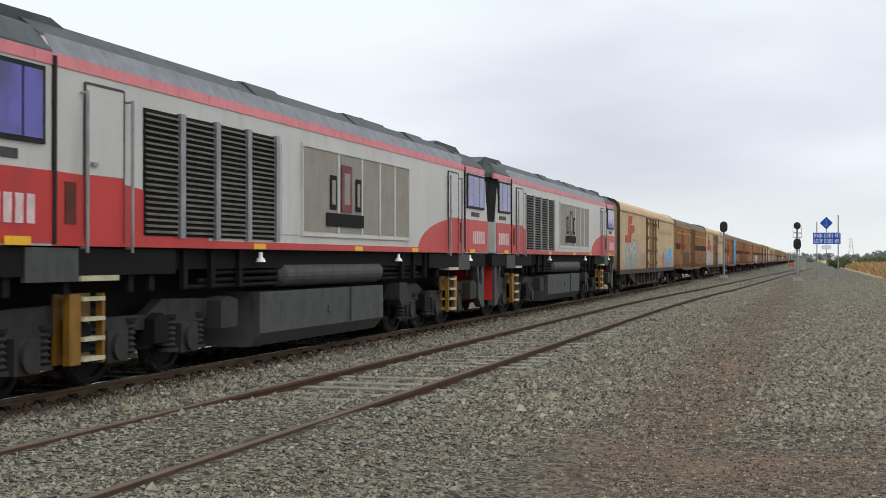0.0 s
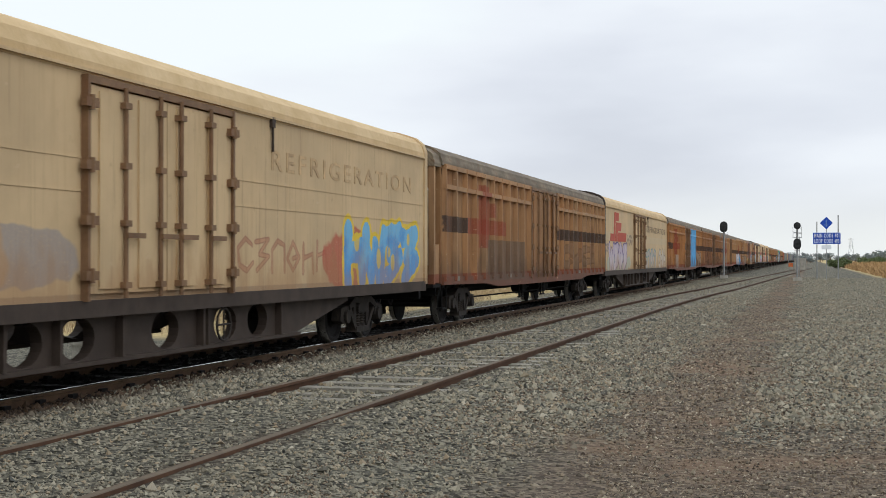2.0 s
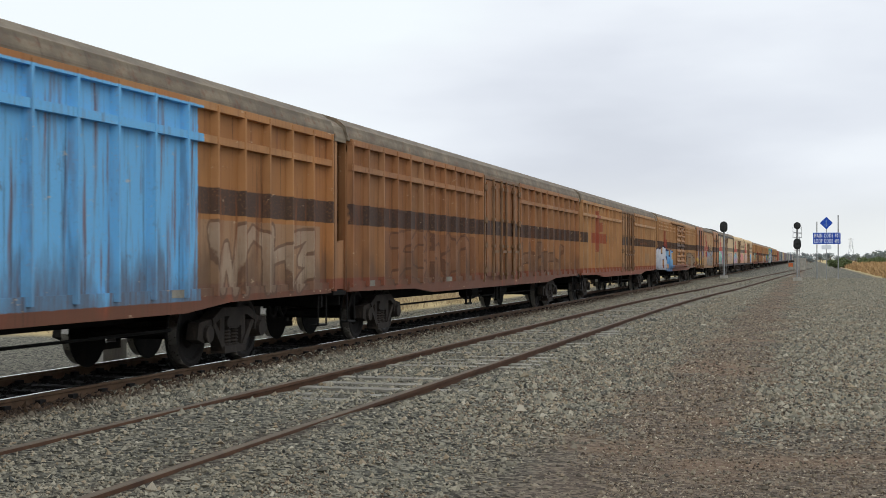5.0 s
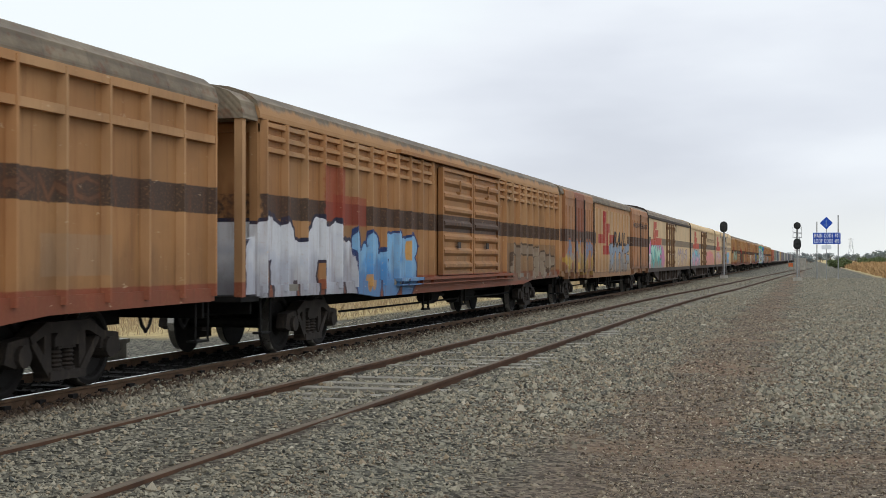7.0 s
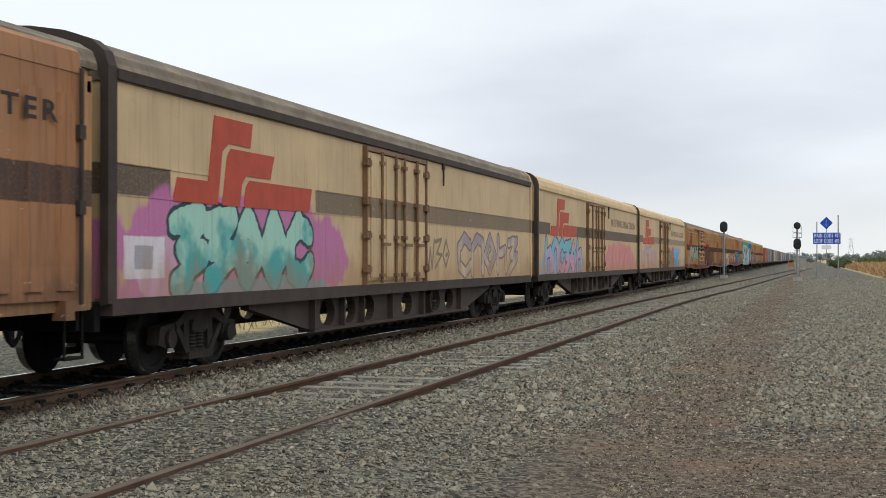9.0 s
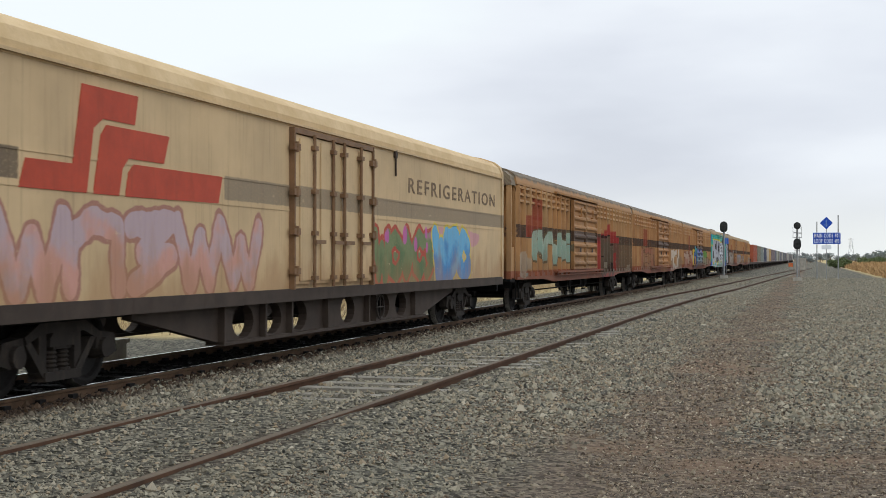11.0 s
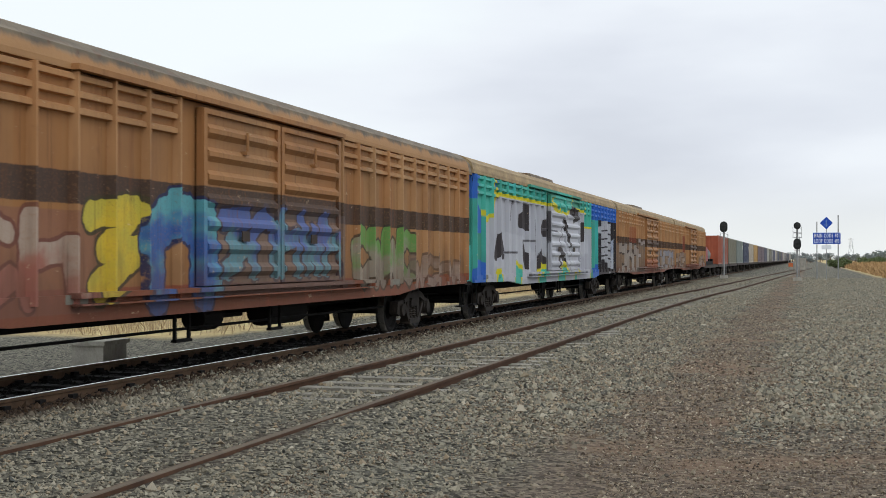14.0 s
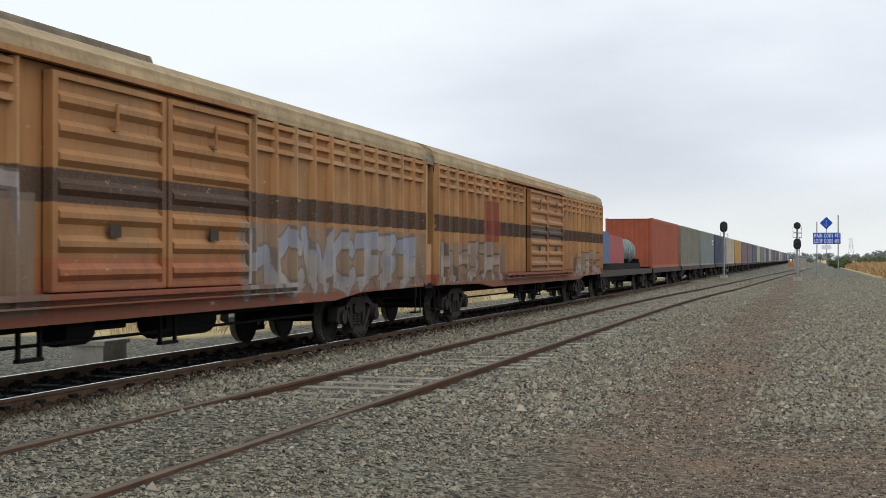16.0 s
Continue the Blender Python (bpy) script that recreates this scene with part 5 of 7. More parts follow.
def machine_load(start):
    """Plant chained down on the leading flat wagon."""
    v = vehicle("track_machine", "blue and red machinery with pale green drum on flat wagon", "machine", start)
    blue, red = plain("machine_blue", rgb(52, 84, 128), 0.5), plain("machine_red", rgb(150, 44, 48), 0.5)
    green = plain("drum_pale_green", rgb(96, 110, 104), 0.55)
    part("chassis", box(-0.95, 0.95, 1.0, 14.0, 1.026, 1.3), UNDER, v)
    part("cabin", Form().slab("x", [(1.2, 1.3), (1.2, 2.35), (1.5, 2.6), (2.9, 2.6), (3.1, 1.3)], -0.95, 1.05), blue, v, "blue machine cabin")
    part("engine_cover", Form().slab("x", [(3.3, 1.3), (3.3, 2.1), (3.9, 2.5), (7.6, 2.45), (8.2, 1.9), (8.2, 1.3)], -0.9, 0.95), red, v, "red engine cover")
    part("boom", Form().tube((0.2, 2.2, 2.6), (0.2, 4.6, 2.85), 0.07, 8).tube((0.2, 4.6, 2.85), (0.2, 8.0, 2.4), 0.06, 8), red, v)
    part("beacon", Form().tube((0.5, 1.9, 2.6), (0.5, 1.9, 3.0), 0.05, 8).tube((0.5, 1.9, 3.0), (0.5, 1.9, 3.2), 0.16, 10, 0.1), red, v)
    drum = part("drum", Form().tube((0.2, 8.8, 1.85), (0.2, 13.6, 1.85), 0.6, 20), green, v, "pale green drum")
    for y in (10.9, 11.9, 12.9):
        part("strap", Form().tube((0.2, y, 1.85), (0.2, y + 0.16, 1.85), 0.63, 20), GALV, drum, "pale metal strap")
    for y in (9.2, 13.0):
        part("cradle", box(-0.6, 1.0, y, y + 0.3, 1.3, 1.5), UNDER, v)
    return v


# ---------------------------------------------------------------- the train
WHITE_T = rgb(214, 210, 212)
PINK_T, YELLOW_T = rgb(186, 110, 160), rgb(222, 190, 60)
OLD_LOGO = rgb(138, 62, 46, 1.1)


def faded_logo(y, k=1.0):
    return [("box", y, y + 4.3, 2.07, 2.43, OLD_LOGO, 0.75 * k), ("box", y + 1.4, y + 2.4, 1.75, 3.25, OLD_LOGO, 0.75 * k), ("box", y + 2.4, y + 3.2, 2.5, 2.85, OLD_LOGO, 0.7 * k)]


def stripe(y0=0.0, y1=23.5, z0=2.07, z1=2.42, k=0.88):
    return ("box", y0, y1, z0, z1, BLACK, k)


LOW = ("box", -1, 25, 0.6, 1.16, REDOX, 0.8)
PALE_T, YELLOW_EDGE = rgb(198, 192, 182), rgb(206, 196, 50)


def spots(seed, count, y0, y1, z0, z1, colour, size=0.16):
    """Scattered small rounded patches of paint."""
    rs = random.Random(seed)
    out = []
    for _ in range(count):
        y, z, r = rs.uniform(y0, y1), rs.uniform(z0, z1), size * rs.uniform(0.6, 1.3)
        out.append(("blob", y - r, y + r, z - r * 1.3, z + r * 1.3, colour, 0.8))
    return out


locomotive(9.95)
locomotive(31.85)

reefer(54.6, 22.5, van_paint("cream_van_grey_tag", CREAM, [("box", -1, 24, 0.9, 1.1, rgb(128, 112, 96), 0.6), ("blob", 1.4, 6.6, 0.95, 1.75, rgb(150, 172, 166), 0.75),
       ("spray", 1.8, 6.3, 1.2, 2.2, "OHYRA", rgb(148, 166, 160), rgb(176, 182, 176), rgb(104, 122, 120), 0.13, 0.06, 0.95), ("blob", 6.7, 9.3, 1.15, 1.85, rgb(150, 142, 138), 0.8),
       ("blob", 5.9, 8.0, 1.05, 2.0, rgb(190, 146, 92), 0.5), ("spray", 13.3, 16.9, 1.3, 1.75, (4, 6), rgb(186, 136, 104), rgb(170, 120, 92), rgb(150, 100, 80), 0.03, 0.02, 0.8),
       ("blob", 16.6, 19.4, 0.95, 2.05, rgb(176, 74, 58), 0.8), ("spray", 17.7, 22.0, 1.15, 2.0, (9, 4), rgb(84, 150, 206), rgb(110, 176, 214), YELLOW_T, 0.2, 0.09, 1.0)] + spots(2, 5, 18.0, 21.5, 1.2, 1.9, YELLOW_T, 0.13), 0.25), ROOF_CREAM,
       "cream refrigerated van with red logo, grey and yellow-blue spray paint", "REFRIGERATION", 1.75, ink=LETTER_FAINT, end_unit=True, text_at=(14.5, 7.0), door=(9.33, 13.0), whole_logo=False)
ribbed_van(78.4, 22.8, van_paint("ochre_van_grey_patch", OCHRE, [stripe(0, 1.9), stripe(12.9)] + faded_logo(1.9) + [LOW, ("box", 4.2, 8.4, 0.95, 1.95, rgb(108, 92, 78), 0.8), ("blob", 9.3, 12.8, 0.8, 1.7, rgb(140, 92, 54), 0.6),
           ("spray", 14.5, 20.5, 1.2, 1.9, (3, 5), rgb(136, 112, 92), rgb(120, 98, 80), rgb(96, 72, 56), 0.1, 0.05, 0.55)], 0.75),
           (9.2, 12.9), "ochre ribbed box van, faded red logo, rust and grey overpainting", cooler=True)
reefer(101.7, 22.6, van_paint("cream_van_violet_tag", CREAM, [("box", -1, 24, 2.24, 2.56, rgb(196, 178, 146), 0.55), ("box", -1, 24, 0.9, 1.1, rgb(128, 112, 96), 0.6),
       ("blob", 0.3, 7.6, 0.85, 1.75, rgb(164, 186, 172), 0.75), ("spray", 1.3, 6.5, 1.2, 2.0, (5, 4), rgb(198, 186, 190), rgb(184, 170, 186), rgb(86, 74, 124), 0.19, 0.07, 1.0),
       ("spray", 0.1, 1.1, 1.75, 2.05, (8, 2), rgb(110, 100, 110), rgb(120, 108, 112), rgb(120, 108, 112), 0.03, 0.02, 0.8), ("spray", 6.6, 8.4, 2.1, 2.5, (12, 3), rgb(120, 100, 84), rgb(110, 92, 80), rgb(120, 100, 84), 0.035, 0.02, 0.8),
       ("spray", 12.9, 17.6, 1.15, 1.8, (15, 5), rgb(186, 178, 168), rgb(170, 162, 156), rgb(70, 136, 142), 0.13, 0.07, 0.95),
       ("spray", 18.9, 22.3, 1.1, 1.9, (21, 4), rgb(202, 194, 178), rgb(190, 180, 164), rgb(112, 98, 88), 0.13, 0.05, 0.95)], 0.22), ROOF_CREAM,
       "cream refrigerated van with red logo and violet spray paint", "REFRIGERATION", 1.5, text_at=(13.6, 8.3))
ribbed_van(125.3, 23.0, van_paint("ochre_van_blue_panel", rgb(182, 128, 78), [stripe(0, 1.9), stripe(9.6)] + faded_logo(1.9) + [LOW, ("box", 13.45, 18.2, 0.95, 3.45, rgb(104, 170, 214, 1.1), 1.1),
           ("box", 3.5, 5.3, 0.95, 1.75, rgb(176, 166, 152), 0.7), ("box", 18.2, 22.6, 1.0, 2.0, rgb(150, 128, 106), 0.6), ("spray", 18.6, 22.4, 1.1, 1.9, (6, 4), rgb(176, 158, 136), rgb(160, 140, 120), rgb(92, 70, 58), 0.1, 0.05, 0.7)], 0.85),
           (9.6, 13.2), "ochre ribbed box van with one bright blue painted bay")
ribbed_van(149.2, 22.9, van_paint("ochre_van_dark_bay", rgb(164, 116, 76), [stripe(), LOW, ("box", 2, 8.8, 1.0, 2.0, rgb(122, 84, 60), 0.7), ("spray", 2.4, 8.4, 1.1, 1.9, (7, 5), rgb(142, 102, 76), rgb(130, 92, 66), rgb(84, 58, 46), 0.12, 0.05, 0.7),
           ("spray", 14, 20, 1.1, 1.8, (11, 5), rgb(128, 100, 80), rgb(108, 84, 66), rgb(76, 58, 48), 0.12, 0.05, 0.7)], 0.85), (9.6, 13.4), "dark ochre ribbed box van with rusty streaks")
ribbed_van(172.9, 22.2, van_paint("ochre_van_clean", rgb(184, 138, 92), [stripe(0, 1.7), stripe(10.0)] + faded_logo(1.8) + [LOW, ("spray", 15.7, 19.4, 2.12, 2.36, (14, 6), rgb(120, 84, 60), rgb(110, 78, 58), rgb(90, 62, 48), 0.03, 0.02, 0.7), ("box", 18.2, 19.6, 1.3, 1.75, rgb(158, 134, 108), 0.5)], 0.35), (10.0, 13.8), "ochre ribbed box van with black stripe and faded red logo", letters=True)
louvre_van(196.7, 23.0, van_paint("ochre_van_wave_tag", rgb(182, 137, 92), [stripe(), ("box", 2.4, 3.6, 2.1, 3.0, OLD_LOGO, 0.75), ("box", 3.0, 4.7, 2.05, 2.55, OLD_LOGO, 0.7), LOW,
           ("spray", -0.2, 4.0, 1.0, 1.85, (31, 4), rgb(182, 186, 196), rgb(204, 206, 210), rgb(46, 48, 66), 0.3, 0.07, 1.1), ("spray", 4.15, 7.7, 0.9, 1.8, (17, 4), rgb(84, 146, 200), rgb(128, 174, 208), rgb(40, 62, 108), 0.24, 0.06, 1.1)]
           + spots(4, 6, 4.3, 7.4, 1.0, 1.8, rgb(204, 152, 78), 0.14) + [("box", 16.0, 22.8, 0.9, 1.9, rgb(120, 102, 84), 0.55), ("spray", 16.4, 22.2, 1.05, 1.75, (2, 6), rgb(160, 148, 130), rgb(140, 126, 110), rgb(72, 62, 54), 0.12, 0.05, 0.85)], 0.4), (9.3, 14.5), "ochre louvred box van with white and blue spray paint")
RED_F = rgb(150, 46, 46)
freighter_van(220.3, 22.9, van_paint("tan_freighter", rgb(190, 150, 106), [stripe(0, 6.9, 2.05, 2.45), stripe(15.6, 24, 2.05, 2.45), ("box", 7.4, 9.2, 2.08, 2.42, RED_F, 0.9), ("box", 8.6, 9.25, 2.42, 3.3, RED_F, 0.9), ("box", 8.6, 9.7, 2.88, 3.3, RED_F, 0.9),
              ("box", 9.3, 9.36, 2.0, 2.86, PALE_T, 0.8), ("box", 9.36, 10.6, 2.5, 2.86, RED_F, 0.9), ("box", 9.36, 9.9, 1.66, 2.5, RED_F, 0.9), ("box", 8.65, 10.3, 1.66, 2.0, RED_F, 0.9), ("box", 10.2, 12.1, 2.1, 2.44, RED_F, 0.85),
              ("spray", 0.5, 5.8, 1.1, 2.0, (19, 4), rgb(188, 156, 78), rgb(96, 122, 150), rgb(150, 100, 76), 0.16, 0.07, 0.7), ("box", 10.2, 16.4, 0.95, 1.5, rgb(136, 130, 122), 0.6),
              ("spray", 10.2, 16.0, 1.1, 1.95, (23, 5), rgb(138, 136, 132), rgb(122, 144, 164), rgb(86, 74, 66), 0.15, 0.06, 0.9)], 0.5, rgb(186, 138, 92)),
              van_paint("tan_freighter_doors", rgb(184, 136, 98), [stripe(0, 24, 2.05, 2.45), ("box", 2.2, 4.2, 2.4, 3.9, rgb(118, 62, 52), 0.7), ("spray", 0.5, 5.8, 1.1, 2.0, (19, 4), rgb(196, 162, 76), rgb(98, 124, 152), rgb(160, 104, 78), 0.16, 0.07, 0.75),
              ("box", 17, 22.6, 0.9, 1.4, rgb(168, 116, 84), 0.4)], 0.6))
reefer(243.7, 23.2, van_paint("cream_van_teal_tag", CREAM, [stripe(-0.1, 1.45, 2.22, 2.58, 0.85), stripe(6.4, 24, 2.22, 2.58, 0.7), ("blob", -0.6, 8.0, 0.55, 2.5, PINK_T, 0.95), ("blob", 0.6, 3.0, 0.9, 1.8, rgb(206, 178, 190), 0.6),
       ("spray", 1.5, 6.2, 1.15, 2.0, (13, 5), rgb(70, 160, 156), rgb(160, 204, 186), rgb(44, 62, 70), 0.19, 0.06, 1.1), ("blob", 1.0, 6.9, 0.75, 1.25, rgb(66, 158, 158), 0.7), ("box", 0.3, 1.3, 1.25, 1.75, WHITE_T, 0.95), ("box", 0.55, 1.0, 1.36, 1.64, rgb(128, 128, 134), 0.7),
       ("spray", 12.7, 14.6, 1.3, 1.9, (5, 3), rgb(90, 80, 76), rgb(100, 90, 84), rgb(100, 90, 84), 0.03, 0.02, 0.8), ("spray", 15.2, 21.6, 1.15, 1.95, (18, 5), rgb(196, 178, 154), rgb(150, 136, 150), rgb(96, 84, 96), 0.11, 0.06, 0.85)], 0.3), ROOF_GREY, "cream refrigerated van, black stripe, red logo, pink and teal spray paint")
reefer(267.9, 22.7, van_paint("cream_van_pink_tag", CREAM, [stripe(-0.1, 2.0, 2.22, 2.58, 0.85), stripe(6.6, 24, 2.22, 2.58, 0.85), ("blob", 0.2, 8.4, 0.7, 1.9, rgb(92, 170, 196), 0.8), ("spray", 1.2, 7.8, 1.15, 2.0, (25, 6), rgb(208, 150, 176), rgb(110, 180, 190), rgb(90, 60, 110), 0.16, 0.06, 1.0),
       ("blob", 12.4, 22.4, 0.6, 2.2, rgb(212, 128, 130), 0.9), ("spray", 13.5, 21.0, 1.15, 1.8, (27, 5), rgb(214, 150, 140), rgb(206, 120, 136), rgb(196, 156, 70), 0.16, 0.05, 0.8)], 0.3), ROOF_CREAM, "cream refrigerated van, black stripe, red logo and pink spray paint", "REFRIGERATION", 2.0)
reefer(291.5, 23.0, van_paint("cream_van_green_tag", CREAM, [stripe(-0.1, 1.6, 2.28, 2.60, 0.75), ("box", 6.4, 24, 2.28, 2.60, rgb(122, 110, 94), 0.75), ("spray", 1.2, 7.6, 1.15, 1.9, (29, 5), rgb(200, 140, 136), rgb(176, 156, 174), rgb(150, 90, 90), 0.16, 0.06, 0.75),
       ("box", 12.6, 16.7, 0.9, 1.62, rgb(98, 118, 80), 0.9), ("spray", 12.8, 16.8, 1.15, 1.9, (33, 5), rgb(88, 112, 74), rgb(112, 128, 88), rgb(176, 74, 58), 0.16, 0.09, 1.0), ("blob", 16.0, 20.6, 1.7, 2.2, rgb(196, 116, 166), 0.5),
       ("spray", 16.8, 19.6, 1.15, 1.95, (35, 3), rgb(66, 134, 190), rgb(104, 170, 206), rgb(206, 186, 84), 0.26, 0.07, 1.1)] + spots(7, 6, 13.0, 20.3, 1.7, 2.1, rgb(196, 96, 170), 0.13), 0.22),
       ROOF_CREAM, "cream refrigerated van with large lettering and green and blue spray paint", "REFRIGERATION", 1.6)
louvre_van(316.2, 23.3, van_paint("ochre_van_teal_letters", rgb(186, 142, 94), [stripe(), ("box", 1.2, 3.5, 2.1, 2.7, OLD_LOGO, 0.85), ("box", 2.2, 3.2, 2.6, 3.2, OLD_LOGO, 0.85), LOW, ("spray", 2.0, 8.3, 1.5, 2.15, (37, 6), rgb(142, 168, 154), rgb(158, 176, 160), rgb(104, 92, 70), 0.17, 0.05, 0.95),
           ("blob", 0.0, 1.6, 0.9, 1.7, rgb(170, 158, 140), 0.7), ("blob", 13.6, 20.0, 0.6, 2.75, rgb(156, 46, 48), 0.9), ("box", 14.3, 23.6, 0.95, 2.12, rgb(88, 76, 62), 0.85),
           ("spray", 14.6, 18.0, 1.2, 2.05, (39, 3), rgb(84, 74, 60), rgb(98, 86, 70), rgb(34, 28, 26), 0.3, 0.1, 0.95), ("blob", 18.1, 19.0, 0.9, 1.8, rgb(156, 50, 46), 0.85)] + spots(9, 22, 14.6, 22.8, 1.05, 1.95, rgb(142, 132, 114), 0.13), 0.45), (8.3, 13.2), "ochre louvred box van with dull teal and dark spray paint")
louvre_van(340.4, 23.2, van_paint("ochre_van_white_letters", rgb(184, 137, 90), [stripe(), ("box", 3.4, 5.1, 2.1, 2.9, OLD_LOGO, 0.75), LOW, ("box", 2.6, 8.4, 0.95, 2.05, rgb(132, 98, 78), 0.6), ("spray", 3.0, 8.0, 1.1, 1.9, (41, 5), rgb(150, 120, 98), rgb(160, 100, 84), rgb(104, 76, 62), 0.1, 0.05, 0.7),
           ("blob", 11.0, 15.2, 0.7, 1.9, rgb(190, 132, 72), 0.5), ("spray", 16.75, 20.9, 0.95, 1.9, "NOOH", rgb(196, 188, 174), rgb(204, 197, 185), rgb(136, 116, 92), 0.14, 0.04, 0.9), ("blob", 20.6, 23.2, 0.8, 1.7, rgb(128, 112, 94), 0.7)], 0.4), (9.3, 14.4), "ochre louvred box van with white block spray paint")
louvre_van(364.5, 23.1, van_paint("ochre_van_mixed_tags", rgb(184, 138, 92), [stripe(), ("box", 3.2, 4.7, 2.0, 3.0, rgb(138, 70, 58), 0.75), LOW, ("box", 0.2, 7.0, 0.9, 2.0, rgb(134, 92, 78), 0.65), ("spray", 0.5, 6.6, 1.05, 1.85, (43, 5), rgb(164, 104, 92), rgb(180, 164, 148), rgb(104, 62, 56), 0.13, 0.05, 0.8),
           ("box", 9.4, 15.0, 1.0, 2.2, rgb(104, 92, 88), 0.75), ("spray", 6.7, 8.0, 1.2, 2.1, (45, 1), rgb(212, 184, 62), rgb(190, 176, 70), rgb(70, 64, 46), 0.18, 0.05, 1.0), ("spray", 8.1, 9.7, 1.15, 2.1, (49, 1), rgb(62, 96, 156), rgb(96, 160, 168), rgb(48, 52, 84), 0.3, 0.05, 1.0),
           ("spray", 9.9, 14.6, 1.3, 2.05, (47, 5), rgb(96, 140, 150), rgb(84, 104, 160), rgb(74, 66, 74), 0.15, 0.05, 0.95),
           ("spray", 15.4, 19.0, 1.15, 1.95, (51, 4), rgb(150, 142, 128), rgb(98, 148, 76), rgb(66, 62, 50), 0.17, 0.05, 0.95), ("spray", 18.8, 22.6, 1.0, 1.5, (53, 4), rgb(168, 152, 140), rgb(128, 108, 96), rgb(92, 76, 66), 0.1, 0.05, 0.8)], 0.45), (9.3, 14.4),
           "ochre louvred box van with yellow, blue and green spray paint")
SILVER, TEAL_V, BLUE_V = rgb(178, 180, 188), rgb(78, 180, 164), rgb(54, 106, 190)
TREAD_ARCS = [[(0.0, h - 0.14), (0.2, h), (0.5, h + 0.04), (0.8, h - 0.02), (1.0, h - 0.18)] for h in (0.22, 0.4, 0.58, 0.76)] + [[(0.3, 0.3), (0.3, 0.95)], [(0.68, 0.25), (0.7, 0.92)]]
# dark openings and black seams of the silver letters, in metres along and up the van's side
DARKS = [[(8.85, 2.72), (8.3, 2.36), (8.85, 2.14), (8.85, 2.6)], [(11.35, 2.6), (11.9, 2.3), (12.4, 2.0)], [(12.6, 3.05), (13.9, 2.92), (13.2, 2.8)], [(7.65, 1.1), (7.75, 1.65), (8.1, 1.65), (8.45, 1.3)], [(7.8, 1.3), (8.2, 1.35)],
         [(10.6, 1.3), (10.7, 1.7), (11.1, 1.65), (11.5, 1.25)], [(2.35, 1.6), (2.75, 2.2), (3.15, 1.65), (2.6, 1.75)], [(5.15, 2.45), (5.25, 2.85), (6.05, 2.85), (6.0, 2.4), (5.3, 2.6), (5.9, 2.6)], [(5.5, 1.85), (5.95, 1.35)], [(4.45, 1.45), (4.6, 1.1)], [(15.2, 2.6), (15.1, 2.2)]]
SEAMS = [[(3.2, 1.65), (4.9, 1.66)], [(4.2, 3.0), (4.0, 2.5)], [(5.3, 1.98), (7.4, 2.0)], [(7.2, 3.0), (7.4, 2.0), (7.1, 1.1)], [(8.3, 2.36), (10.3, 2.33)], [(9.0, 2.9), (9.0, 2.05), (8.7, 1.2)], [(11.2, 2.7), (10.5, 1.9)], [(12.4, 2.0), (12.3, 1.1)], [(14.4, 3.0), (14.6, 2.3), (14.4, 1.2)]]
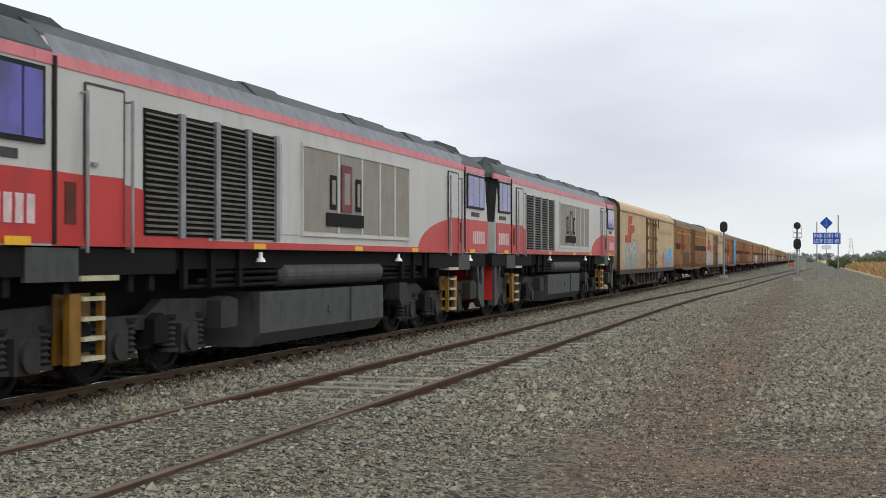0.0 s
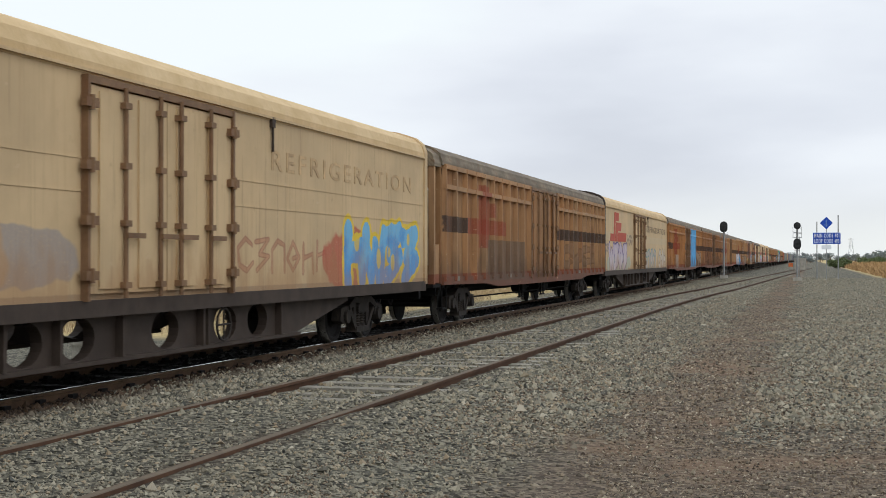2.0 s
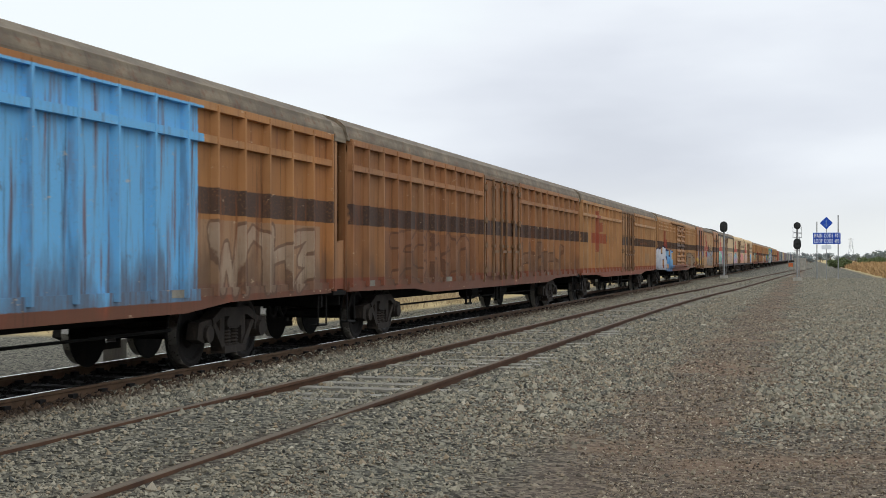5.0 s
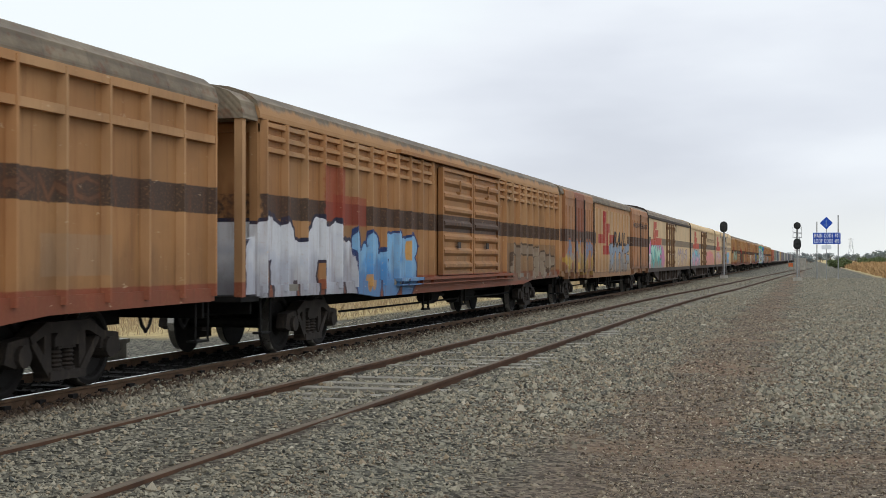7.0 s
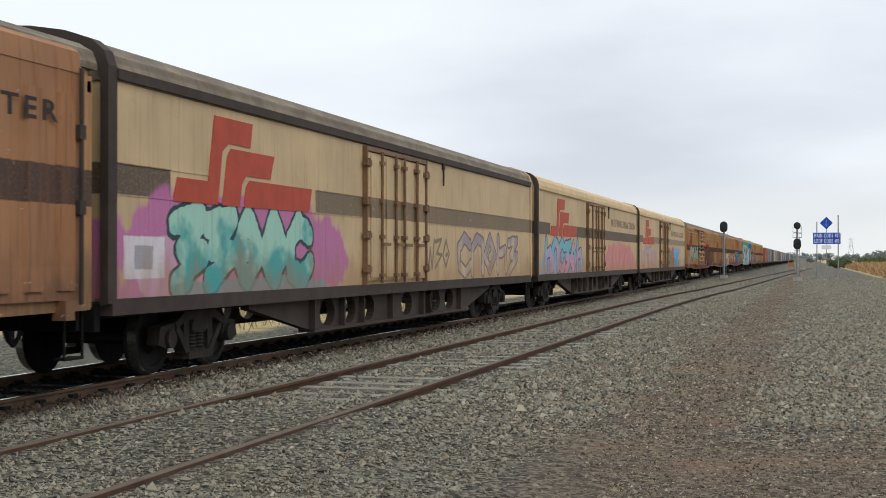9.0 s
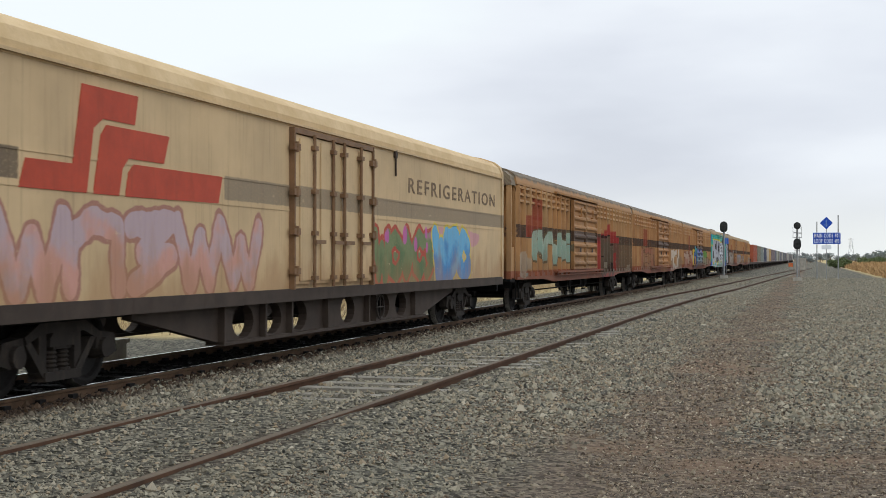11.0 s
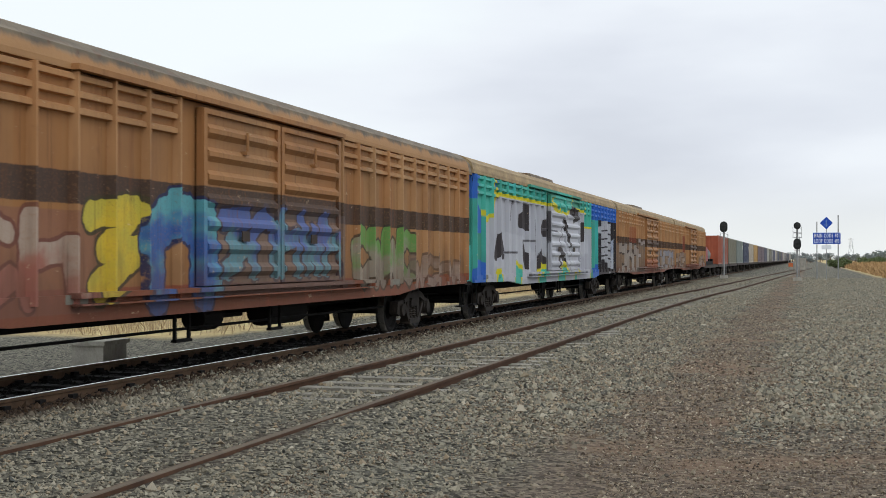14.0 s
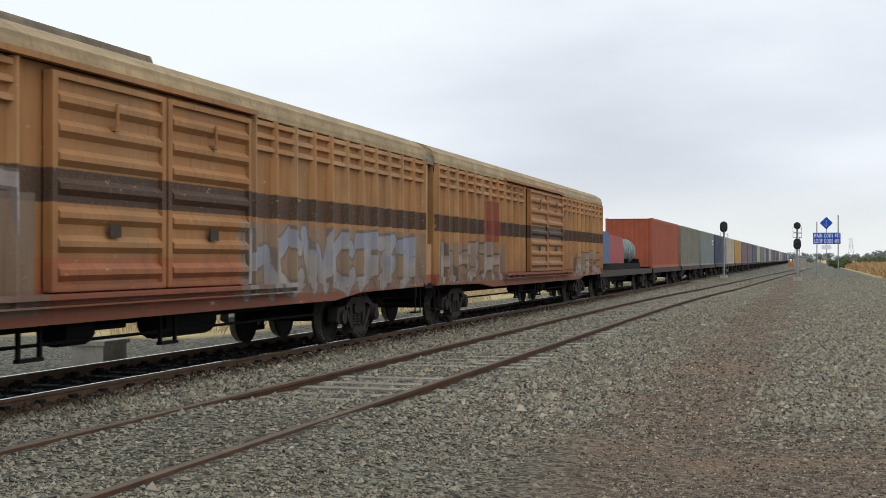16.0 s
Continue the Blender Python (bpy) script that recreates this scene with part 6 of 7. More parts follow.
louvre_van(388.3, 23.1, van_paint("teal_painted_van", TEAL_V, [("box", -1, 2.4, 2.9, 3.6, BLUE_V, 1.1), ("box", 16.9, 24, 2.9, 3.6, BLUE_V, 1.1)]
           + [("box", a, b, z, 2.95, BLUE_V, 1.1) for a, b, z in ((0.35, 0.8, 2.1), (1.3, 1.6, 2.5), (17.0, 17.3, 2.15), (17.6, 17.8, 2.5), (18.5, 18.7, 2.4), (22.2, 22.6, 2.3))]
           + [("box", 1.1, 16.95, 0.6, 3.16, YELLOW_EDGE, 1.3), ("box", 1.25, 16.85, 0.6, 3.06, SILVER, 1.35), ("blob", 2.0, 7.0, 0.8, 2.2, rgb(196, 198, 204), 0.6), ("blob", 9.0, 16.0, 1.2, 2.8, rgb(200, 202, 208), 0.6), ("blob", 0.4, 2.4, 2.45, 3.7, YELLOW_EDGE, 1.2), ("blob", 0.3, 2.2, 2.55, 3.7, TEAL_V, 1.3),
              ("blob", 9.4, 13.0, 2.85, 3.6, YELLOW_EDGE, 1.2), ("blob", 9.6, 12.7, 2.95, 3.7, TEAL_V, 1.3), ("box", 15.7, 17.0, 2.55, 3.3, YELLOW_EDGE, 1.2), ("box", 15.8, 17.0, 2.62, 3.3, TEAL_V, 1.3)]
           + [("spray", 0, 1, 0, 1, DARKS, rgb(54, 50, 52), rgb(64, 60, 62), rgb(60, 56, 58), 0.15, 0.02, 1.3), ("spray", 0, 1, 0, 1, SEAMS, rgb(74, 72, 76), rgb(90, 88, 92), rgb(126, 126, 132), 0.022, 0.02, 1.1)] + [q for a, b, z in ((2.3, 3.1, 1.3), (4.3, 5.3, 1.5), (7.5, 8.8, 1.45), (10.6, 12.0, 1.4), (13.6, 14.2, 1.2)) for q in (("blob", a, b, 0.55, z, YELLOW_EDGE, 1.2), ("blob", a + 0.1, b - 0.1, 0.5, z - 0.18, TEAL_V, 1.3))]
           + [("box", 18.9, 24, 0.6, 2.93, rgb(48, 45, 48), 1.3), ("box", 19.15, 21.85, 0.9, 2.68, rgb(176, 178, 184), 1.2), ("blob", 19.0, 22.0, 2.2, 2.95, rgb(176, 178, 184), 1.2), ("spray", 19.1, 21.9, 1.2, 2.95, TREAD_ARCS, rgb(52, 50, 54), rgb(60, 58, 62), rgb(90, 88, 92), 0.022, 0.02, 1.1),
              ("blob", 18.8, 21.5, 0.3, 1.45, rgb(50, 47, 50), 1.2), ("spray", 22.2, 22.9, 1.2, 2.7, (55, 1), rgb(190, 196, 206), rgb(170, 180, 200), rgb(90, 96, 110), 0.04, 0.02, 1.0),
              ("blob", 0.0, 1.25, 0.7, 1.5, BLUE_V, 1.1), ("blob", 17.4, 18.9, 0.7, 1.3, BLUE_V, 1.1)], 0.1), (9.0, 14.2),
           "teal and blue louvred box van covered in silver spray paint", ROOF_TAN, hatch=True)
louvre_van(412.2, 23.1, van_paint("ochre_van_grey_letters", rgb(186, 140, 94), [stripe(), ("box", 3.4, 5.6, 2.2, 2.9, OLD_LOGO, 0.5), LOW, ("box", -0.1, 9.2, 0.9, 2.15, rgb(124, 110, 98), 0.8), ("spray", 0.3, 6.4, 1.05, 1.95, (57, 5), rgb(172, 164, 156), rgb(158, 150, 142), rgb(84, 76, 72), 0.18, 0.06, 0.95),
           ("spray", 6.4, 9.0, 1.6, 2.3, (59, 2), rgb(186, 178, 176), rgb(170, 160, 156), rgb(120, 110, 104), 0.08, 0.04, 0.8), ("box", 13.9, 23.2, 0.95, 2.0, rgb(136, 122, 108), 0.75), ("spray", 14.2, 22.6, 1.05, 1.85, (61, 7), rgb(168, 164, 160), rgb(142, 150, 164), rgb(112, 102, 96), 0.14, 0.05, 0.8),
           ("box", 9.2, 14.0, 1.1, 1.5, rgb(164, 82, 58), 0.5)], 0.4), (9.3, 14.3), "ochre louvred box van with grey spray paint", ROOF_TAN, hatch=True)
louvre_van(436.2, 22.9, van_paint("ochre_van_last", rgb(184, 138, 92), [stripe(), LOW, ("box", 0.2, 6.6, 0.95, 1.85, rgb(134, 118, 104), 0.7), ("spray", 0.5, 6.2, 1.05, 1.75, (63, 5), rgb(172, 160, 150), rgb(140, 126, 116), rgb(92, 80, 72), 0.13, 0.05, 0.85), ("box", 4.2, 5.6, 1.9, 2.9, rgb(134, 68, 54), 0.8),
           ("spray", 17.0, 22.6, 1.0, 1.6, (65, 5), rgb(176, 168, 162), rgb(140, 128, 120), rgb(92, 80, 72), 0.12, 0.05, 0.8)], 0.4), (9.3, 14.3), "ochre louvred box van, the last of the vans", ROOF_TAN)

flat_wagon(459.9, 17.2)
machine_load(461.0)
BOXES = [("rust-red", rgb(164, 84, 58, 0.85)), ("olive-grey", rgb(126, 124, 108, 0.85)), ("grey-green", rgb(128, 138, 134, 0.85)), ("blue", rgb(61, 70, 95, 0.85)), ("cream", rgb(185, 175, 159, 0.85)), ("yellow", rgb(182, 145, 85, 0.85)),
         ("dull purple", rgb(116, 103, 110, 0.85)), ("dull purple", rgb(116, 103, 110, 0.85)), ("slate blue", rgb(92, 94, 110, 0.85)), ("pale grey", rgb(169, 169, 160, 0.85)), ("olive", rgb(120, 120, 102, 0.85)), ("grey", rgb(144, 144, 144, 0.85)),
         ("slate blue", rgb(84, 88, 110, 0.85)), ("cream", rgb(186, 179, 166, 0.85)), ("grey", rgb(114, 114, 117, 0.85))]
BOX_MATS = [(nm, container_paint("container_" + str(i), c)) for i, (nm, c) in enumerate(BOXES)]
for i in range(31):
    at = 478.1 + 15.7 * i
    flat_wagon(at - 0.3, 14.9)
    container(at, 14.3, BOX_MATS[i if i < 15 else 6 + (i * 7) % 9], i in (2, 3), i > 4)

# ---------------------------------------------------------------- trackside things
def make_signal(label, x, y, heads, height, platform):
    v = thing("railway_signal", label, "signal", "railway signals")
    v.matrix_basis = pose(x, y, ground_z(x, y) - 0.01)
    part("base", box(-0.3, 0.3, -0.3, 0.3, 0, 0.25), CONCRETE, v)
    part("post", Form().tube((0, 0, 0.25), (0, 0, height), 0.075, 12), GALV, v)
    for z, r, h in heads:
        b = part("backboard", Form().slab("y", [(r * math.cos(t), z + math.sin(t) * r + math.copysign(h, math.sin(t))) for t in np.linspace(0.05, 2 * math.pi + 0.05, 24, endpoint=False)], -0.2, -0.14), SIGNAL_BLACK, v, "round-ended black signal head")
        for dz in (-h * 0.8, h * 0.8) if h > 0.05 else (0.0,):
            part("visor", Form().tube((0, -0.2, z + dz), (0, -0.42, z + dz), 0.14, 12, 0.15), SIGNAL_BLACK, b)
        part("housing", box(-0.16, 0.16, -0.14, 0.1, z - h - 0.16, z + h + 0.16), SIGNAL_BLACK, v)
    for z in platform:
        f = Form().box(-0.3, 0.3, 0.0, 0.45, z, z + 0.04)
        for p, q in (((-0.3, 0.45), (0.3, 0.45)), ((-0.3, 0.0), (-0.3, 0.45)), ((0.3, 0.0), (0.3, 0.45))):
            f.tube((*p, z + 0.45), (*q, z + 0.3), 0.012, 6).tube((*p, z), (*p, z + 0.3), 0.012, 6).tube((*q, z), (*q, z + 0.3), 0.012, 6)
        part("platform", f, GALV, v)
    ladder = Form().tube((-0.16, 0.25, 0.2), (-0.16, 0.25, height - 0.8), 0.02, 6).tube((0.16, 0.25, 0.2), (0.16, 0.25, height - 0.8), 0.02, 6)
    for z in np.arange(0.4, height - 0.9, 0.3):
        ladder.tube((-0.16, 0.25, z), (0.16, 0.25, z), 0.012, 6)
    part("ladder", ladder, GALV, v)
    return v


make_signal("colour-light railway signal with one oval head on a grey post", -6.6, 108.3, [(4.15, 0.30, 0.14)], 4.2, [3.25])
make_signal("colour-light railway signal with two heads on a grey post", -0.82, 98.3, [(3.98, 0.25, 0.0), (2.66, 0.27, 0.12)], 4.0, [3.1, 3.45])


def make_sign():
    v = thing("code_sign", "blue railway sign board with white lettering and a diamond above", "sign")
    v.matrix_basis = pose(0.6, 109.0, ground_z(1.2, 109.0) - 0.02)
    part("post", Form().tube((0.0, 0.06, 0), (0.0, 0.06, 4.6), 0.04, 8), GALV, v)
    part("post", Form().tube((1.62, 0.06, 0), (1.62, 0.06, 5.1), 0.045, 8), GALV, v)
    part("post", Form().tube((0.72, 0.06, 0), (0.72, 0.06, 4.2), 0.03, 8), GALV, v)
    board = part("board", box(-0.3, 1.8, 0.0, 0.03, 2.82, 3.72), SIGN_BLUE, v, "blue board")
    words("lettering", "MAIN CODE 401", 0.32, 1.9, -0.2, -0.006, 3.33, SIGN_WHITE, board, "front", bold=0.02)
    words("lettering", "LOOP CODE 403", 0.32, 1.9, -0.2, -0.006, 2.90, SIGN_WHITE, board, "front", bold=0.02)
    d = part("diamond", Form().slab("y", [(0.72, 3.98), (1.22, 4.48), (0.72, 4.98), (0.22, 4.48)], 0.0, 0.03), SIGN_BLUE, v, "blue diamond board")
    part("diamond_mark", Form().box(0.68, 0.76, -0.008, 0.0, 4.2, 4.75).box(0.56, 0.88, -0.008, 0.0, 4.3, 4.36), plain("sign_mark", rgb(110, 140, 200), 0.5), d)
    part("small_plate", box(0.35, 1.1, 0.0, 0.03, 2.4, 2.72), SIGN_WHITE, v, "small white plate")


make_sign()


def make_pit():
    v = thing("cable_pit", "low weathered concrete cable pit box beside the track", "cable pit")
    v.matrix_basis = pose(-11.35, 19.6, ground_z(-11.3, 19.6) - 0.02, 0, 0, 3)
    part("body", box(-0.28, 0.28, -0.42, 0.42, 0, 0.36), CONCRETE, v)
    part("lid", box(-0.32, 0.32, -0.46, 0.46, 0.36, 0.43), CONCRETE, v)


make_pit()


def make_cabinet(x, y, w, h, mat, label):
    v = thing("equipment_cabinet", label, "cabinet", "equipment cabinets")
    v.matrix_basis = pose(x, y, ground_z(x, y) - 0.02)
    part("plinth", box(-w / 2 - 0.05, w / 2 + 0.05, -0.35, 0.35, 0, 0.15), CONCRETE, v)
    b = part("body", box(-w / 2, w / 2, -0.3, 0.3, 0.15, h), mat, v)
    part("roof", Form().slab("x", [(-0.38, h), (-0.38, h + 0.05), (0.38, h + 0.1), (0.38, h)], -w / 2 - 0.06, w / 2 + 0.06), mat, v)
    part("door", Form().box(-w / 2 + 0.05, -0.01, -0.325, -0.3, 0.22, h - 0.08).box(0.01, w / 2 - 0.05, -0.325, -0.3, 0.22, h - 0.08), mat, b)


make_cabinet(-1.2, 190.0, 1.6, 1.6, CONCRETE, "grey steel equipment cabinet on a concrete plinth")


def make_marker():
    v = thing("orange_marker", "orange mesh marker panel between the tracks", "marker")
    v.matrix_basis = pose(-3.4, 262.0, 0.0)
    part("panel", box(-0.42, 0.42, -0.03, 0.03, 0.1, 0.8), ORANGE, v)
    part("stake", box(-0.45, -0.38, -0.02, 0.02, -0.2, 1.4), GALV, v)
    part("stake", box(0.38, 0.45, -0.02, 0.02, -0.2, 1.4), GALV, v)


make_marker()


def make_tower():
    v = thing("transmission_tower", "distant grey steel lattice transmission tower", "tower")
    v.matrix_basis = pose(44.0, 1500.0, -1)
    # steel paled towards the sky, with distance haze in the colour
    m = plain("tower_steel_hazy", rgb(188, 192, 198), 0.7)
    levels = [(0, 4.0), (8, 2.9), (15, 1.9), (20, 1.3), (25, 0.9)]
    for (z0, w0), (z1, w1) in zip(levels, levels[1:]):
        f = Form()
        for a, b in ((1, 1), (1, -1), (-1, 1), (-1, -1)):
            f.tube((a * w0, b * w0, z0), (a * w1, b * w1, z1), 0.18, 5)
        for s in (1, -1):
            f.tube((-w0, s * w0, z0), (w1, s * w1, z1), 0.1, 4).tube((w0, s * w0, z0), (-w1, s * w1, z1), 0.1, 4).tube((-w1, s * w1, z1), (w1, s * w1, z1), 0.1, 4)
        part("lattice_stage", f, m, v)
    for z in (16.5, 20, 23.5):
        part("cross_arm", Form().tube((-3.0, 0, z), (3.0, 0, z), 0.14, 5).tube((-3.0, 0, z), (0, 0, z + 1.2), 0.08, 4).tube((3.0, 0, z), (0, 0, z + 1.4), 0.1, 4), m, v)


make_tower()


# ---------------------------------------------------------------- plants
def leaf_mat(name, a, b):
    def build(n):
        g = n.t.nodes.new("ShaderNodeNewGeometry")
        n.surface(n.mix(g.outputs["Random Per Island"], a, b), 0.7, spec=0.2)
    return material(name, build)


STRAW = leaf_mat("dry_grass", rgb(148, 130, 102), rgb(194, 176, 142))
STRAW2 = leaf_mat("dry_grass_brown", rgb(132, 104, 72), rgb(186, 154, 112))
BUSH = leaf_mat("bush_leaves", rgb(70, 86, 58), rgb(112, 122, 82))
# leaf colours greyed and paled to carry the distance haze
GUM = leaf_mat("far_tree_leaves_hazed", rgb(104, 114, 114), rgb(134, 142, 142))
BARK = plain("bark", rgb(110, 96, 84), 0.9)


def blades(name, spots, height, width, mat, label, lean=0.35):
    rs = np.random.RandomState(len(spots))
    n = len(spots)
    base = np.array(spots)
    a = rs.uniform(0, 2 * math.pi, n)
    h = height * rs.uniform(0.5, 1.2, n)
    w = width * rs.uniform(0.7, 1.4, n)
    dx, dy = np.cos(a) * w, np.sin(a) * w
    lx, ly = rs.normal(0, lean, n) * h, rs.normal(0, lean, n) * h
    v = np.empty((n, 4, 3))
    v[:, 0] = base + np.c_[-dx, -dy, np.zeros(n) - 0.02]
    v[:, 1] = base + np.c_[dx, dy, np.zeros(n) - 0.02]
    v[:, 2] = base + np.c_[lx * 0.5 + dx * 0.6, ly * 0.5 + dy * 0.6, h * 0.6]
    v[:, 3] = base + np.c_[lx, ly, h]
    i = np.arange(n)[:, None] * 4
    tris = np.concatenate([i + np.array([[0, 1, 2]]), i + np.array([[0, 2, 3]])])
    me = bpy.data.meshes.new(name)
    me.from_pydata(v.reshape(-1, 3).tolist(), [], tris.tolist())
    me.materials.append(mat)
    return tagged(new(name, me), label, "grass", kind="stuff")


def make_grass():
    rs = np.random.RandomState(5)
    spots = []
    while len(spots) < 26000:
        x, y = rs.uniform(-28, -13.6), rs.uniform(28.5, 110)
        if noise.noise((x * 0.4, y * 0.3, 2)) + (-14.1 - x) * 0.25 > rs.uniform(-0.2, 0.5):
            spots.append((x, y, ground_z(x, y)))
    blades("dry_grass", spots, 0.45, 0.012, STRAW, "tall dry straw-coloured grass beyond the track")
    spots = []
    while len(spots) < 16000:
        y = 112 + 210 * rs.random_sample() ** 1.6
        x = 6.0 + 26 * rs.random_sample() ** 1.3
        if noise.noise((x * 0.3, y * 0.12, 7)) > rs.uniform(-0.5, 0.25):
            spots.append((x, y, ground_z(x, y)))
    blades("dry_grass", spots, 0.8, 0.05, STRAW2, "dry straw-coloured grass bank beside the gravel road")


make_grass()


def make_crown(name, parent, lobes, count, leaf, mat, seed):
    rs = np.random.RandomState(seed)
    vs, fs = [], []
    w = np.array([l[3] ** 2 for l in lobes])
    for k in rs.choice(len(lobes), count, p=w / w.sum()):
        cx, cy, cz, r, rz = lobes[k]
        d = rs.normal(size=3)
        d /= np.linalg.norm(d)
        q = r * rs.uniform(0.55, 1.08)
        p = np.array([cx + d[0] * q, cy + d[1] * q, cz + d[2] * q * rz])
        a, b = rs.normal(size=3), rs.normal(size=3)
        a *= leaf * rs.uniform(0.6, 1.3) / np.linalg.norm(a)
        b *= leaf * 0.6 / np.linalg.norm(b)
        i = len(vs)
        vs += [tuple(p - a), tuple(p + b), tuple(p + a), tuple(p - b)]
        fs.append((i, i + 1, i + 2, i + 3))
    me = bpy.data.meshes.new(name)
    me.from_pydata(vs, [], fs)
    me.materials.append(mat)
    ob = new(name, me)
    ob.parent = parent
    return ob


def make_bush(x, y, w, h, seed):
    rs = random.Random(seed)
    v = thing("bush", "low dark green bush in dry grass", "bush", "bushes")
    v.matrix_basis = pose(x, y, ground_z(x, y) - 0.03)
    lobes = [(rs.uniform(-w, w) * 0.4, rs.uniform(-w, w) * 0.3, h * rs.uniform(0.3, 0.6), h * rs.uniform(0.35, 0.5), 0.8) for _ in range(6)]
    stems = Form()
    for l in lobes:
        stems.tube((0, 0, 0), (l[0], l[1], l[2]), 0.06, 6, 0.02)
    part("stem", stems, BARK, v)
    make_crown("crown", v, lobes, 1100, 0.16 + 0.02 * h, BUSH, seed)


for x, y, w, h, seed in ((4.4, 238, 2.0, 1.7, 1), (5.8, 242, 2.2, 2.0, 2), (10.6, 262, 3.4, 1.7, 4), (12.4, 264, 3.2, 1.8, 5)):
    make_bush(x, y, w, h, seed)


def make_tree(x, y, h, seed):
    rs = random.Random(seed)
    v = thing("gum_tree", "distant hazy grey-green gum tree", "tree", "far trees")
    v.matrix_basis = pose(x, y, -0.4)
    f = Form().tube((0, 0, 0), (rs.uniform(-0.4, 0.4), 0, h * 0.55), 0.35, 8, 0.18)
    lobes = []
    for _ in range(7):
        p = (rs.uniform(-0.38, 0.38) * h, rs.uniform(-0.3, 0.3) * h, h * rs.uniform(0.35, 0.82))
        f.tube((0, 0, h * 0.35), p, 0.14, 6, 0.04)
        lobes.append((*p, h * rs.uniform(0.15, 0.27), 0.75))
    part("trunk", f, BARK, v)
    make_crown("crown", v, lobes, 520, 0.055 * h, GUM, seed)


TREES = random.Random(11)
for i in range(44):
    ty = TREES.uniform(560, 900)
    make_tree(ty * (-0.014 + 0.094 * (i + TREES.uniform(-0.4, 0.4)) / 44), ty, TREES.uniform(3.6, 6.4) * ty / 750, 100 + i)
for i, (k, ty, h) in enumerate(((0.0505, 420, 5.6), (0.0535, 430, 6), (0.030, 700, 4.5))):
    make_tree(k * ty, ty, h, 200 + i)

# ---------------------------------------------------------------- sleepers and loose stone, laid last
SLEEPER = Form().slab("y", [(-1.28, -0.1), (-1.28, 0.09), (-1.25, 0.115), (1.25, 0.115), (1.28, 0.09), (1.28, -0.1)], -0.12, 0.12).mesh("sleeper_old", SLEEPER_OLD)
SLEEPER2 = Form().slab("y", [(-1.28, -0.1), (-1.28, 0.09), (-1.25, 0.115), (1.25, 0.115), (1.28, 0.09), (1.28, -0.1)], -0.12, 0.12).mesh("sleeper_oil_shade", SLEEPER_DARK)
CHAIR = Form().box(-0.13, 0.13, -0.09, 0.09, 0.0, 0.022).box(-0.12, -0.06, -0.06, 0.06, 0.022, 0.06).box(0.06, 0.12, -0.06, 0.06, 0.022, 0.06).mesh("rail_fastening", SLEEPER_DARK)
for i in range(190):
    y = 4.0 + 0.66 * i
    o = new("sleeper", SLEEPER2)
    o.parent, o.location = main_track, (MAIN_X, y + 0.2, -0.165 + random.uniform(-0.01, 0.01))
    if i < 80:
        for x in (-8.21, -9.78):
            c = new("fastening", CHAIR)
            c.parent, c.location = main_track, (x, y + 0.2, -0.052)
    if y > 12.5:
        o = new("sleeper", SLEEPER)
        o.parent, o.location = loop_track, (-4.955 + loop_shift(y), y, -0.064 + random.uniform(-0.016, 0.008))
        o.rotation_euler = (0, 0, random.uniform(-0.02, 0.02))


def make_stones(name, count, label, where, size, seed, mat=BALLAST):
    """Broken rock: squat eight-faced chips, each with its own cut."""
    rs = np.random.RandomState(seed)
    pts = where(rs, count)
    n = len(pts)
    shape = np.array([(1, 0, 0), (-1, 0, 0), (0, 1, 0), (0, -1, 0), (0, 0, 1), (0, 0, -1)], float)
    s = size * rs.lognormal(0, 0.32, n) * np.clip((pts[:, 1] - 5.0) / 9.0, 0.6, 1.0)
    v = shape[None] * rs.uniform(0.6, 1.3, (n, 6, 1)) + rs.normal(0, 0.2, (n, 6, 3))
    v[:, :, 2] *= 0.85
    v *= s[:, None, None]
    a = rs.uniform(0, 2 * math.pi, n)
    c, si = np.cos(a)[:, None], np.sin(a)[:, None]
    w = np.stack([v[:, :, 0] * c - v[:, :, 1] * si, v[:, :, 0] * si + v[:, :, 1] * c, v[:, :, 2]], -1) + pts[:, None, :]
    tri = np.array([(0, 2, 4), (2, 1, 4), (1, 3, 4), (3, 0, 4), (2, 0, 5), (1, 2, 5), (3, 1, 5), (0, 3, 5)])
    f = (np.arange(n)[:, None, None] * 6 + tri[None]).reshape(-1, 3)
    me = bpy.data.meshes.new(name)
    me.from_pydata(w.reshape(-1, 3).tolist(), [], f.tolist())
    me.materials.append(mat)
    tagged(new(name, me), label, "gravel", kind="stuff")


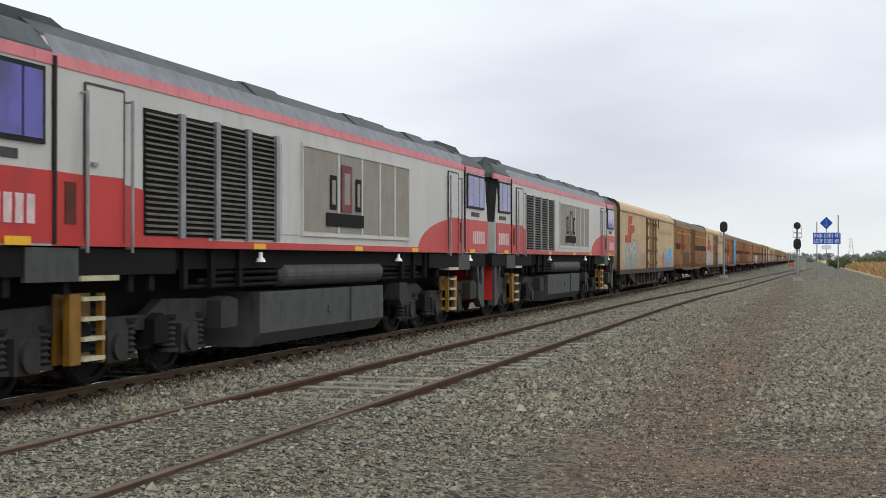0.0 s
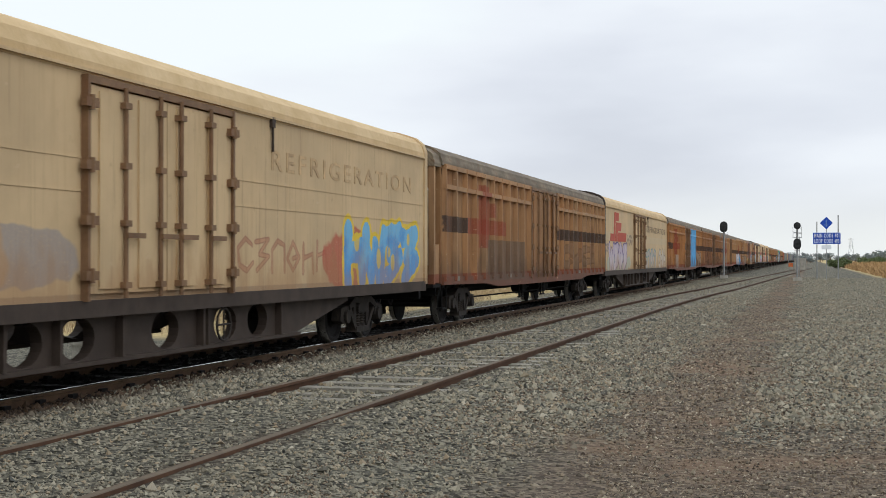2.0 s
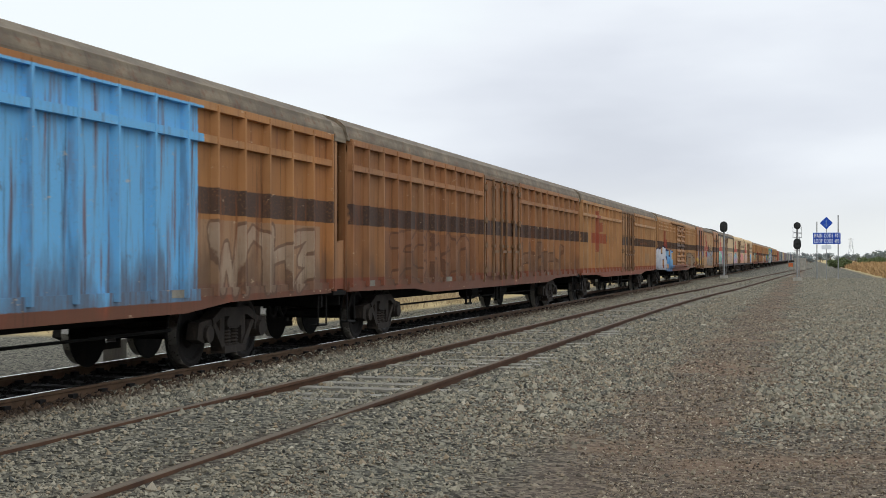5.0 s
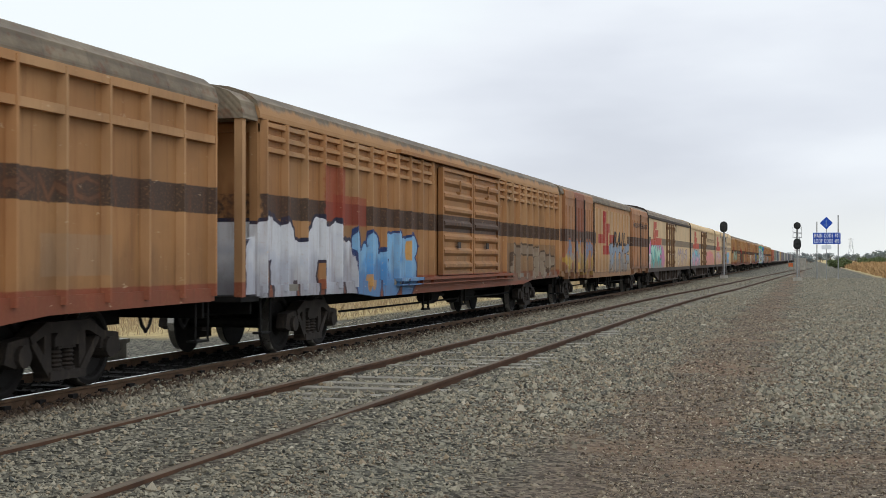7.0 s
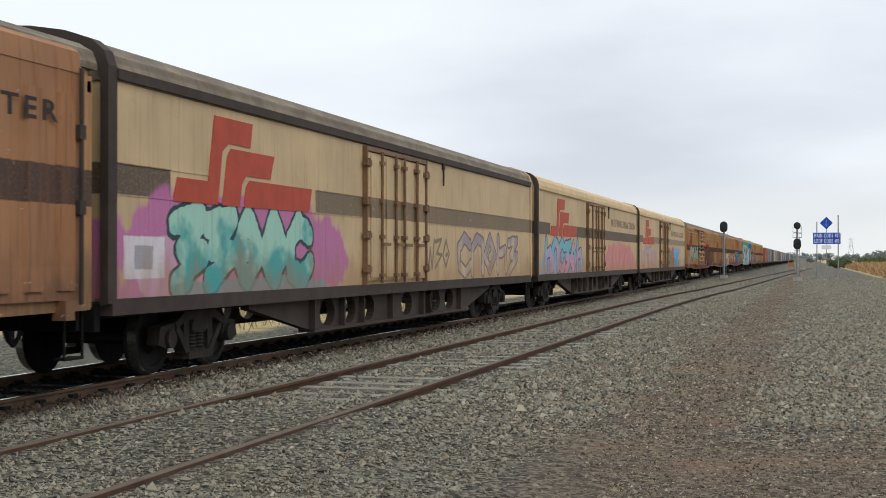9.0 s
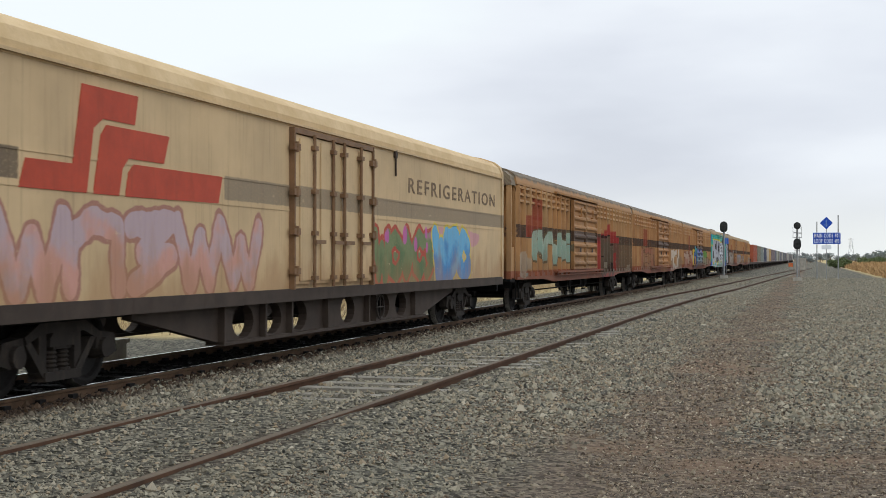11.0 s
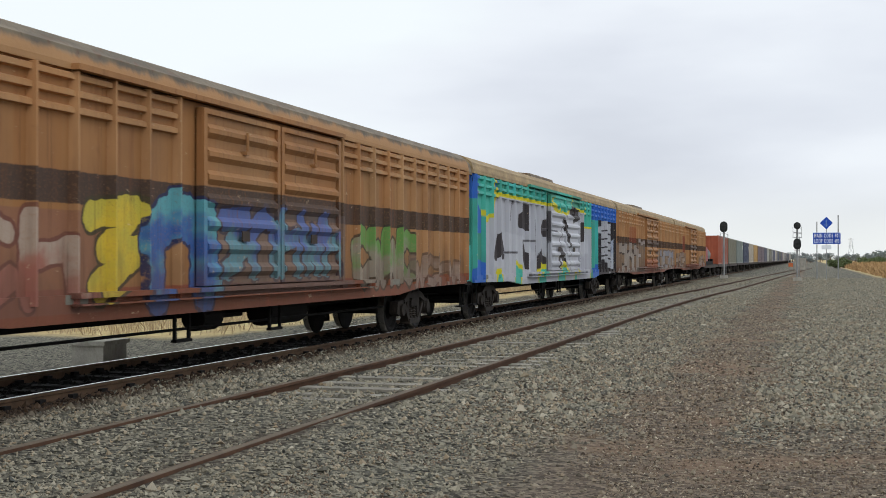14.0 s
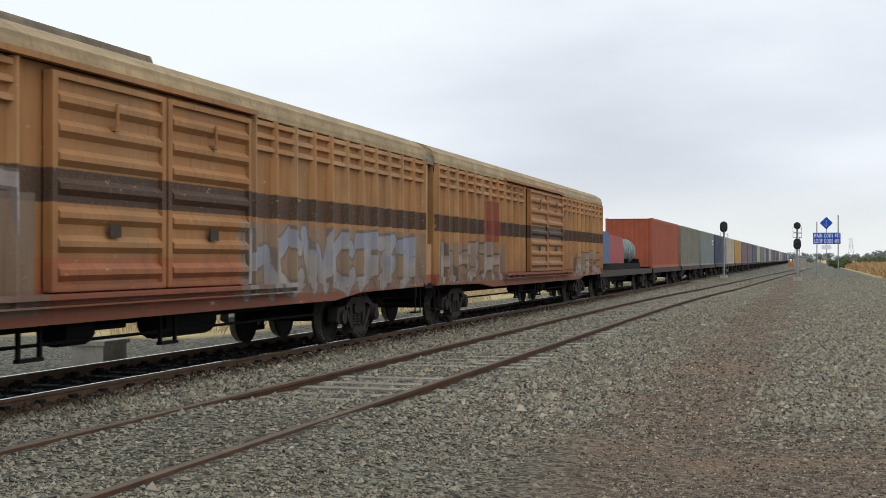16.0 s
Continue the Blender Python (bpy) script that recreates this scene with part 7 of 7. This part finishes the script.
def bed_stones(rs, count):
    """Thick over both track beds, thinning into the dirt on the road side."""
    out = []
    while len(out) < count:
        y = 6.8 + 110 * rs.random_sample() ** 2.6
        x = rs.uniform(-13.5, 7.0)
        if x > 2.5 + 0.1 * min(y, 45) or x < -5.0 - 0.22 * y:
            continue
        s = x - loop_shift(y)
        w = 1.3 * noise.noise((x * 0.5, y * 0.3, 3))
        keep = 0.22 if abs(x + 1.25) + w < 0.6 or (x + w > -2.1 and y + 4 * w < 12.0) else 1.0
        if abs(x + 9.0) < 0.75 or rs.random_sample() > keep:
            continue
        z = ground_z(x, y) + rs.uniform(-0.012, 0.012)
        if -6.1 < s < -3.8 and rs.random_sample() < 0.35:
            continue
        if min(abs(s + 4.15), abs(s + 5.76)) < 0.1 or min(abs(x + 8.21), abs(x + 9.78)) < 0.09:
            continue
        out.append((x, y, z))
    return np.array(out)


make_stones("ballast", 175000, "loose grey crushed rock ballast between and beside the tracks", bed_stones, 0.0245, 3)


def shoulder_stones(rs, count):
    """Brown, oily stone packed against the near rail and over the sleepers' ends, shade-black between the rails."""
    y = 7.5 + 85 * rs.random_sample(count) ** 1.9
    x = np.where(rs.random_sample(count) < 0.62, rs.uniform(-8.13, -7.45, count), rs.uniform(-9.68, -8.3, count))
    return np.array([(a, b, max(ground_z(a, b), -0.07) + rs.uniform(-0.012, 0.012)) for a, b in zip(x, y)])


def make_oily_shaded(n):
    x, y, z = n.split(n.coords())
    r = n.t.nodes.new("ShaderNodeNewGeometry").outputs["Random Per Island"]
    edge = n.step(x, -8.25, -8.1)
    # between the rails the stones are coloured black for the train's shade
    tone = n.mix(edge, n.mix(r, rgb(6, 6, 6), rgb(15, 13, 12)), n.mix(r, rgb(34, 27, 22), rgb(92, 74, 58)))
    n.surface(n.mix(n.step(x, -7.8, -7.45), tone, n.mix(r, rgb(74, 66, 56), rgb(136, 128, 112))), 0.9, 0, n.noise(n.coords(), 60, 3), 0.4, 0.01)


make_stones("oily_shaded_ballast", 26000, "oily stone packed round the main line's rails, blackened between them as shade", shoulder_stones, 0.03, 12, material("oily_shaded_stone", make_oily_shaded))


def dirt_stones(rs, count):
    """Small chips pressed into the dirt strip and the gravel road."""
    y = 6.9 + 48 * rs.random_sample(count) ** 1.9
    x = -3.4 + (5.6 + 0.1 * y) * rs.random_sample(count)
    return np.array([(a, b, ground_z(a, b) + 0.002) for a, b in zip(x, y) if noise.noise((a * 0.7, b * 0.5, 9)) > -0.32])


make_stones("gravel", 95000, "small grey and brown chips strewn over the dirt", dirt_stones, 0.0135, 8, CHIPS)


def motions():
    """The whole train rolls towards and past the camera at an even speed."""
    for v, start in CONSIST:
        walk(v, [(t, pose(MAIN_X, start - SPEED * t, MAIN_Z)) for t in (0.0, 4.0, 8.0, 12.0, 16.0)])


motions()
